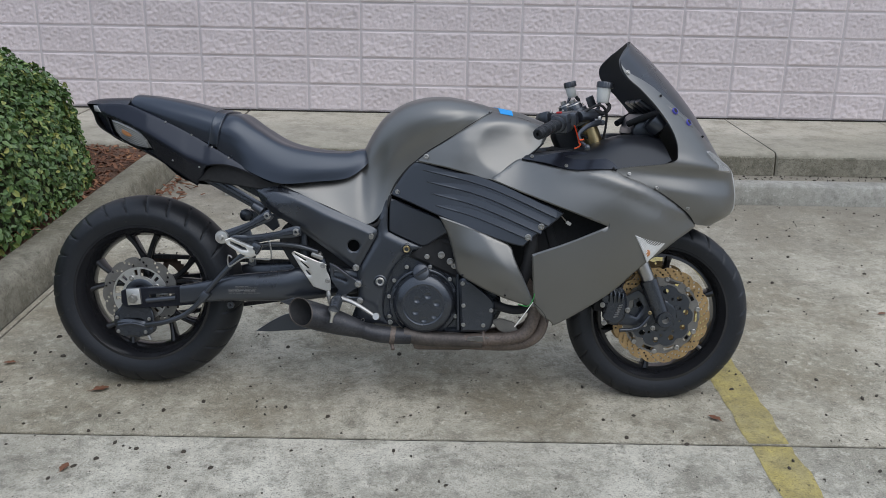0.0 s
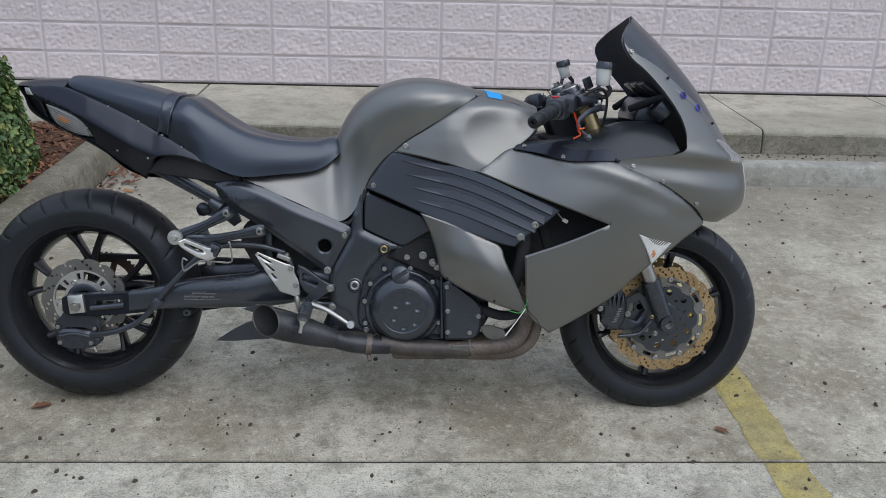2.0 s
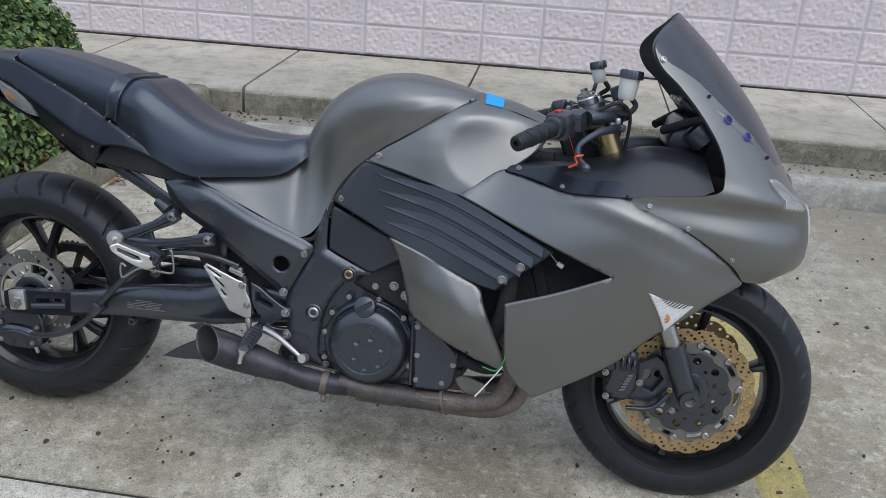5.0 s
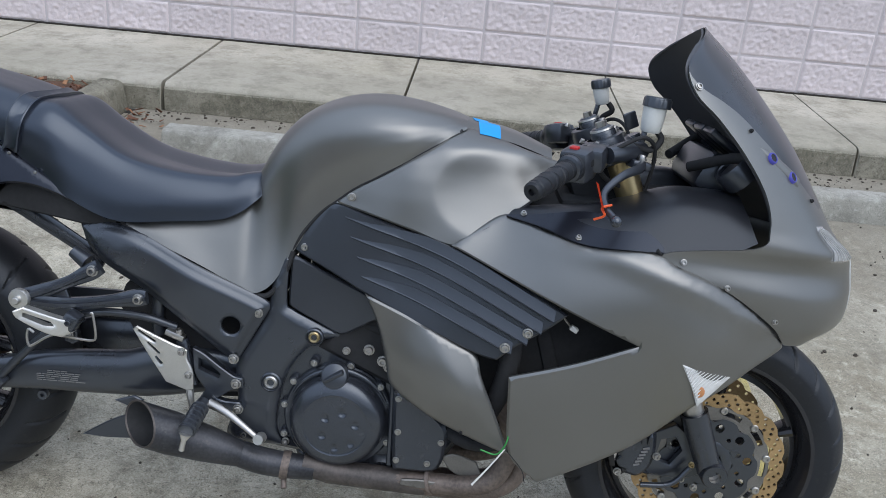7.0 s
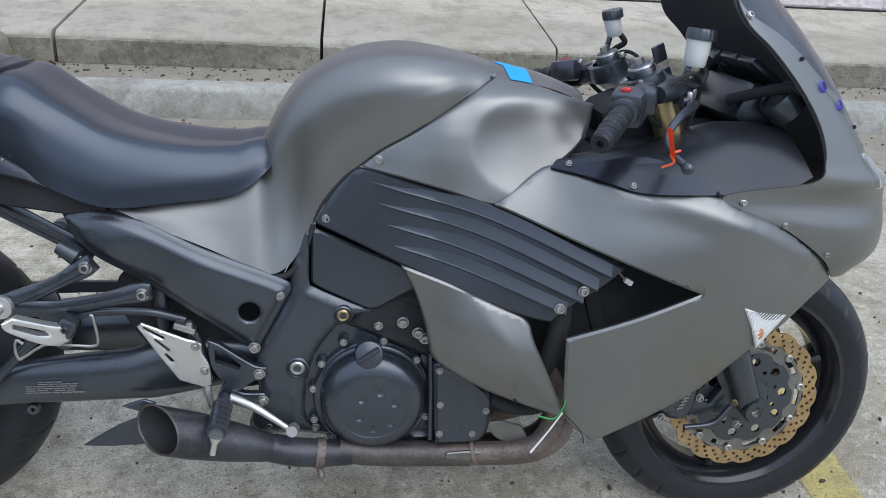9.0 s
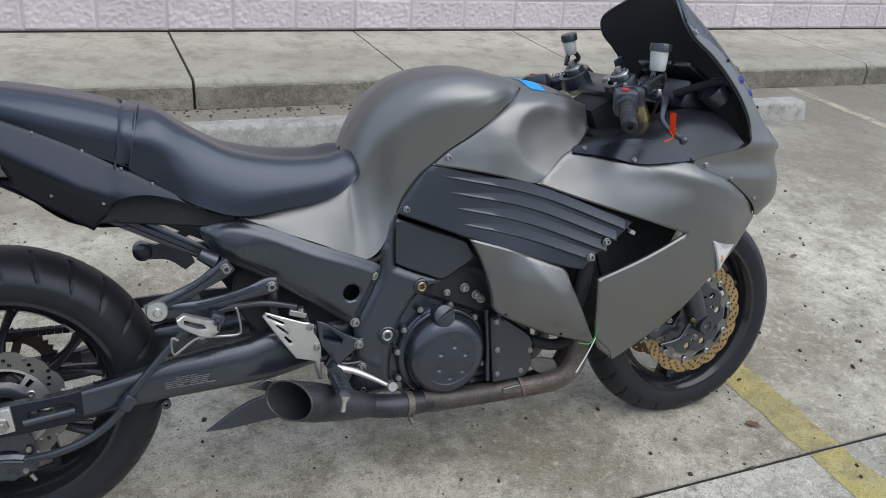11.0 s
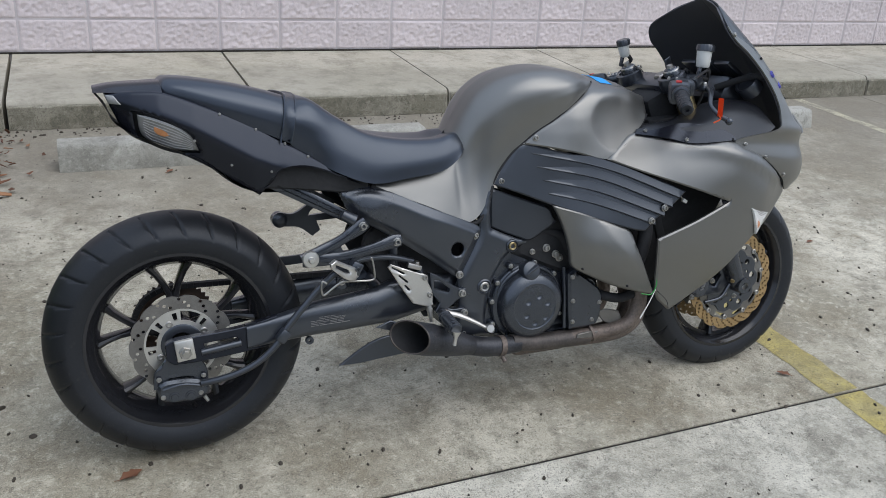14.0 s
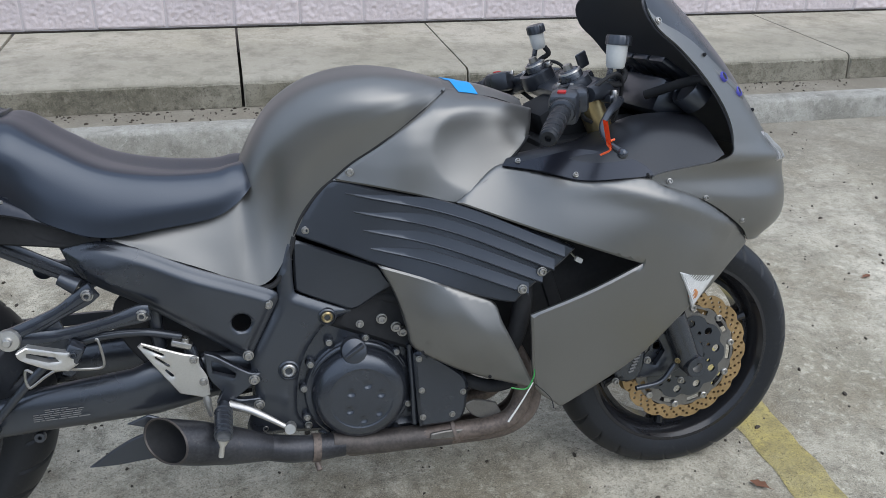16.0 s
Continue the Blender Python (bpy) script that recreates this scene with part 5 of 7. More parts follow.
# -- nose, screen and cockpit --
NOSE = [  # centre (u, h), edge (u, h, w)
    (0.652, 1.160, 0.620, 1.128, 0.104),
    (0.660, 1.152, 0.592, 1.085, 0.172), (0.722, 1.098, 0.608, 1.040, 0.198), (0.784, 1.035, 0.652, 1.000, 0.210),
    (0.850, 0.958, 0.704, 0.943, 0.220), (0.904, 0.880, 0.747, 0.880, 0.228), (0.954, 0.797, 0.762, 0.822, 0.238),
    (0.988, 0.758, 0.738, 0.788, 0.250), (1.006, 0.712, 0.575, 0.764, 0.266), (1.009, 0.665, 0.700, 0.708, 0.254),
    (0.996, 0.618, 0.800, 0.643, 0.222), (0.930, 0.580, 0.840, 0.600, 0.196)]


def nose_point(s, q):
    """A point of the nose's skin: s along it from the screen's top to the chin, q from the middle to the side edge."""
    x = max(0.0, min(len(NOSE_C) - 1.0001, (s * 10 + 1) * 10))
    i = int(x)
    c = NOSE_C[i] * (1 - x + i) + NOSE_C[i + 1] * (x - i)
    a = Vector((c[0], 0, c[1]))
    b = Vector((c[2], c[4], c[3]))
    f = min(1.0, max(0.0, (x - 50) / 22))
    kx, kw = 0.82 + 0.15 * f, 0.72 + 0.12 * f
    k = Vector((c[0] * kx + c[2] * (1 - kx) - 0.004, c[4] * kw, c[1] * 0.62 + c[3] * 0.38))
    return a * (1 - q) ** 2 + k * 2 * q * (1 - q) + b * q * q


NOSE_C = catmull(NOSE, 10)


def nose_skin(name, s0, s1, q0, q1, mat, label, lift=0.0, ns=60, nq=16, parent=bike):
    """q0, q1 run from the first to the second number along s."""
    sides, made = ((1,), (-1,)) if q0[0] > 0 else ((1, -1),), None
    for pair in sides:
        bm = bmesh.new()
        for sd in pair:
            rr = []
            for f in np.linspace(0, 1, ns):
                a, b = np.interp(f, np.linspace(0, 1, len(q0)), q0), np.interp(f, np.linspace(0, 1, len(q1)), q1)
                row = []
                for q in np.linspace(a, b, nq):
                    p = nose_point(s0 + (s1 - s0) * f, q)
                    row.append((p.x - lift, -sd * (p.y - lift * 0.6), p.z - lift * 0.3))
                rr.append(row)
            rings(bm, rr, False, False)
        bmesh.ops.remove_doubles(bm, verts=list(bm.verts), dist=0.0005)
        bmesh.ops.recalc_face_normals(bm, faces=list(bm.faces))
        bmesh.ops.solidify(bm, geom=list(bm.faces), thickness=0.0035)
        made = part(name, bm, mat, parent, label, angle=50)
    return made


nose_skin("windscreen", -0.1, 0.44, (0.0, 0.0), (1.0, 1.0, 1.0, 0.93, 0.84, 0.78, 0.73, 0.66, 0.53, 0.40), M_SCREEN, "smoked dark windscreen")
nose_skin("nose_fairing", 0.02, 0.44, (0.992, 0.93, 0.84, 0.78, 0.73, 0.66, 0.53, 0.40), (1.0, 1.0), M_GREY, "matte grey nose fairing")
nose_skin("nose_cone", 0.44, 1.0, (0.0, 0.0), (1.0, 1.0), M_GREY, "rounded matte grey nose cone")
nose_skin("screen_liner", -0.09, 0.62, (0.0, 0.0), (0.99, 0.97), M_LINER, "black inner liner of the screen", 0.006)
# duct covers beside the dash
for sd in (1, -1):
    bm = bmesh.new()
    low = catmull([(0.303, 0.787, 0.178), (0.373, 0.778, 0.214), (0.442, 0.762, 0.243), (0.520, 0.764, 0.262), (0.600, 0.768, 0.262), (0.700, 0.778, 0.248), (0.745, 0.795, 0.236)], 8)
    mid = catmull([(0.318, 0.800, 0.160), (0.390, 0.808, 0.178), (0.450, 0.815, 0.192), (0.520, 0.822, 0.205), (0.600, 0.848, 0.200), (0.680, 0.850, 0.190), (0.730, 0.845, 0.18)], 8)
    top = catmull([(0.345, 0.800, 0.130), (0.400, 0.808, 0.125), (0.460, 0.815, 0.120), (0.520, 0.835, 0.110), (0.600, 0.862, 0.110), (0.680, 0.865, 0.110), (0.730, 0.860, 0.11)], 8)
    inn = [(q[0], q[1] - 0.05, q[2] - 0.03) for q in top]
    rr = [[(q[0], -sd * q[2], q[1]) for q in catmull(list(c), 6)] for c in zip(low, mid, top, inn)]
    rings(bm, rr, False, False)
    bmesh.ops.recalc_face_normals(bm, faces=list(bm.faces))
    part("duct_cover", bm, M_DUCT, bike, "dark duct cover beside the dash")
    bm = bmesh.new()
    rr = []
    for k in range(0, 31):
        reach = 0.95 * math.sin(math.pi * (0.01 + 0.98 * k / 30)) ** 0.7
        rr.append([(q[0], -sd * q[2], q[1]) for q in (low[k] * (1 - f) + mid[k] * f + np.array((0, 0.003, 0.002)) for f in (0.0, reach * 0.33, reach * 0.66, reach))])
    rings(bm, rr, False, False)
    bmesh.ops.recalc_face_normals(bm, faces=list(bm.faces))
    bmesh.ops.solidify(bm, geom=list(bm.faces), thickness=0.003)
    part("duct_trim", bm, M_BLACKPAINT, bike, "glossy black wedge-shaped trim")
bm = bmesh.new()
box(bm, (0.70, 0, 0.885), (0.09, 0.22, 0.08), (0, 25, 0), 0.02)
part("instrument_pod", bm, M_PLASTIC, bike, "black instrument pod")
for w in (-0.075, 0.0, 0.075):
    bm = bmesh.new()
    box(bm, (0.712, w, 0.944), (0.105, 0.066, 0.014), (0, 34, 4 * w), 0.005)
    part("dash_facet", bm, M_PLASTIC, bike, "faceted dash top")
bm = bmesh.new()
box(bm, (0.53, 0, 0.745), (0.42, 0.30, 0.12), (0, 0, 0), 0.03)
box(bm, (0.555, 0, 0.795), (0.30, 0.20, 0.07), (0, -4, 0), 0.02)
box(bm, (0.480, 0, 0.830), (0.10, 0.15, 0.13), (0, -24, 0), 0.02)
part("inner_panel", bm, M_DEEP, bike)

# -- fork and steering --
RAKE = math.radians(24)
AX = Vector((-math.sin(RAKE), 0, math.cos(RAKE)))
for sd in (1, -1):
    base = Vector((FRONT[0] + 0.0, -sd * 0.103, FRONT[1]))
    leg = new("fork_leg")
    leg.parent = bike
    bm = bmesh.new()
    rod(bm, base + AX * 0.0 + Vector((-0.004, 0, 0)), base + AX * 0.138, 0.025, 0.029, 24)
    lathe(bm, [(0.012, 0.030), (0.024, 0.030), (0.027, 0.024), (0.027, -0.024), (0.012, -0.024)], (FRONT[0], -sd * 0.103, FRONT[1]), (0, -sd, 0), 24)
    bmesh.ops.recalc_face_normals(bm, faces=list(bm.faces))
    part("fork_bottom", bm, M_ENGINE, leg, "scuffed dark fork bottom")
    bm = bmesh.new()
    rod(bm, base + AX * 0.13, base + AX * 0.34, 0.0215, None, 20)
    part("stanchion", bm, M_STEEL, leg, "polished fork tube")
    bm = bmesh.new()
    rod(bm, base + AX * 0.34, base + AX * 0.70, 0.027, None, 20)
    part("outer_tube", bm, M_FORK, leg, "gold outer fork tube")
bm = bmesh.new()
lathe(bm, [(0.0001, 0.118), (0.012, 0.118), (0.018, 0.128), (0.018, 0.112), (0.018, -0.112), (0.018, -0.128), (0.0001, -0.128)], (FRONT[0], 0, FRONT[1]), (0, -1, 0), 24)
bmesh.ops.recalc_face_normals(bm, faces=list(bm.faces))
part("front_axle", bm, M_STEEL, bike)
HEAD = Vector((FRONT[0], 0, FRONT[1])) + AX * 0.69
bm = bmesh.new()
box(bm, HEAD + Vector((0.0, 0, 0.0)), (0.085, 0.27, 0.030), (0, -24, 0), 0.010)
part("top_yoke", bm, M_FRAME, bike, "black top fork yoke")


# -- swingarm and rear end --
def P(u, w, h):
    return Vector((u, -w, h))


def flat_part(name, pts, w, mat, thick=0.008, parent=bike, label="", holes=(), sd=1, edge=0.002, step=0.008, lean=0.0, sharp=40):
    bm = bmesh.new()
    panel_mesh(bm, pts, lambda q: w + lean * (q[:, 0] - pts[0][0]), thick=thick, edge=edge, step=step, holes=holes, side=sd, sharp=sharp)
    return part(name, bm, mat, parent, label)


def bar(name, path, radius, mat, parent=bike, label="", sides=12, smooth=6, flat=1.0):
    bm = bmesh.new()
    tube(bm, [P(*q) for q in path], radius, sides, smooth, True, flat)
    return part(name, bm, mat, parent, label)


def disc(name, c, profile, mat, parent=bike, axis=(0, -1, 0), seg=28, label=""):
    bm = bmesh.new()
    lathe(bm, profile, P(*c), axis, seg)
    bmesh.ops.recalc_face_normals(bm, faces=list(bm.faces))
    return part(name, bm, mat, parent, label)


def blade(name, path, thick, mat, parent, sd=1):
    """A flat cast arm with a raised spine; path of (u, w, h, half height)."""
    p = catmull(path, 6)
    rr = []
    for i, q in enumerate(p):
        d = p[min(i + 1, len(p) - 1)] - p[max(i - 1, 0)]
        k = math.hypot(d[0], d[2]) + 1e-9
        nu, nh = -d[2] / k, d[0] / k
        rr.append([P(q[0] + nu * q[3] * a, sd * (q[1] + thick * b), q[2] + nh * q[3] * a) for a, b in ((1, -0.7), (1, 0.1), (0.8, 0.35), (0.45, 0.4), (0.25, 1), (-0.25, 1), (-0.45, 0.4), (-0.8, 0.35), (-1, 0.1), (-1, -0.7))])
    bm = bmesh.new()
    rings(bm, rr, True, True)
    bmesh.ops.recalc_face_normals(bm, faces=list(bm.faces))
    return part(name, bm, mat, parent)


swing = new("swingarm")
swing.parent = bike
for sd in (1, -1):
    bm = bmesh.new()
    rr = []
    for u, h, hh, w, ww, ex in ((-0.770, 0.334, 0.029, 0.112, 0.018, 0.35), (-0.720, 0.340, 0.031, 0.112, 0.019, 0.4), (-0.665, 0.348, 0.036, 0.112, 0.022, 0.6), (-0.600, 0.357, 0.043, 0.110, 0.025, 0.8), (-0.520, 0.361, 0.047, 0.106, 0.027, 0.9), (-0.430, 0.366, 0.050, 0.102, 0.028, 0.9), (-0.392, 0.372, 0.056, 0.098, 0.029, 0.8), (-0.340, 0.376, 0.054, 0.086, 0.030, 0.7), (-0.280, 0.380, 0.050, 0.074, 0.030, 0.7), (-0.170, 0.386, 0.045, 0.07, 0.03, 0.7)):
        rr.append([P(u, sd * (w + ww * math.copysign(abs(math.cos(a)) ** ex, math.cos(a))), h + hh * math.copysign(abs(math.sin(a)) ** ex, math.sin(a))) for a in np.linspace(0, math.tau, 28, endpoint=False)])
    rings(bm, rr, True, True)
    bmesh.ops.recalc_face_normals(bm, faces=list(bm.faces))
    part("arm_tube", bm, M_FRAME, swing, "smooth black swingarm tube")
    ends = [(-0.962, 0.302), (-0.962, 0.340), (-0.935, 0.350), (-0.830, 0.356), (-0.770, 0.362), (-0.690, 0.378), (-0.665, 0.372), (-0.660, 0.330), (-0.680, 0.312), (-0.740, 0.300), (-0.880, 0.288), (-0.945, 0.288)]
    flat_part("axle_plate", ends, 0.121, M_BLACKPAINT, 0.020, swing, sd=sd, holes=[[(-0.872, 0.318), (-0.800, 0.326), (-0.790, 0.330), (-0.790, 0.336), (-0.800, 0.338), (-0.872, 0.332)]], sharp=30)
    bm = bmesh.new()
    box(bm, P(-0.918, sd * 0.126, 0.325), (0.044, 0.014, 0.052), (0, -6, 0), 0.003)
    part("axle_block", bm, M_ALU, swing, "worn bright axle adjuster block")
    disc("axle_nut", (-0.918, sd * 0.132, 0.320), [(0.0001, 0.016), (0.008, 0.016), (0.009, 0.010), (0.014, 0.010), (0.0155, 0.008), (0.0155, 0.0), (0.020, 0.0), (0.020, -0.003)], M_STEEL, swing, (0, -sd, 0), 6)
    bar("adjuster_rail", [(-0.880, sd * 0.124, 0.312), (-0.785, sd * 0.124, 0.323)], 0.008, M_FRAME, swing)
disc("arm_lug", (-0.612, 0.112, 0.300), [(0.004, 0.006), (0.010, 0.006), (0.011, 0.0), (0.010, -0.006), (0.004, -0.006)], M_FRAME, swing)
bar("arm_cross_member", [(-0.36, -0.08, 0.382), (-0.36, 0.08, 0.382)], 0.045, M_FRAME, swing)
bar("axle_shaft", [(-0.918, -0.12, 0.320), (-0.918, 0.12, 0.320)], 0.014, M_STEEL, swing)
# small print on the arm
rng = random.Random(3)
for k in range(6):
    u = -0.612 if k > 1 else -0.590
    while u < -0.530:
        run = rng.uniform(0.006, 0.022)
        hh = 0.3665 - 0.0042 * k + 0.02 * (u + 0.57)
        if not (k > 2 and -0.580 < u < -0.572) and not (k == 0 and u > -0.56):
            bm = bmesh.new()
            box(bm, P(u + run / 2, 0.1366, hh), (run, 0.0008, 0.0017), (0, -1.2, 0))
            part("label_print", bm, M_WHITE, swing, "faded grey print", smooth=False)
        u += run + 0.0025

# rear brake
cal = new("rear_caliper")
cal.parent = bike
flat_part("caliper_bracket", [(-0.955, 0.300), (-0.885, 0.296), (-0.868, 0.262), (-0.866, 0.226), (-0.890, 0.222), (-0.905, 0.246), (-0.960, 0.248), (-0.976, 0.222), (-0.995, 0.224), (-0.992, 0.262), (-0.972, 0.285)], 0.104, M_ENGINE, 0.010, cal, "grimy caliper bracket", sharp=60)
flat_part("caliper_body", [(-0.985, 0.236), (-0.960, 0.246), (-0.905, 0.243), (-0.872, 0.228), (-0.866, 0.206), (-0.886, 0.192), (-0.920, 0.188), (-0.960, 0.190), (-0.984, 0.204)], 0.118, M_ENGINE, 0.032, cal, "grimy black rear caliper", edge=0.007, sharp=80)
for u, h in ((-0.950, 0.205), (-0.912, 0.203)):
    disc("piston_cap", (u, 0.119, h), [(0.0001, 0.004), (0.008, 0.004), (0.009, 0.001), (0.0125, 0.001), (0.014, -0.004)], M_ENGINE, cal, seg=20)
bar("caliper_rib", [(-0.975, 0.119, 0.228), (-0.930, 0.121, 0.236), (-0.885, 0.119, 0.226)], 0.0045, M_ENGINE, cal, sides=8)
bar("bleed_nipple", [(-0.880, 0.116, 0.196), (-0.872, 0.118, 0.182)], [0.005, 0.0035, 0.004], M_STEEL, cal, sides=8, smooth=0)
bolts("caliper_bolt", ((-0.982, 0.112, 0.252), (-0.878, 0.112, 0.248), (-0.976, 0.119, 0.208), (-0.888, 0.119, 0.207)), 0.0062, M_STEEL, cal)
bar("brake_hose", [(-0.885, 0.122, 0.232), (-0.845, 0.134, 0.240), (-0.798, 0.142, 0.253), (-0.748, 0.146, 0.276), (-0.703, 0.150, 0.315), (-0.674, 0.150, 0.356), (-0.630, 0.150, 0.405), (-0.588, 0.150, 0.448), (-0.537, 0.150, 0.488), (-0.480, 0.140, 0.505), (-0.400, 0.125, 0.500), (-0.330, 0.115, 0.480)], 0.0082, M_PLASTIC, bike, "black brake hose")
bm = bmesh.new()
box(bm, P(-0.686, 0.150, 0.336), (0.034, 0.026, 0.026), (0, -50, 0), 0.005)
part("hose_clamp", bm, M_FRAME, bike)

# chain round the sprocket
bm = bmesh.new()
path = [(-0.15, 0.40)] + [(REAR[0] + 0.106 * math.cos(a), REAR[1] + 0.106 * math.sin(a)) for a in np.linspace(1.50, 4.78, 26)] + [(-0.15, 0.33)]
pts = [np.array(path[0])]
for q in path[1:]:
    q = np.array(q)
    while np.linalg.norm(q - pts[-1]) > 0.0165:
        pts.append(pts[-1] + (q - pts[-1]) / np.linalg.norm(q - pts[-1]) * 0.0159)
for a, b in zip(pts, pts[1:]):
    m = (a + b) / 2
    box(bm, P(m[0], -0.101, m[1]), (0.0150, 0.020, 0.013), (0, -math.degrees(math.atan2(b[1] - a[1], b[0] - a[0])), 0), 0)
tagged(part("chain", bm, M_DEEP, bike, "dark greasy drive chain", smooth=False), kind="stuff")
flat_part("chain_guard", [(-0.800, 0.462), (-0.640, 0.470), (-0.450, 0.470), (-0.300, 0.450), (-0.300, 0.430), (-0.450, 0.448), (-0.640, 0.446), (-0.800, 0.440)], 0.105, M_PLASTIC, 0.010, sd=-1)

# shock, linkage and inner fender between the arms
bar("shock_absorber", [(-0.330, 0.03, 0.330), (-0.290, 0.03, 0.560)], 0.034, M_DEEP)
bar("frame_tube", [(-0.372, 0.095, 0.560), (-0.376, 0.098, 0.500), (-0.372, 0.098, 0.455)], 0.013, M_FRAME)
panel("inner_guard", [(-0.440, 0.560), (-0.340, 0.600), (-0.180, 0.560), (-0.180, 0.330), (-0.280, 0.330), (-0.400, 0.410), (-0.460, 0.500)], [(-0.3, 0.5, 0.085)], M_DEEP, "dark inner guard", thick=0.01)
for sd in (1, -1):
    blade("subframe_strut", [(-0.700, 0.100, 0.720, 0.016), (-0.645, 0.100, 0.691, 0.017), (-0.535, 0.104, 0.630, 0.015), (-0.480, 0.106, 0.600, 0.015)], 0.006, M_FRAME, bike, sd)

# passenger footrest hangers
for sd in (1, -1):
    hg = new("footrest_hanger")
    hg.parent = bike
    if sd < 0:
        flat_part("hanger_plate", [(-0.642, 0.563), (-0.623, 0.582), (-0.585, 0.574), (-0.554, 0.587), (-0.520, 0.612), (-0.495, 0.626), (-0.444, 0.612), (-0.446, 0.595), (-0.490, 0.597), (-0.528, 0.582), (-0.538, 0.566), (-0.446, 0.572), (-0.446, 0.552), (-0.515, 0.550), (-0.505, 0.523), (-0.528, 0.507), (-0.565, 0.535), (-0.600, 0.540), (-0.632, 0.545)], 0.170, M_FRAME, 0.014, hg, sd=-1, sharp=70)
        disc("hanger_boss", (-0.620, -0.150, 0.562), [(0.0001, 0.012), (0.012, 0.012), (0.021, 0.008), (0.021, -0.020)], M_FRAME, hg)
        continue
    blade("upper_arm", [(-0.468, 0.160, 0.605, 0.015), (-0.488, 0.160, 0.592, 0.017), (-0.530, 0.163, 0.568, 0.012), (-0.580, 0.167, 0.545, 0.015), (-0.634, 0.171, 0.524, 0.017)], 0.011, M_FRAME, hg, sd)
    blade("lower_arm", [(-0.376, 0.158, 0.551, 0.014), (-0.398, 0.158, 0.548, 0.017), (-0.450, 0.162, 0.537, 0.012), (-0.520, 0.166, 0.525, 0.013), (-0.570, 0.169, 0.523, 0.015), (-0.632, 0.171, 0.527, 0.017)], 0.011, M_FRAME, hg, sd)
    flat_part("hanger_web", [(-0.568, 0.520), (-0.556, 0.492), (-0.530, 0.466), (-0.500, 0.490), (-0.520, 0.522)], 0.172, M_FRAME, 0.016, hg, sd=sd)
    flat_part("hanger_gusset", [(-0.622, 0.540), (-0.560, 0.560), (-0.536, 0.556), (-0.528, 0.532), (-0.600, 0.520)], 0.162, M_FRAME, 0.008, hg, sd=sd)
    if sd > 0:
        bolts("hanger_bolt", ((-0.479, 0.168, 0.598), (-0.390, 0.166, 0.549)), 0.0115, M_STEEL, hg)
        disc("washer", (-0.617, 0.184, 0.531), [(0.0001, 0.016), (0.006, 0.016), (0.008, 0.013), (0.008, 0.005), (0.019, 0.004), (0.021, 0.0), (0.021, -0.006)], M_ALU, hg, label="bright washer and bolt")
        bar("bung", [(-0.526, 0.148, 0.628), (-0.496, 0.152, 0.610)], [0.012, 0.0155, 0.016], M_PLASTIC, hg, smooth=0)
        peg = new("passenger_footrest")
        peg.parent = bike
        flat_part("peg_frame", [(-0.588, 0.534), (-0.573, 0.540), (-0.528, 0.513), (-0.506, 0.503), (-0.503, 0.480), (-0.520, 0.473), (-0.545, 0.486), (-0.582, 0.519)], 0.262, M_ALU, 0.016, peg, "bright folded footrest", holes=[[(-0.574, 0.530), (-0.535, 0.506), (-0.530, 0.496), (-0.545, 0.500), (-0.575, 0.522)]], lean=-0.70, step=0.006)
        bm = bmesh.new()
        box(bm, P(-0.510, 0.190, 0.500), (0.030, 0.034, 0.036), (0, 30, 0), 0.006)
        part("peg_pivot", bm, M_FRAME, peg)
        bolts("pivot_pin", ((-0.508, 0.208, 0.502),), 0.008, M_ENGINE, peg)
        bar("wire_hook", [(-0.583, 0.196, 0.470), (-0.594, 0.196, 0.476), (-0.597, 0.196, 0.458), (-0.593, 0.196, 0.442), (-0.583, 0.196, 0.446), (-0.560, 0.196, 0.462), (-0.540, 0.196, 0.470), (-0.500, 0.196, 0.467), (-0.468, 0.196, 0.466), (-0.461, 0.196, 0.478), (-0.466, 0.196, 0.518), (-0.471, 0.196, 0.522)], 0.0026, M_STEEL, bike, "bent steel wire hook", 8)
        flat_part("hook_tab", [(-0.545, 0.470), (-0.522, 0.470), (-0.520, 0.440), (-0.530, 0.434), (-0.546, 0.440)], 0.150, M_ENGINE, 0.004, bike)
        bolts("hook_bolt", ((-0.533, 0.154, 0.456),), 0.008)

# heel guard, rider footrest, brake pedal
GUARD = [(-0.409, 0.479), (-0.401, 0.486), (-0.330, 0.456), (-0.309, 0.450), (-0.299, 0.444), (-0.299, 0.427), (-0.287, 0.400), (-0.285, 0.363), (-0.296, 0.358), (-0.341, 0.373), (-0.375, 0.424)]
SLOTS = [[(-0.400, 0.476), (-0.397, 0.479), (-0.363, 0.459), (-0.362, 0.455), (-0.367, 0.455)], [(-0.381, 0.453), (-0.378, 0.455), (-0.354, 0.435), (-0.354, 0.431), (-0.359, 0.432)], [(-0.365, 0.425), (-0.361, 0.427), (-0.348, 0.413), (-0.350, 0.409), (-0.355, 0.411)]]
guard = flat_part("heel_guard", GUARD, 0.147, M_ALU, 0.003, bike, "bright slotted aluminium heel guard", holes=SLOTS, step=0.006, sharp=35)
bolts("guard_bolt", ((-0.309, 0.148, 0.441), (-0.295, 0.148, 0.393)), 0.0085, M_STEEL, guard)
rest = new("rider_footrest")
rest.parent = bike
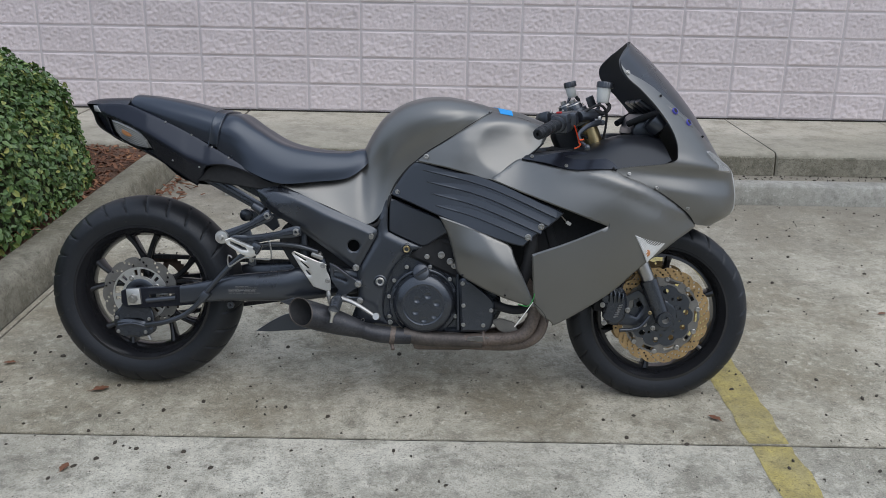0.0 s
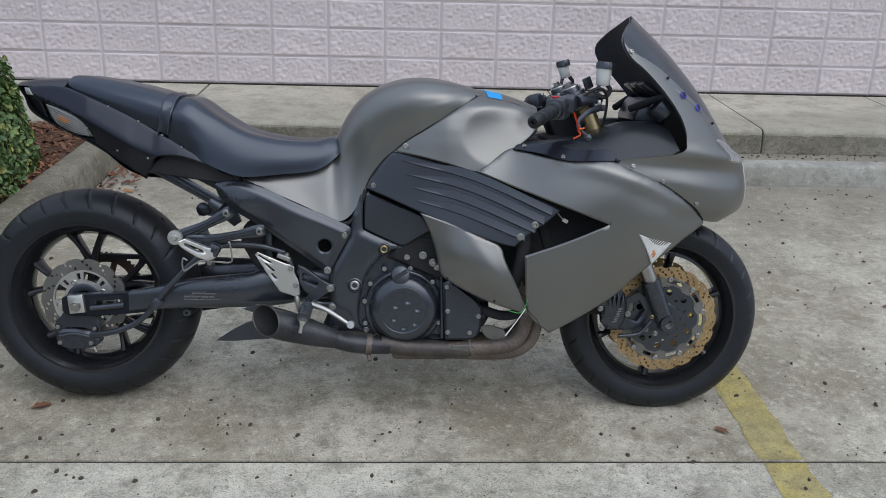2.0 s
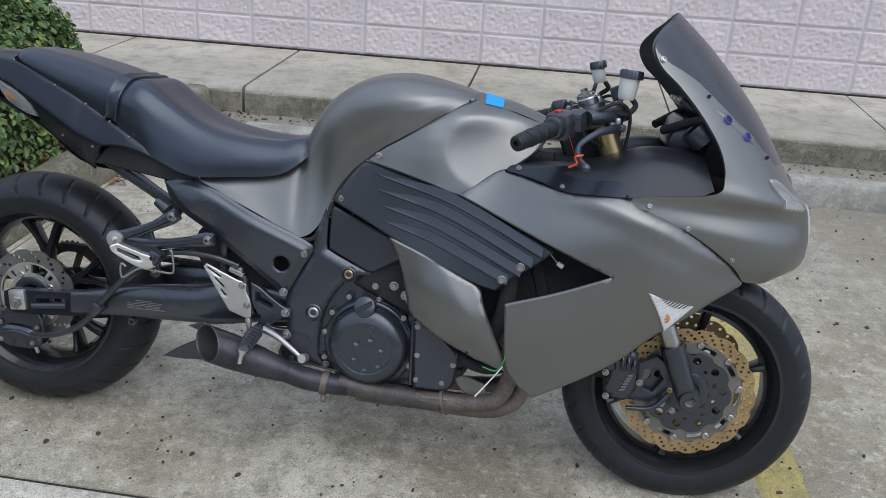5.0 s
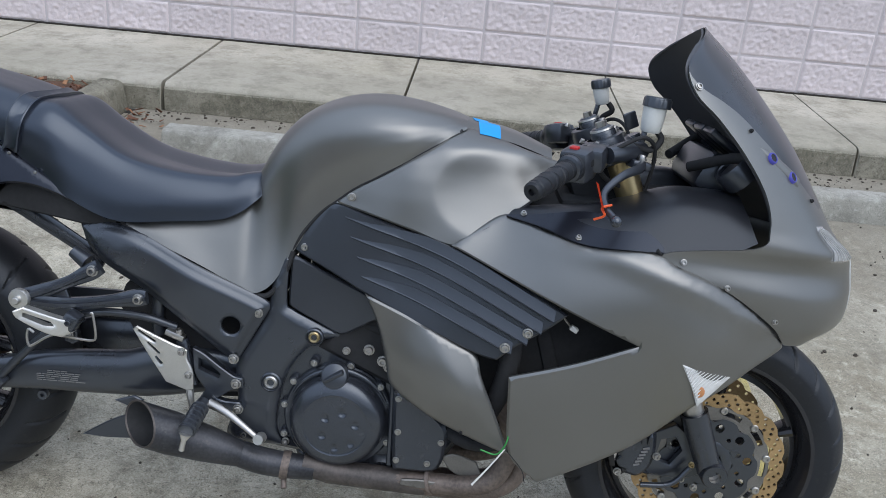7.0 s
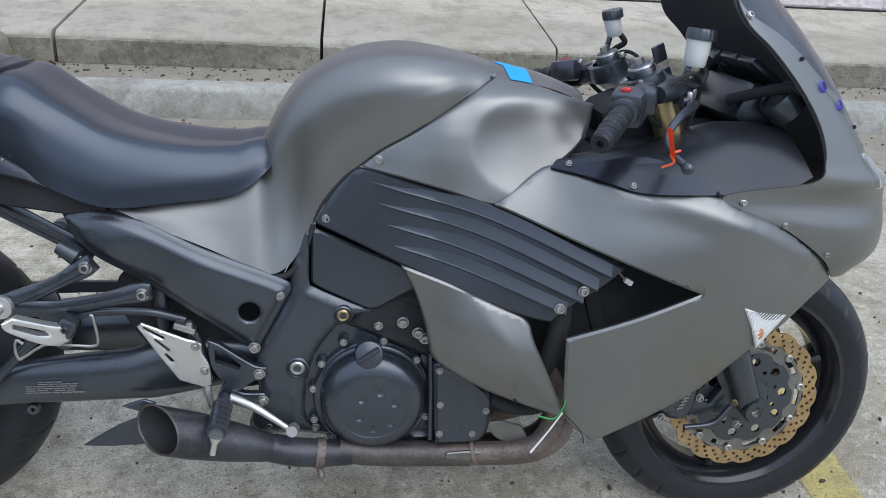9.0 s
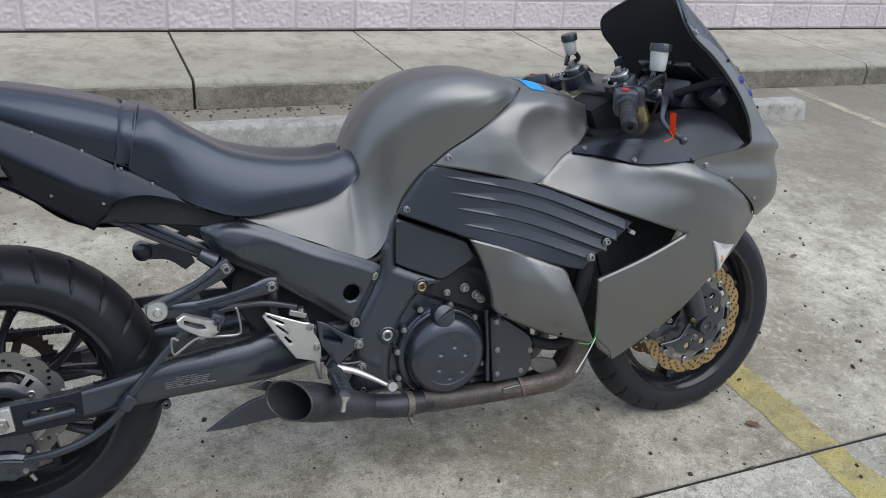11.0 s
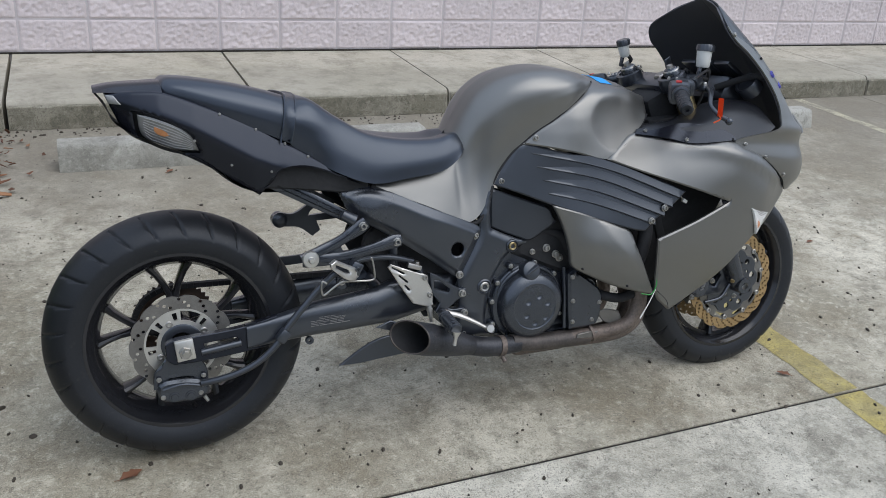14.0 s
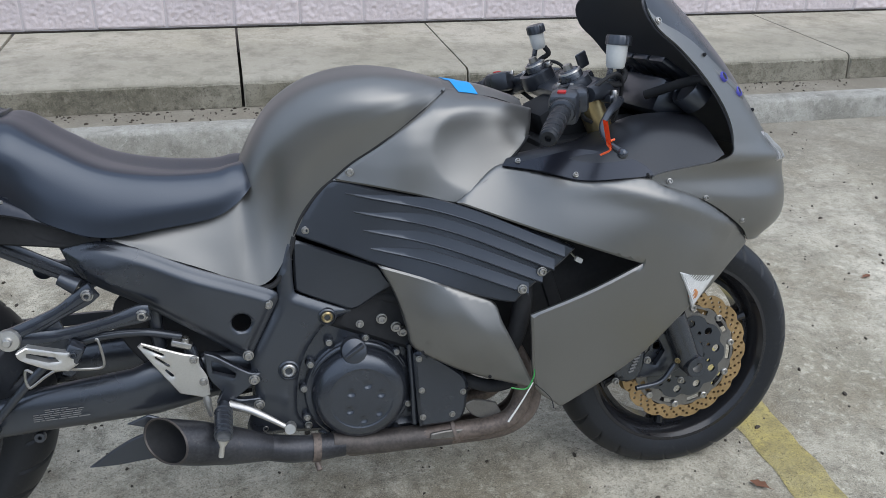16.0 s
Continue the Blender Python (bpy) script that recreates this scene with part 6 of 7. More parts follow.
flat_part("bracket", [(-0.290, 0.448), (-0.270, 0.440), (-0.235, 0.415), (-0.205, 0.396), (-0.186, 0.393), (-0.186, 0.374), (-0.205, 0.368), (-0.238, 0.344), (-0.222, 0.340), (-0.192, 0.340), (-0.182, 0.328), (-0.190, 0.317), (-0.225, 0.322), (-0.262, 0.322), (-0.275, 0.340), (-0.262, 0.362), (-0.285, 0.395)], 0.139, M_FRAME, 0.014, rest, "black cast footrest bracket", holes=[[(-0.278, 0.428), (-0.262, 0.424), (-0.232, 0.398), (-0.236, 0.388), (-0.278, 0.404)]], sharp=35)
bolts("bracket_bolt", ((-0.206, 0.140, 0.435), (-0.199, 0.142, 0.383), (-0.193, 0.142, 0.328)), 0.011, M_STEEL, rest)
bar("footrest", [(-0.262, 0.150, 0.338), (-0.264, 0.200, 0.331), (-0.263, 0.250, 0.322)], [0.013, 0.017, 0.016, 0.015], M_PLASTIC, rest, "black rubber footrest", smooth=0)
for k in range(6):
    f = 0.22 + 0.14 * k
    disc("footrest_ridge", (-0.262, 0.150 + 0.100 * f, 0.338 - 0.016 * f), [(0.0135, -0.003), (0.0180, -0.001), (0.0180, 0.001), (0.0135, 0.003)], M_PLASTIC, rest, (0, -0.98, -0.16), 14)
bar("footrest_tip", [(-0.263, 0.250, 0.318), (-0.266, 0.252, 0.304), (-0.270, 0.252, 0.284)], [0.012, 0.0055, 0.0045, 0.0055], M_ALU, rest, "worn bright footrest tip", smooth=0)
bar("brake_pedal", [(-0.252, 0.148, 0.338), (-0.215, 0.158, 0.328), (-0.175, 0.172, 0.309), (-0.146, 0.180, 0.292)], [0.010, 0.0085, 0.0065, 0.0055], M_STEEL, bike, "bright brake pedal", flat=0.6)
disc("pedal_toe", (-0.136, 0.178, 0.288), [(0.0001, 0.016), (0.0105, 0.016), (0.0115, 0.012), (0.0105, 0.008), (0.0115, 0.004), (0.0105, 0.0), (0.0115, -0.004), (0.0105, -0.008), (0.0001, -0.010)], M_ALU, bike, (-0.1, -1, 0.2), 14, "knurled pedal toe")
bar("push_rod", [(-0.295, 0.140, 0.372), (-0.293, 0.140, 0.350), (-0.288, 0.140, 0.315)], [0.004, 0.009, 0.008, 0.005], M_ALU, bike, "bright master cylinder rod", smooth=0)
bar("rear_master_cylinder", [(-0.318, 0.120, 0.458), (-0.300, 0.122, 0.400), (-0.292, 0.124, 0.365)], 0.013, M_ENGINE)
bm = bmesh.new()
box(bm, P(-0.330, 0.125, 0.468), (0.040, 0.018, 0.014), (0, 20, 0), 0.003)
part("hose_union", bm, M_STEEL, bike)
bolts("union_bolt", ((-0.322, 0.125, 0.474),), 0.009, M_STEEL, bike, (0, -0.3, 1))

# -- exhaust --
exhaust = new("exhaust")
exhaust.parent = bike
root, axis = P(-0.175, 0.158, 0.236), (P(-0.372, 0.200, 0.303) - P(-0.175, 0.158, 0.236)).normalized()
side = Vector((0, -1, 0)) - axis * axis.dot(Vector((0, -1, 0)))
side.normalize()
upv = side.cross(axis)
for nm, rows_, mt, lb in (("tailpipe", ((0.0, 0.025), (0.03, 0.030), (0.08, 0.037), (0.15, 0.0430), (0.212, 0.0430)), M_CAN, "short open dark tailpipe"), ("tailpipe_rim", ((0.210, 0.0432), (0.2140, 0.0430), (0.2140, 0.0402), (0.210, 0.0396)), M_SOOT, "bare sooty rim"), ("tailpipe_bore", ((0.2115, 0.0400), (0.15, 0.0395), (0.06, 0.033), (0.04, 0.001)), M_DEEP, "")):
    bm = bmesh.new()
    rr = []
    for d, r in rows_:
        rr.append([root + axis * (d - (0.034 * math.cos(a) if d > 0.2 else 0)) + (side * math.cos(a) + upv * math.sin(a)) * r for a in np.linspace(0, math.tau, 36, endpoint=False)])
    rings(bm, rr, True, False)
    bmesh.ops.recalc_face_normals(bm, faces=list(bm.faces))
    part(nm, bm, mt, exhaust, lb)
bar("link_pipe", [(-0.178, 0.158, 0.237), (-0.135, 0.156, 0.226), (-0.085, 0.152, 0.220), (-0.030, 0.146, 0.216)], [0.027, 0.0275, 0.0265, 0.024], M_CAN, exhaust, "dark link pipe", 20)
bar("collector_pipe", [(-0.055, 0.148, 0.224), (0.020, 0.140, 0.210), (0.120, 0.138, 0.206), (0.200, 0.142, 0.206)], [0.0235, 0.025, 0.025, 0.024], M_SOOT, exhaust, "sooty heat-stained collector pipe", 20)
for path in (
        [(0.100, 0.138, 0.206), (0.210, 0.148, 0.213), (0.286, 0.156, 0.220), (0.332, 0.158, 0.238), (0.356, 0.158, 0.282), (0.360, 0.155, 0.340), (0.320, 0.140, 0.420)],
        [(0.060, 0.110, 0.192), (0.150, 0.118, 0.191), (0.255, 0.122, 0.190), (0.326, 0.124, 0.196), (0.372, 0.124, 0.222), (0.390, 0.122, 0.264), (0.388, 0.120, 0.330), (0.340, 0.105, 0.420)],
        [(0.060, 0.050, 0.180), (0.250, 0.060, 0.180), (0.350, 0.060, 0.200), (0.385, 0.060, 0.270), (0.350, 0.050, 0.400)],
        [(0.060, -0.050, 0.180), (0.250, -0.060, 0.180), (0.350, -0.060, 0.200), (0.385, -0.060, 0.270), (0.350, -0.050, 0.400)]):
    bar("header_pipe", path, 0.0205, M_PIPE, exhaust, "heat-stained header pipe", 18)
bm = bmesh.new()
box(bm, P(0.060, 0.070, 0.182), (0.170, 0.100, 0.040), (0, 0, 0), 0.016)
part("collector_box", bm, M_PIPE, exhaust, "dull steel collector box")
bar("pipe_clamp", [(-0.096, 0.152, 0.221), (-0.080, 0.151, 0.219)], 0.0295, M_PIPE, exhaust, smooth=0, sides=20)
bar("clamp_bolt", [(-0.088, 0.166, 0.194), (-0.084, 0.178, 0.182)], 0.006, M_PIPE, exhaust, smooth=0)
bar("pipe_band", [(0.205, 0.145, 0.214), (0.212, 0.146, 0.216)], 0.0275, M_PIPE, exhaust, smooth=0, sides=20)
flat_part("belly_plate", [(-0.534, 0.214), (-0.475, 0.253), (-0.424, 0.276), (-0.372, 0.280), (-0.300, 0.262), (-0.272, 0.226), (-0.340, 0.226), (-0.420, 0.220), (-0.482, 0.214)], 0.105, M_PLASTIC, 0.006, exhaust, "thin black belly plate", lean=0.06)
flat_part("belly_fin", [(-0.445, 0.322), (-0.405, 0.336), (-0.385, 0.328), (-0.400, 0.306)], 0.150, M_PLASTIC, 0.004, exhaust)

# -- engine --
engine = new("engine")
engine.parent = bike
bm = bmesh.new()
panel_mesh(bm, [(-0.200, 0.250), (-0.200, 0.400), (-0.120, 0.470), (-0.020, 0.500), (0.060, 0.500), (0.140, 0.420), (0.240, 0.370), (0.262, 0.300), (0.225, 0.245), (0.120, 0.232), (0.000, 0.226), (-0.100, 0.232)], spline_field([(0, 0.3, 0.112)]), thick=0.22, edge=0.012, step=0.02, side=1)
part("crankcase", bm, M_ENGINE, engine, "black engine crankcase")
bm = bmesh.new()
panel_mesh(bm, [(-0.040, 0.470), (0.060, 0.620), (0.250, 0.600), (0.330, 0.480), (0.240, 0.360), (0.120, 0.400)], spline_field([(0, 0.3, 0.125)]), thick=0.25, edge=0.010, step=0.02, side=1)
part("cylinder_block", bm, M_DEEP, engine, "dark cylinder block")
bm = bmesh.new()
panel_mesh(bm, [(-0.080, 0.235), (0.200, 0.240), (0.180, 0.200), (0.120, 0.180), (-0.020, 0.182), (-0.070, 0.205)], spline_field([(0, 0.2, 0.11)]), thick=0.20, edge=0.012, step=0.02, side=1)
part("sump", bm, M_ENGINE, engine)
CC = (0.010, 0.326)
DIMPLES = ((-0.011, 0.341), (0.023, 0.355), (0.050, 0.332), (-0.015, 0.303), (0.044, 0.291), (0.012, 0.278))
bm = bmesh.new()
prof = [(0.1125, -0.030), (0.1125, 0.003), (0.109, 0.007), (0.102, 0.008), (0.0985, 0.010), (0.0975, 0.020), (0.0945, 0.031), (0.089, 0.039), (0.081, 0.0445), (0.072, 0.0475), (0.066, 0.049), (0.0635, 0.0478), (0.060, 0.0472)] + [(r, 0.0475 + 0.0015 * (1 - r / 0.06)) for r in np.linspace(0.057, 0.0005, 22)]
rr = []
for a in np.linspace(0, math.tau, 108, endpoint=False):
    row = []
    for r, d in prof:
        u, h = CC[0] + r * math.cos(a), CC[1] + r * math.sin(a)
        dip = max(0.0, 1 - min(math.hypot(u - x, h - z) for x, z in DIMPLES) / 0.0105) if r < 0.06 else 0.0
        row.append(P(u, 0.120 + d - 0.0035 * min(1.0, dip * 1.8) ** 1.5, h))
    rr.append(row)
rings(bm, rr, False, False, loop=True)
bmesh.ops.recalc_face_normals(bm, faces=list(bm.faces))
part("clutch_cover", bm, M_ENGINE, engine, "round black clutch cover with shallow dimples")
bar("cover_lip", [(CC[0] + 0.1035 * math.cos(a), 0.128, CC[1] + 0.1035 * math.sin(a)) for a in np.linspace(0.45, 2.7, 14)], [0.003, 0.0065, 0.007, 0.0065, 0.003], M_ENGINE, engine)
bm = bmesh.new()
lathe(bm, [(0.0265, -0.03), (0.0265, 0.010), (0.025, 0.015), (0.022, 0.017), (0.0001, 0.017)], P(0.001, 0.146, 0.424), (0, -1, 0.32), 32)
box(bm, P(0.001, 0.163, 0.430), (0.043, 0.012, 0.008), (18, -32, 0), 0.002)
bmesh.ops.recalc_face_normals(bm, faces=list(bm.faces))
part("oil_filler_cap", bm, M_PLASTIC, engine, "black oil filler cap")
for u, h in ((-0.046, 0.438), (0.028, 0.440), (0.091, 0.401), (0.112, 0.281), (0.086, 0.219), (-0.050, 0.232), (-0.100, 0.277), (-0.102, 0.342), (-0.086, 0.394), (0.019, 0.216)):
    disc("bolt_boss", (u, 0.112, h), [(0.0105, -0.02), (0.010, 0.013), (0.0085, 0.015), (0.0001, 0.015)], M_ENGINE, engine, seg=14)
    bolts("cover_bolt", ((u, 0.127, h),), 0.0066, M_STEEL, engine)
gear = flat_part("side_case", [(0.121, 0.404), (0.143, 0.415), (0.228, 0.346), (0.233, 0.290), (0.226, 0.256), (0.205, 0.240), (0.131, 0.238), (0.126, 0.300)], 0.160, M_ENGINE, 0.05, engine, "flat black side case", edge=0.007, sharp=60)
bolts("case_bolt", ((0.132, 0.160, 0.395), (0.136, 0.160, 0.324), (0.137, 0.160, 0.262), (0.200, 0.160, 0.261), (0.224, 0.160, 0.310)), 0.0068, M_STEEL, engine)
bar("case_rail", [(0.117, 0.135, 0.420), (0.120, 0.140, 0.330), (0.122, 0.140, 0.240)], 0.006, M_ENGINE, engine)
flat_part("lower_tab", [(0.150, 0.212), (0.152, 0.224), (0.190, 0.227), (0.222, 0.225), (0.224, 0.213), (0.190, 0.208)], 0.168, M_ROTOR, 0.004, engine, "dull steel lower tab")
for u, w, h, r, mt in ((-0.130, 0.133, 0.391, 0.0125, M_STEEL), (-0.047, 0.1335, 0.497, 0.0105, M_FORK)):
    disc("mount_boss", (u, w, h), [(r * 1.75, -0.006), (r * 1.70, 0.003), (r * 1.45, 0.005), (r * 1.25, 0.002), (0.0001, 0.002)], M_FRAME, engine, seg=28)
    disc("engine_mount", (u, w, h), [(r * 1.12, 0.000), (r * 1.10, 0.005), (r * 0.90, 0.007), (r * 0.60, 0.006), (r * 0.55, -0.001), (0.0001, -0.001)], mt, engine, seg=24, label="worn engine mount sleeve")
bolts("engine_bolt", ((0.063, 0.128, 0.479), (0.092, 0.130, 0.459), (0.105, 0.128, 0.447)), 0.0115, M_STEEL, engine)
bolts("engine_bolt", ((-0.160, 0.136, 0.534), (-0.185, 0.118, 0.262), (-0.098, 0.118, 0.255), (0.018, 0.130, 0.473)), 0.0085, M_STEEL, engine)
bar("coolant_hose", [(0.040, 0.110, 0.530), (0.110, 0.120, 0.510), (0.150, 0.130, 0.450), (0.230, 0.170, 0.400), (0.330, 0.160, 0.360)], 0.014, M_DEEP, engine)
bar("lower_hose", [(0.225, 0.130, 0.330), (0.262, 0.150, 0.318), (0.300, 0.155, 0.312), (0.345, 0.150, 0.318)], 0.014, M_DEEP, engine)
flat_part("gasket_plate", [(0.227, 0.273), (0.254, 0.282), (0.299, 0.270), (0.314, 0.240), (0.287, 0.231), (0.250, 0.244)], 0.150, M_ROTOR, 0.003, engine, "dull steel heat plate")
# dark filling behind the vent: a sheet coloured as the shade inside, radiator and hose
panel("vent_backing", [(0.150, 0.640), (0.300, 0.700), (0.560, 0.720), (0.640, 0.600), (0.560, 0.470), (0.420, 0.360), (0.330, 0.330), (0.250, 0.400), (0.200, 0.500)], [(0.2, 0.6, 0.150), (0.6, 0.6, 0.17), (0.4, 0.35, 0.15)], M_DEEP, "dark sheet behind the vent, the shade inside put into its colour", thick=0.01)
bm = bmesh.new()
box(bm, P(0.430, 0, 0.470), (0.030, 0.33, 0.30), (0, -18, 0), 0.008)
part("radiator", bm, M_DEEP, bike, "black radiator")
bar("vent_hose", [(0.300, 0.190, 0.380), (0.330, 0.200, 0.460), (0.340, 0.200, 0.540), (0.330, 0.19, 0.62)], 0.020, M_DEEP)
bolts("louvre_bolt", ((0.324, 0.246, 0.557), (0.362, 0.250, 0.591)), 0.010, M_STEEL)
bar("vent_wire", [(0.415, 0.235, 0.640), (0.425, 0.23, 0.622), (0.440, 0.228, 0.605)], 0.002, M_STEEL, sides=6)
bm = bmesh.new()
box(bm, P(0.447, 0.226, 0.600), (0.016, 0.010, 0.010), (0, 30, 0), 0.002)
part("wire_clip", bm, M_TIE, bike)
bar("zip_tie", [(0.345, 0.256, 0.360), (0.320, 0.262, 0.325), (0.290, 0.266, 0.285)], [0.0013, 0.0016, 0.0022], M_TIE, bike, "loose white zip tie", 6)
bar("wire", [(0.300, 0.252, 0.352), (0.330, 0.256, 0.348), (0.346, 0.256, 0.372), (0.350, 0.250, 0.400)], 0.0016, M_GREEN, bike, "green wire", 6)
bar("wire", [(0.350, 0.256, 0.356), (0.380, 0.262, 0.325), (0.388, 0.262, 0.300)], 0.0010, M_DEEP, bike, "", 5)

# side stand on the far side
stand = new("side_stand")
stand.parent = bike
bar("stand_leg", [(-0.120, -0.110, 0.240), (-0.090, -0.230, 0.160), (-0.070, -0.352, 0.082)], [0.014, 0.012, 0.011], M_FRAME, stand, smooth=0)
bm = bmesh.new()
box(bm, P(-0.066, -0.362, 0.077), (0.060, 0.040, 0.008), (-11, 0, 0), 0.003)
part("stand_foot", bm, M_FRAME, stand)

# -- front brake --
for sd in (1, -1):
    fc = new("front_caliper")
    fc.parent = bike
    flat_part("caliper_body", [(0.600, 0.376), (0.624, 0.387), (0.651, 0.374), (0.661, 0.336), (0.657, 0.287), (0.634, 0.259), (0.603, 0.263), (0.588, 0.302), (0.594, 0.344)], 0.118, M_ENGINE, 0.040, fc, "black radial brake caliper", sd=sd, edge=0.008, sharp=60)
    for k in range(4):
        bar("caliper_fin", [(0.603 + 0.014 * k, sd * 0.117, 0.378 - 0.004 * k), (0.606 + 0.013 * k, sd * 0.1225, 0.360 - 0.003 * k), (0.608 + 0.012 * k, sd * 0.118, 0.335)], [0.003, 0.0052, 0.0035], M_ENGINE, fc, sides=8)
    for u, h in ((0.602, 0.290), (0.596, 0.345)):
        disc("caliper_pot", (u, sd * 0.112, h), [(0.017, -0.010), (0.016, 0.002), (0.013, 0.005), (0.0001, 0.005)], M_ENGINE, fc, (0, -sd, 0), 20)
    flat_part("caliper_back", [(0.560, 0.300), (0.566, 0.365), (0.590, 0.395), (0.640, 0.405), (0.640, 0.375), (0.600, 0.360), (0.590, 0.300)], 0.090, M_DEEP, 0.030, fc, sd=sd)
    if sd > 0:
        bolts("caliper_bolt", ((0.664, 0.118, 0.310), (0.590, 0.116, 0.266), (0.583, 0.116, 0.325)), 0.0085, M_STEEL, fc)
        for k in range(6):
            bm = bmesh.new()
            box(bm, P(0.6255 + 0.0030 * k, 0.1190, 0.288 + 0.0075 * k), (0.013, 0.0030, 0.0040), (0, -16, 0), 0)
            part("caliper_mark", bm, M_WHITE, fc, "pale raised maker's mark", smooth=False)
    flat_part("caliper_lug", [(0.640, 0.255), (0.660, 0.350), (0.700, 0.372), (0.760, 0.330), (0.770, 0.270), (0.740, 0.255), (0.700, 0.252)], 0.092, M_FRAME, 0.014, fc, sd=sd, holes=[[(0.668, 0.290), (0.675, 0.335), (0.705, 0.345), (0.722, 0.315), (0.700, 0.280)]])
    bolts("pinch_bolt", ((0.745, sd * 0.128, 0.255), (0.722, sd * 0.110, 0.262)), 0.008, M_STEEL, fc, (0, -sd, 0))
    bar("caliper_rod", [(0.640, sd * 0.118, 0.243), (0.700, sd * 0.118, 0.252), (0.735, sd * 0.114, 0.290)], 0.006, M_FRAME, fc)
bm = bmesh.new()
bolt(bm, P(0.733, 0.128, 0.305), (0, -1, 0), 0.006, 0.008)
part("brass_bolt", bm, M_FORK, bike, "small brass bolt")
disc("axle_end", (FRONT[0], 0.122, FRONT[1]), [(0.019, -0.02), (0.019, 0.008), (0.0175, 0.010), (0.014, 0.010), (0.0125, -0.012), (0.0001, -0.012)], M_STEEL, bike, seg=32, label="hollow front axle end")
bar("front_hose", [(0.640, 0.100, 0.372), (0.655, 0.098, 0.430), (0.640, 0.095, 0.520), (0.60, 0.09, 0.64)], 0.005, M_DEEP)


# -- handlebars --
TAG = (0.452, 0.337, 0.845)
bars = new("handlebars")
bars.parent = bike
for sd in (1, -1):
    root, tip = Vector((0.470, -sd * 0.120, 0.925)), Vector((0.333, -sd * 0.352, 0.868))
    d = (tip - root).normalized()
    bm = bmesh.new()
    rod(bm, root, root + d * 0.17, 0.011, None, 14)
    part("bar_tube", bm, M_FRAME, bars)
    bm = bmesh.new()
    L0 = (tip - root).length
    prof = []
    for k in range(24):
        f = k / 23
        r = 0.0172 + (0.0012 if k % 3 == 0 and 2 < k < 21 else 0) + (0.009 if k == 0 else 0.008 if k == 1 else 0)
        prof.append((r, L0 * (0.48 + 0.48 * f)))
    prof += [(0.0150, L0 * 0.97), (0.0165, L0 * 0.975), (0.0165, L0), (0.013, L0 + 0.004), (0.006, L0 + 0.004), (0.005, L0 - 0.004), (0.0001, L0 - 0.004)]
    lathe(bm, prof, root, d, 22)
    bmesh.ops.recalc_face_normals(bm, faces=list(bm.faces))
    part("grip", bm, M_TYRE, bars, "black rubber handlebar grip")
    for k in range(7):
        c = root + d * L0 * (0.55 + 0.055 * k)
        bm = bmesh.new()
        lathe(bm, [(0.0172, -0.002), (0.0190, -0.0006), (0.0190, 0.0006), (0.0172, 0.002)], c, (d.x + 0.25, d.y, d.z + (0.25 if k % 2 else -0.25)), 20)
        part("grip_rib", bm, M_TYRE, bars)
    sw = bars
    m = Matrix.Translation(root + d * L0 * 0.40) @ d.to_track_quat("X", "Z").to_matrix().to_4x4()
    bm = bmesh.new()
    box(bm, (-0.004, 0, -0.002), (0.056, 0.056, 0.060), (0, 0, 0), 0.012)
    box(bm, (-0.030, 0.020, 0.004), (0.050, 0.040, 0.044), (0, 0, 12), 0.010)
    bmesh.ops.transform(bm, matrix=m, verts=list(bm.verts))
    part("switch_case", bm, M_PLASTIC, sw)
    bm = bmesh.new()
    box(bm, (0.004, -0.004, 0.027), (0.012, 0.016, 0.010), (0, 0, 0), 0.002)
    bmesh.ops.transform(bm, matrix=m, verts=list(bm.verts))
    part("switch_button", bm, M_RED, sw, "red switch button")
    bm = bmesh.new()
    box(bm, (-0.006, 0.024, 0.004), (0.020, 0.010, 0.014), (0, 0, 0), 0.003)
    bmesh.ops.transform(bm, matrix=m, verts=list(bm.verts))
    part("switch_rocker", bm, M_DEEP, sw)
    # clamp round the fork and master cylinder
    bm = bmesh.new()
    lathe(bm, [(0.028, -0.018), (0.038, -0.016), (0.040, 0.0), (0.038, 0.016), (0.028, 0.018)], root + Vector((0.004, sd * 0.015, 0.0)), tuple(AX), 24)
    part("bar_clamp", bm, M_FRAME, bars)
    bm = bmesh.new()
    lathe(bm, [(0.0001, 0.026), (0.016, 0.026), (0.021, 0.022), (0.024, 0.014), (0.024, -0.02), (0.0001, -0.02)], root + Vector((0.004, sd * 0.015, 0.012)), tuple(AX), 24)
    part("fork_cap", bm, M_ENGINE, bars, "dark fork cap with adjuster")
    bm = bmesh.new()
    lathe(bm, [(0.0001, 0.036), (0.009, 0.036), (0.010, 0.026), (0.010, 0.02)], root + Vector((0.004, sd * 0.015, 0.012)), tuple(AX), 6)
    part("fork_adjuster", bm, M_STEEL, bars)
    bm = bmesh.new()
    lathe(bm, [(0.0185, 0.0235), (0.0225, 0.0225), (0.0235, 0.0195), (0.0225, 0.0190), (0.0185, 0.0215)], root + Vector((0.004, sd * 0.015, 0.012)), tuple(AX), 28)
    part("fork_ring", bm, M_STEEL, bars, "bright ring round the fork cap")
    bm = bmesh.new()
    lathe(bm, [(0.012, -0.012), (0.0235, -0.010), (0.0245, 0.0), (0.0235, 0.012), (0.0185, 0.014)], root + d * L0 * 0.49, tuple(d), 24)
    part("throttle_drum", bm, M_PLASTIC, bars)
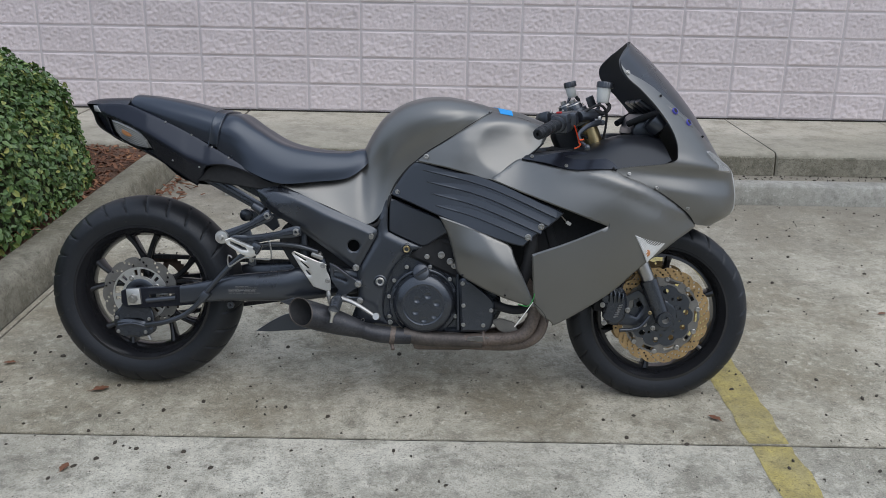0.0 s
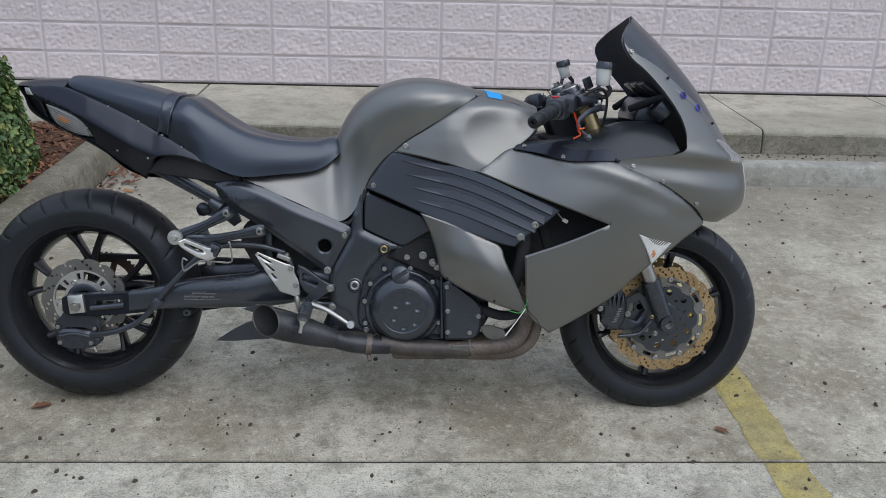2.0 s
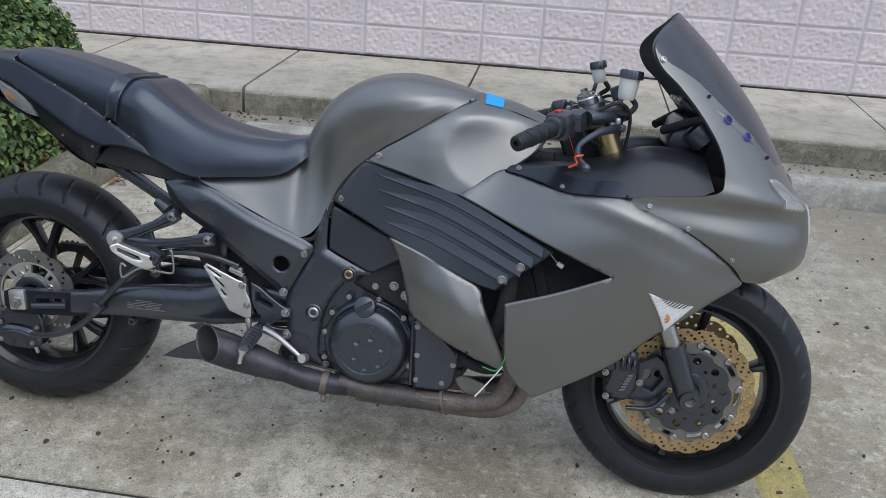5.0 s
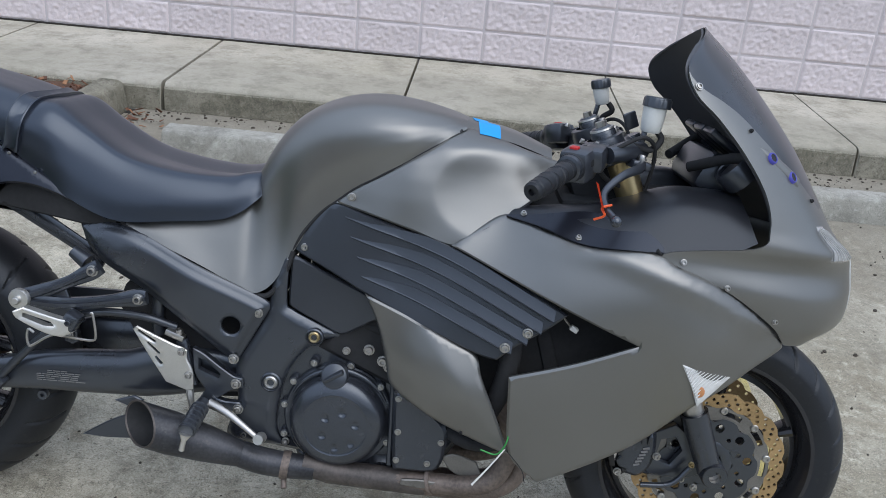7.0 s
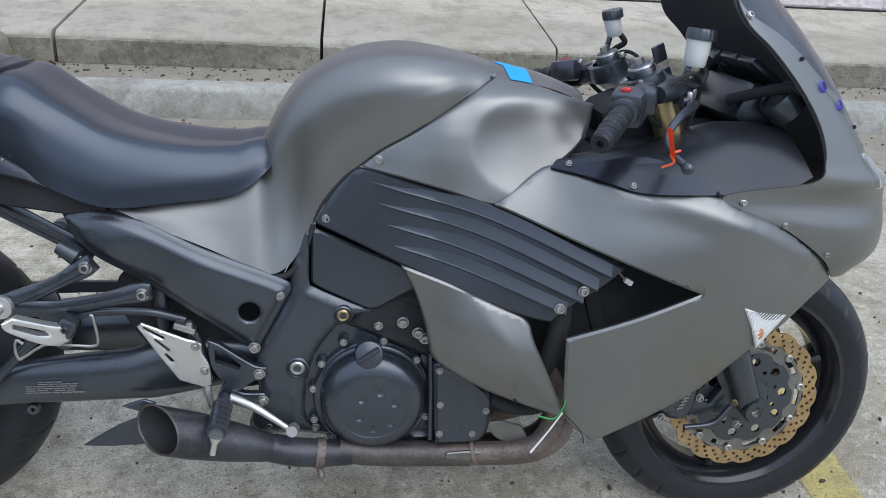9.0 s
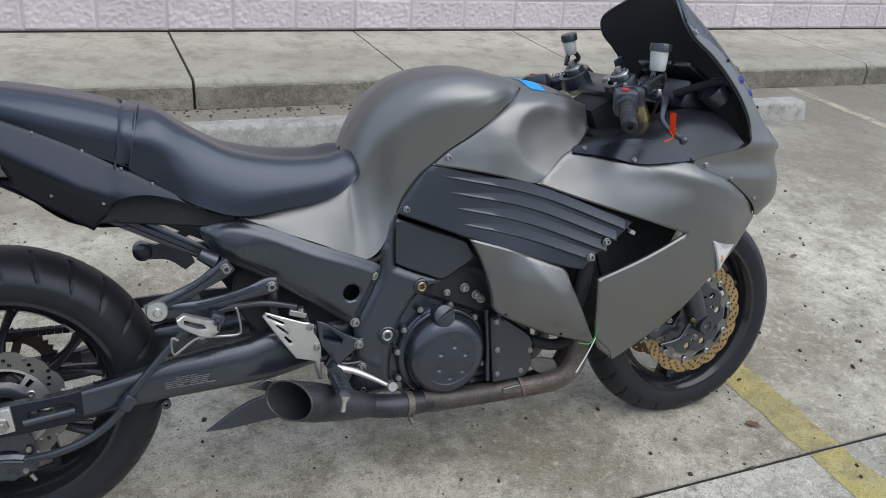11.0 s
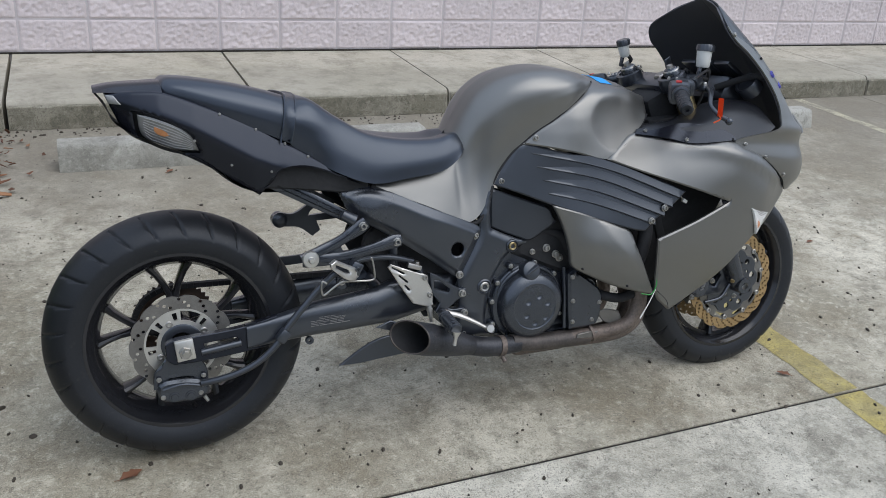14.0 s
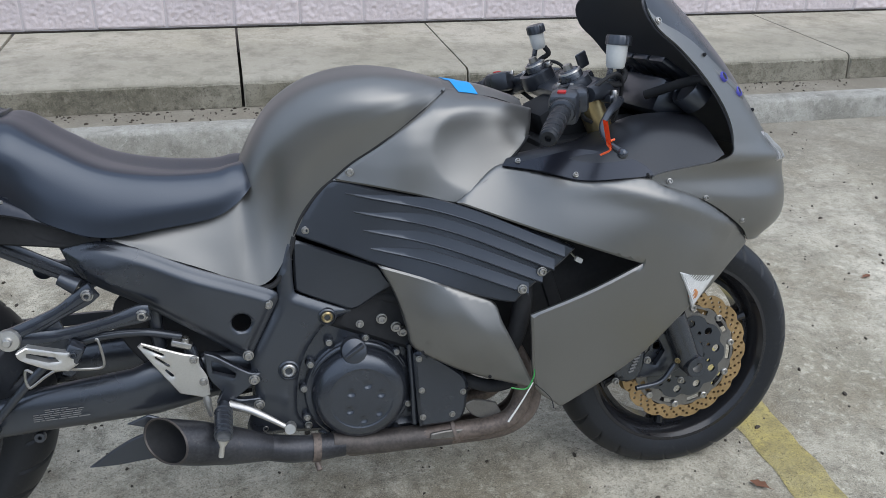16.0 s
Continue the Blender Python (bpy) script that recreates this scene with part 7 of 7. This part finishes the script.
    for k, off in enumerate((Vector((0.020, -sd * 0.012, 0.014)), Vector((-0.016, sd * 0.018, 0.020)), Vector((0.012, sd * 0.020, 0.018)))):
        bm = bmesh.new()
        bolt(bm, root + d * 0.055 + off, (0.15, -sd * 0.2, 1), 0.0052, 0.006)
        part("clamp_screw", bm, M_STEEL, bars)
    bm = bmesh.new()
    box(bm, root + d * 0.050 + Vector((0.012, 0, -0.004)), (0.052, 0.034, 0.040), (0, -20, 60 * sd), 0.008)
    part("switch_body", bm, M_PLASTIC, bars)
    mc = Vector((0.505, -sd * 0.165, 0.925))
    bm = bmesh.new()
    tube(bm, [mc + Vector((-0.035, -sd * 0.03, -0.006)), mc, mc + Vector((0.035, sd * 0.03, 0.002))], [0.015, 0.020, 0.020, 0.016], 16, 0)
    part("master_cylinder", bm, M_FRAME, bars, "black master cylinder")
    lv = bars
    bm = bmesh.new()
    box(bm, mc + Vector((0.026, -sd * 0.004, -0.020)), (0.040, 0.030, 0.016), (0, 10, 20), 0.005)
    part("lever_perch", bm, M_FRAME, lv)
    bm = bmesh.new()
    bolt(bm, mc + Vector((0.030, -sd * 0.004, -0.010)), (0, 0, 1), 0.009, 0.008)
    part("lever_pivot", bm, M_STEEL, lv, "bright lever pivot")
    if sd > 0:
        bm = bmesh.new()
        tube(bm, [P(0.535, 0.172, 0.906), P(0.526, 0.205, 0.902), P(0.490, 0.252, 0.893), P(0.458, 0.292, 0.870), P(0.458, 0.325, 0.848), P(0.470, 0.345, 0.836)], [0.009, 0.009, 0.0072, 0.006, 0.006, 0.0065], 12)
        part("lever", bm, M_PLASTIC, lv, "black brake lever")
        bm = bmesh.new()
        bmesh.ops.create_uvsphere(bm, u_segments=14, v_segments=10, radius=0.0098, matrix=Matrix.Translation(P(0.473, 0.351, 0.832)))
        part("lever_end", bm, M_ENGINE, lv)
        bm = bmesh.new()
        rr = [[P(TAG[0] - 0.020 * f, TAG[1] + 0.024 * f - 0.009, TAG[2] + 0.050 * f), P(TAG[0] - 0.020 * f + 0.002, TAG[1] + 0.024 * f + 0.009, TAG[2] + 0.050 * f - 0.001)] for f in np.linspace(0, 1, 8)]
        rings(bm, rr, False, False)
        bmesh.ops.solidify(bm, geom=list(bm.faces), thickness=0.0012)
        part("orange_tag", bm, M_ORANGE, bars, "orange plastic tag tied to the lever")
        bar("tag_tie", [(0.466, 0.330, 0.855), (0.450, 0.336, 0.850), (0.455, 0.338, 0.838), (0.440, 0.330, 0.828)], 0.0022, M_ORANGE, bars, sides=6)
    # fluid reservoir
    if sd > 0:
        c, r, hh = P(0.548, 0.140, 0.962), 0.0215, 0.046
    else:
        c, r, hh = P(0.500, -0.172, 0.985), 0.0175, 0.036
    rv = bars
    tilt = Matrix.Translation(c) @ Matrix.Rotation(radians(4 if sd > 0 else -15), 4, "Y") @ Matrix.Translation(-c)
    bm = bmesh.new()
    lathe(bm, [(0.0001, 0.0), (r * 0.72, 0.0), (r * 0.86, 0.004), (r * 0.94, hh * 0.5), (r, hh), (0.0001, hh)], c, (0, 0, 1), 28)
    bmesh.ops.transform(bm, matrix=tilt, verts=list(bm.verts))
    part("reservoir_cup", bm, M_RESV, rv, "cloudy white fluid cup")
    bm = bmesh.new()
    prof = [(r * 1.02, hh - 0.001), (r * 1.15, hh), (r * 1.15, hh + 0.014), (r * 1.08, hh + 0.018), (0.0001, hh + 0.018)]
    rr = []
    for k in range(56):
        a = k / 56 * math.tau
        g = 0.0012 * (k // 2 % 2)
        rr.append([c + Vector(((q + (g if q > r * 1.1 else 0)) * math.cos(a) + 0.002, (q + (g if q > r * 1.1 else 0)) * math.sin(a), z)) for q, z in prof])
    rings(bm, rr, False, False, loop=True)
    bmesh.ops.recalc_face_normals(bm, faces=list(bm.faces))
    bmesh.ops.transform(bm, matrix=tilt, verts=list(bm.verts))
    part("reservoir_cap", bm, M_PLASTIC, rv, "ribbed black screw cap")
    bm = bmesh.new()
    tube(bm, [c + Vector((0.012, 0, 0.004)), c + Vector((0.022, 0, -0.012)), c + Vector((0.004, -sd * 0.012, -0.030)), mc + Vector((0.01, 0, 0.012))], 0.006, 10)
    part("reservoir_hose", bm, M_DEEP, rv)
    bm = bmesh.new()
    box(bm, c + Vector((-0.012, 0, -0.012)), (0.010, 0.010, 0.036), (0, 10, 0), 0.002)
    part("reservoir_stay", bm, M_ENGINE, rv)
    bar("control_cable", [(0.480, sd * 0.190, 0.930), (0.530, sd * 0.180, 0.955), (0.560, sd * 0.150, 0.930), (0.560, sd * 0.120, 0.860), (0.540, sd * 0.100, 0.800)], 0.004, M_DEEP, bars, sides=8)
    bar("control_cable", [(0.450, sd * 0.205, 0.900), (0.480, sd * 0.150, 0.870), (0.520, sd * 0.110, 0.850), (0.560, sd * 0.06, 0.820)], 0.0045, M_DEEP, bars, sides=8)
bm = bmesh.new()
lathe(bm, [(0.0001, 0.010), (0.018, 0.010), (0.022, 0.004), (0.022, -0.01)], HEAD + Vector((0.010, 0, 0.018)), tuple(AX), 6)
part("stem_nut", bm, M_STEEL, bars)
key = bars
bm = bmesh.new()
lathe(bm, [(0.0001, 0.020), (0.017, 0.020), (0.019, 0.014), (0.019, -0.02)], HEAD + Vector((0.045, 0, 0.010)), tuple(AX), 24)
part("lock_barrel", bm, M_ENGINE, key)
bm = bmesh.new()
box(bm, HEAD + Vector((0.033, 0, 0.056)), (0.028, 0.007, 0.034), (0, -24, 15), 0.005)
part("key_head", bm, M_PLASTIC, key, "black key left in the lock")
bolts("yoke_bolt", ((0.492, 0.085, 0.955), (0.492, -0.085, 0.955)), 0.009, M_STEEL, bars, tuple(AX))

# -- dash: twin dark dials behind the screen --
for w in (0.150, -0.150):
    bm = bmesh.new()
    lathe(bm, [(0.034, -0.03), (0.036, 0.004), (0.033, 0.010), (0.029, 0.008), (0.027, 0.002), (0.0001, 0.001)], P(0.706, w, 0.912), (-0.75, 0, 0.66), 32)
    bmesh.ops.recalc_face_normals(bm, faces=list(bm.faces))
    part("dial", bm, M_PLASTIC, bike, "dark round dial")
bar("screen_stay", [(0.640, 0.090, 0.900), (0.700, 0.150, 0.930), (0.735, 0.190, 0.935)], 0.010, M_DEEP)
bar("screen_stay", [(0.640, -0.090, 0.900), (0.700, -0.150, 0.930), (0.735, -0.190, 0.935)], 0.010, M_DEEP)

# -- lamps, plugs, bolts and tape --
FS = [(0.636, 0.575), (0.742, 0.548), (0.680, 0.490), (0.662, 0.530)]
sigf = panel("front_turn_signal", FS, [(0.636, 0.575, 0.290), (0.742, 0.548, 0.246), (0.680, 0.49, 0.270)], M_LENS, "clear triangular front turn signal", thick=0.02, edge=0.003, step=0.008, sharp=30)
for sd in (1,):
    for k in range(12):
        f = 0.08 + 0.07 * k
        a, b = np.array((0.636, 0.575)) * (1 - f) + np.array((0.742, 0.548)) * f, np.array((0.638, 0.570)) * (1 - f) + np.array((0.681, 0.492)) * f
        bar("lens_rib", [(a[0], 0.2915 - 0.044 * f, a[1] - 0.003), ((a[0] + b[0]) / 2, 0.2905 - 0.034 * f, (a[1] + b[1]) / 2), (b[0] + 0.002, 0.2915 - 0.022 * f, b[1] + 0.001)], 0.0010, M_LENS, sigf, sides=6, smooth=0)
bm = bmesh.new()
bmesh.ops.create_uvsphere(bm, u_segments=12, v_segments=8, radius=0.009, matrix=Matrix.Translation(P(0.678, 0.270, 0.520)) @ Matrix.Diagonal((1.2, 0.25, 1.3, 1)))
part("bulb", bm, M_AMBER, sigf, "amber bulb")
nose_skin("headlight", 0.60, 0.90, (0.0, 0.0), (0.16, 0.20), M_LENS, "clear headlight glass", -0.002, 16, 8)
def nose_patch(name, s0, s1, q0, q1, mat, label, lift):
    for sd in (1, -1):
        bm = bmesh.new()
        rr = []
        for a in np.linspace(0, 1, 9):
            row = []
            for b in np.linspace(0, 1, 9):
                s, q = s0 + (s1 - s0) * a, (q0[0] + (q0[1] - q0[0]) * a) * (1 - b) + (q1[0] + (q1[1] - q1[0]) * a) * b
                p, n = nose_spot(s, q, lift if 0 < a < 1 and 0 < b < 1 else -0.002)
                row.append((p.x, -sd * p.y, p.z))
            rr.append(row)
        rings(bm, rr, False, False)
        bmesh.ops.recalc_face_normals(bm, faces=list(bm.faces))
        part(name, bm, mat, bike, label)


def nose_spot(s, q, lift=0.002):
    p = nose_point(s, q)
    a, b = nose_point(min(1, s + 0.04), q) - nose_point(max(0, s - 0.04), q), nose_point(s, min(1, q + 0.05)) - nose_point(s, max(0, q - 0.05))
    n = a.cross(b).normalized()
    if n.y < 0:
        n = -n
    return p + n * lift, n


nose_patch("position_light", 0.470, 0.64, (0.50, 0.24), (0.62, 0.56), M_LENS2, "ribbed position light", 0.003)
for k in range(7):
    f = (k + 0.5) / 7
    pth = [tuple(nose_spot(0.478 + 0.150 * e, (0.50 - 0.26 * e) * (1 - f) + (0.62 - 0.06 * e) * f, 0.0035)[0]) for e in (0.04 + 0.1 * abs(f - 0.6), 0.35, 0.65, 0.94)]
    bar("position_light_rib", pth, 0.0011, M_LENS3, sides=6)


for nm, s, q, r, mat in (("screen_bolt", 0.08, 0.95, 0.0075, M_STEEL), ("screen_bolt", 0.24, 0.80, 0.004, M_DEEP), ("screen_bolt", 0.42, 0.50, 0.004, M_DEEP)):
    for sd in (1, -1):
        p, n = nose_spot(s, q)
        bm = bmesh.new()
        bolt(bm, (p.x, -sd * p.y, p.z), (n.x, -sd * n.y, n.z), r, 0.003)
        part(nm, bm, mat, bike)
for sd in (1, -1):
    mount = new("mirror_mount")
    mount.parent = bike
    ends = []
    for s, q in ((0.310, 0.77), (0.360, 0.65)):
        p, n = nose_spot(s, q, 0.001)
        ends.append((p, n))
        bm = bmesh.new()
        lathe(bm, [(0.0115, -0.003), (0.0105, 0.003), (0.009, 0.0045), (0.0078, 0.004), (0.0078, -0.001), (0.0001, -0.001)], (p.x, -sd * p.y, p.z), (n.x, -sd * n.y, n.z), 20)
        part("plug", bm, M_BLUEPL, mount, "blue plug in the mirror mount")
        bm = bmesh.new()
        lathe(bm, [(0.0078, 0.002), (0.0074, 0.0034), (0.0001, 0.0034)], (p.x, -sd * p.y, p.z), (n.x, -sd * n.y, n.z), 16)
        part("plug_hole", bm, M_DEEP, mount)
    p0, p1 = ends[0][0] + (ends[0][0] - ends[1][0]) * 0.55, ends[1][0] + (ends[1][0] - ends[0][0]) * 0.32
    bm = bmesh.new()
    tube(bm, [(q.x, -sd * (q.y - 0.006), q.z) for q in (p0, ends[0][0], ends[1][0], p1)], [0.002, 0.012, 0.014, 0.011], 14, 5, True, 0.5)
    part("mount_pad", bm, M_GREY, mount)
bolts("fairing_bolt", ((0.011, 0.1465, 0.789), (-0.077, 0.1235, 0.676), (-0.159, 0.140, 0.538)), 0.0085)
for c, n in (((0.334, 0.181, 0.797), (0, -0.6, 0.8)), ((0.432, 0.236, 0.774), (0, -0.6, 0.8)), ((0.615, 0.264, 0.755), (0, -1, 0.2)), ((0.700, 0.256, 0.714), (0.2, -1, 0.1)), ((0.805, 0.224, 0.652), (0.4, -1, 0.1))):
    bolts("fairing_bolt", (c,), 0.0058, M_STEEL, bike, n)
bolts("panel_plug", ((0.130, 0.212, 0.432), (0.260, 0.240, 0.376)), 0.0035, M_DEEP)
TSCREW = np.array([(-0.800, 0.880), (-0.720, 0.842), (-0.655, 0.806), (-0.602, 0.774), (-0.860, 0.822), (-0.780, 0.762), (-0.692, 0.744)])
bolts("tail_screw", [(a, w + 0.001, b) for (a, b), w in zip(TSCREW, tail_side(TSCREW))], 0.0032, M_STEEL)
bm = bmesh.new()
lathe(bm, [(0.046, -0.008), (0.046, 0.003), (0.043, 0.005), (0.040, 0.003), (0.037, 0.005), (0.020, 0.006), (0.0001, 0.006)], (0.078, 0, 0.9625), (0.03, 0, 1), 48)
bmesh.ops.recalc_face_normals(bm, faces=list(bm.faces))
part("fuel_cap", bm, M_GREY, bike, "round fuel filler cap")
bm = bmesh.new()
box(bm, (0.078, 0, 0.9695), (0.026, 0.018, 0.004), (0, 0, 0), 0.002)
part("fuel_cap_flap", bm, M_PLASTIC, bike)

# panel gaps, whose shade is laid on as dark bars, and the strip of blue tape
TANK_GAP = [(-0.104, 0.660), (-0.083, 0.704), (-0.049, 0.748), (-0.021, 0.773), (0.018, 0.806), (0.065, 0.836), (0.112, 0.867), (0.158, 0.896), (0.206, 0.928)]
for name, pts, ctrl, fat in (
        ("tank_gap", TANK_GAP, [(-0.104, 0.66, 0.118), (-0.05, 0.745, 0.125), (-0.02, 0.773, 0.131), (0.018, 0.806, 0.140), (0.065, 0.836, 0.150), (0.112, 0.867, 0.150), (0.158, 0.896, 0.136), (0.206, 0.928, 0.096)], 0.0030),
        ("plate_gap", [(-0.101, 0.664), (-0.112, 0.628), (-0.128, 0.590), (-0.148, 0.570), (-0.172, 0.568)], [(-0.10, 0.664, 0.117), (-0.13, 0.59, 0.123), (-0.17, 0.568, 0.125)], 0.0058),
        ("spar_gap", [(-0.165, 0.568), (-0.215, 0.588), (-0.280, 0.620), (-0.360, 0.655), (-0.440, 0.690)], [(-0.165, 0.57, 0.125), (-0.28, 0.622, 0.129), (-0.44, 0.69, 0.124)], 0.0046),
        ("nose_gap", [(0.566, 0.772), (0.590, 0.753), (0.659, 0.728), (0.722, 0.697), (0.788, 0.650), (0.832, 0.613)], [(0.566, 0.77, 0.264), (0.66, 0.728, 0.252), (0.722, 0.697, 0.240), (0.788, 0.65, 0.220), (0.832, 0.613, 0.196)], 0.0034),
        ("cover_gap", [(0.211, 0.721), (0.253, 0.7505), (0.315, 0.7885), (0.372, 0.836)], [(0.211, 0.722, 0.190), (0.25, 0.75, 0.184), (0.315, 0.789, 0.166), (0.37, 0.836, 0.130)], 0.0034)):
    c = [np.array(q) for q in catmull(pts, 8)]
    for sd in (1, -1):
        bm = bmesh.new()
        tube(bm, [(q[0], -sd * (w - 0.0005), q[1]) for q, w in zip(c, spline_field(ctrl)(np.array(c)))], fat, 8, 0)
        part(name, bm, M_DEEP, bike)
verts, faces = [], []
for o in bike.children:
    if o.name.split(".")[0] in ("fuel_tank", "tank_cover", "tank_front_deck"):
        k = len(verts)
        verts += [v.co.copy() for v in o.data.vertices]
        faces += [[k + i for i in f.vertices] for f in o.data.polygons]
tree = BVHTree.FromPolygons(verts, faces)


def tape(corners, n=9):
    bm = bmesh.new()
    rr = []
    for a in np.linspace(0, 1, n):
        row = []
        for b in np.linspace(0, 1, n):
            q = (np.array(corners[0]) * (1 - a) + np.array(corners[1]) * a) * (1 - b) + (np.array(corners[3]) * (1 - a) + np.array(corners[2]) * a) * b
            hit = tree.ray_cast(Vector((q[0], -q[1], 1.2)), Vector((0, 0, -1)))[0]
            row.append((hit or Vector((q[0], -q[1], 0.93))) + Vector((0, -0.0006, 0.0012)))
        rr.append(row)
    rings(bm, rr, False, False)
    bmesh.ops.recalc_face_normals(bm, faces=list(bm.faces))
    bmesh.ops.solidify(bm, geom=list(bm.faces), thickness=0.0005)
    part("masking_tape", bm, M_BLUE, bike, "torn strip of blue masking tape")


tape(((0.234, 0.016), (0.278, 0.014), (0.280, 0.088), (0.240, 0.092)))
tape(((0.222, -0.004), (0.252, -0.006), (0.256, 0.024), (0.228, 0.026)), 6)
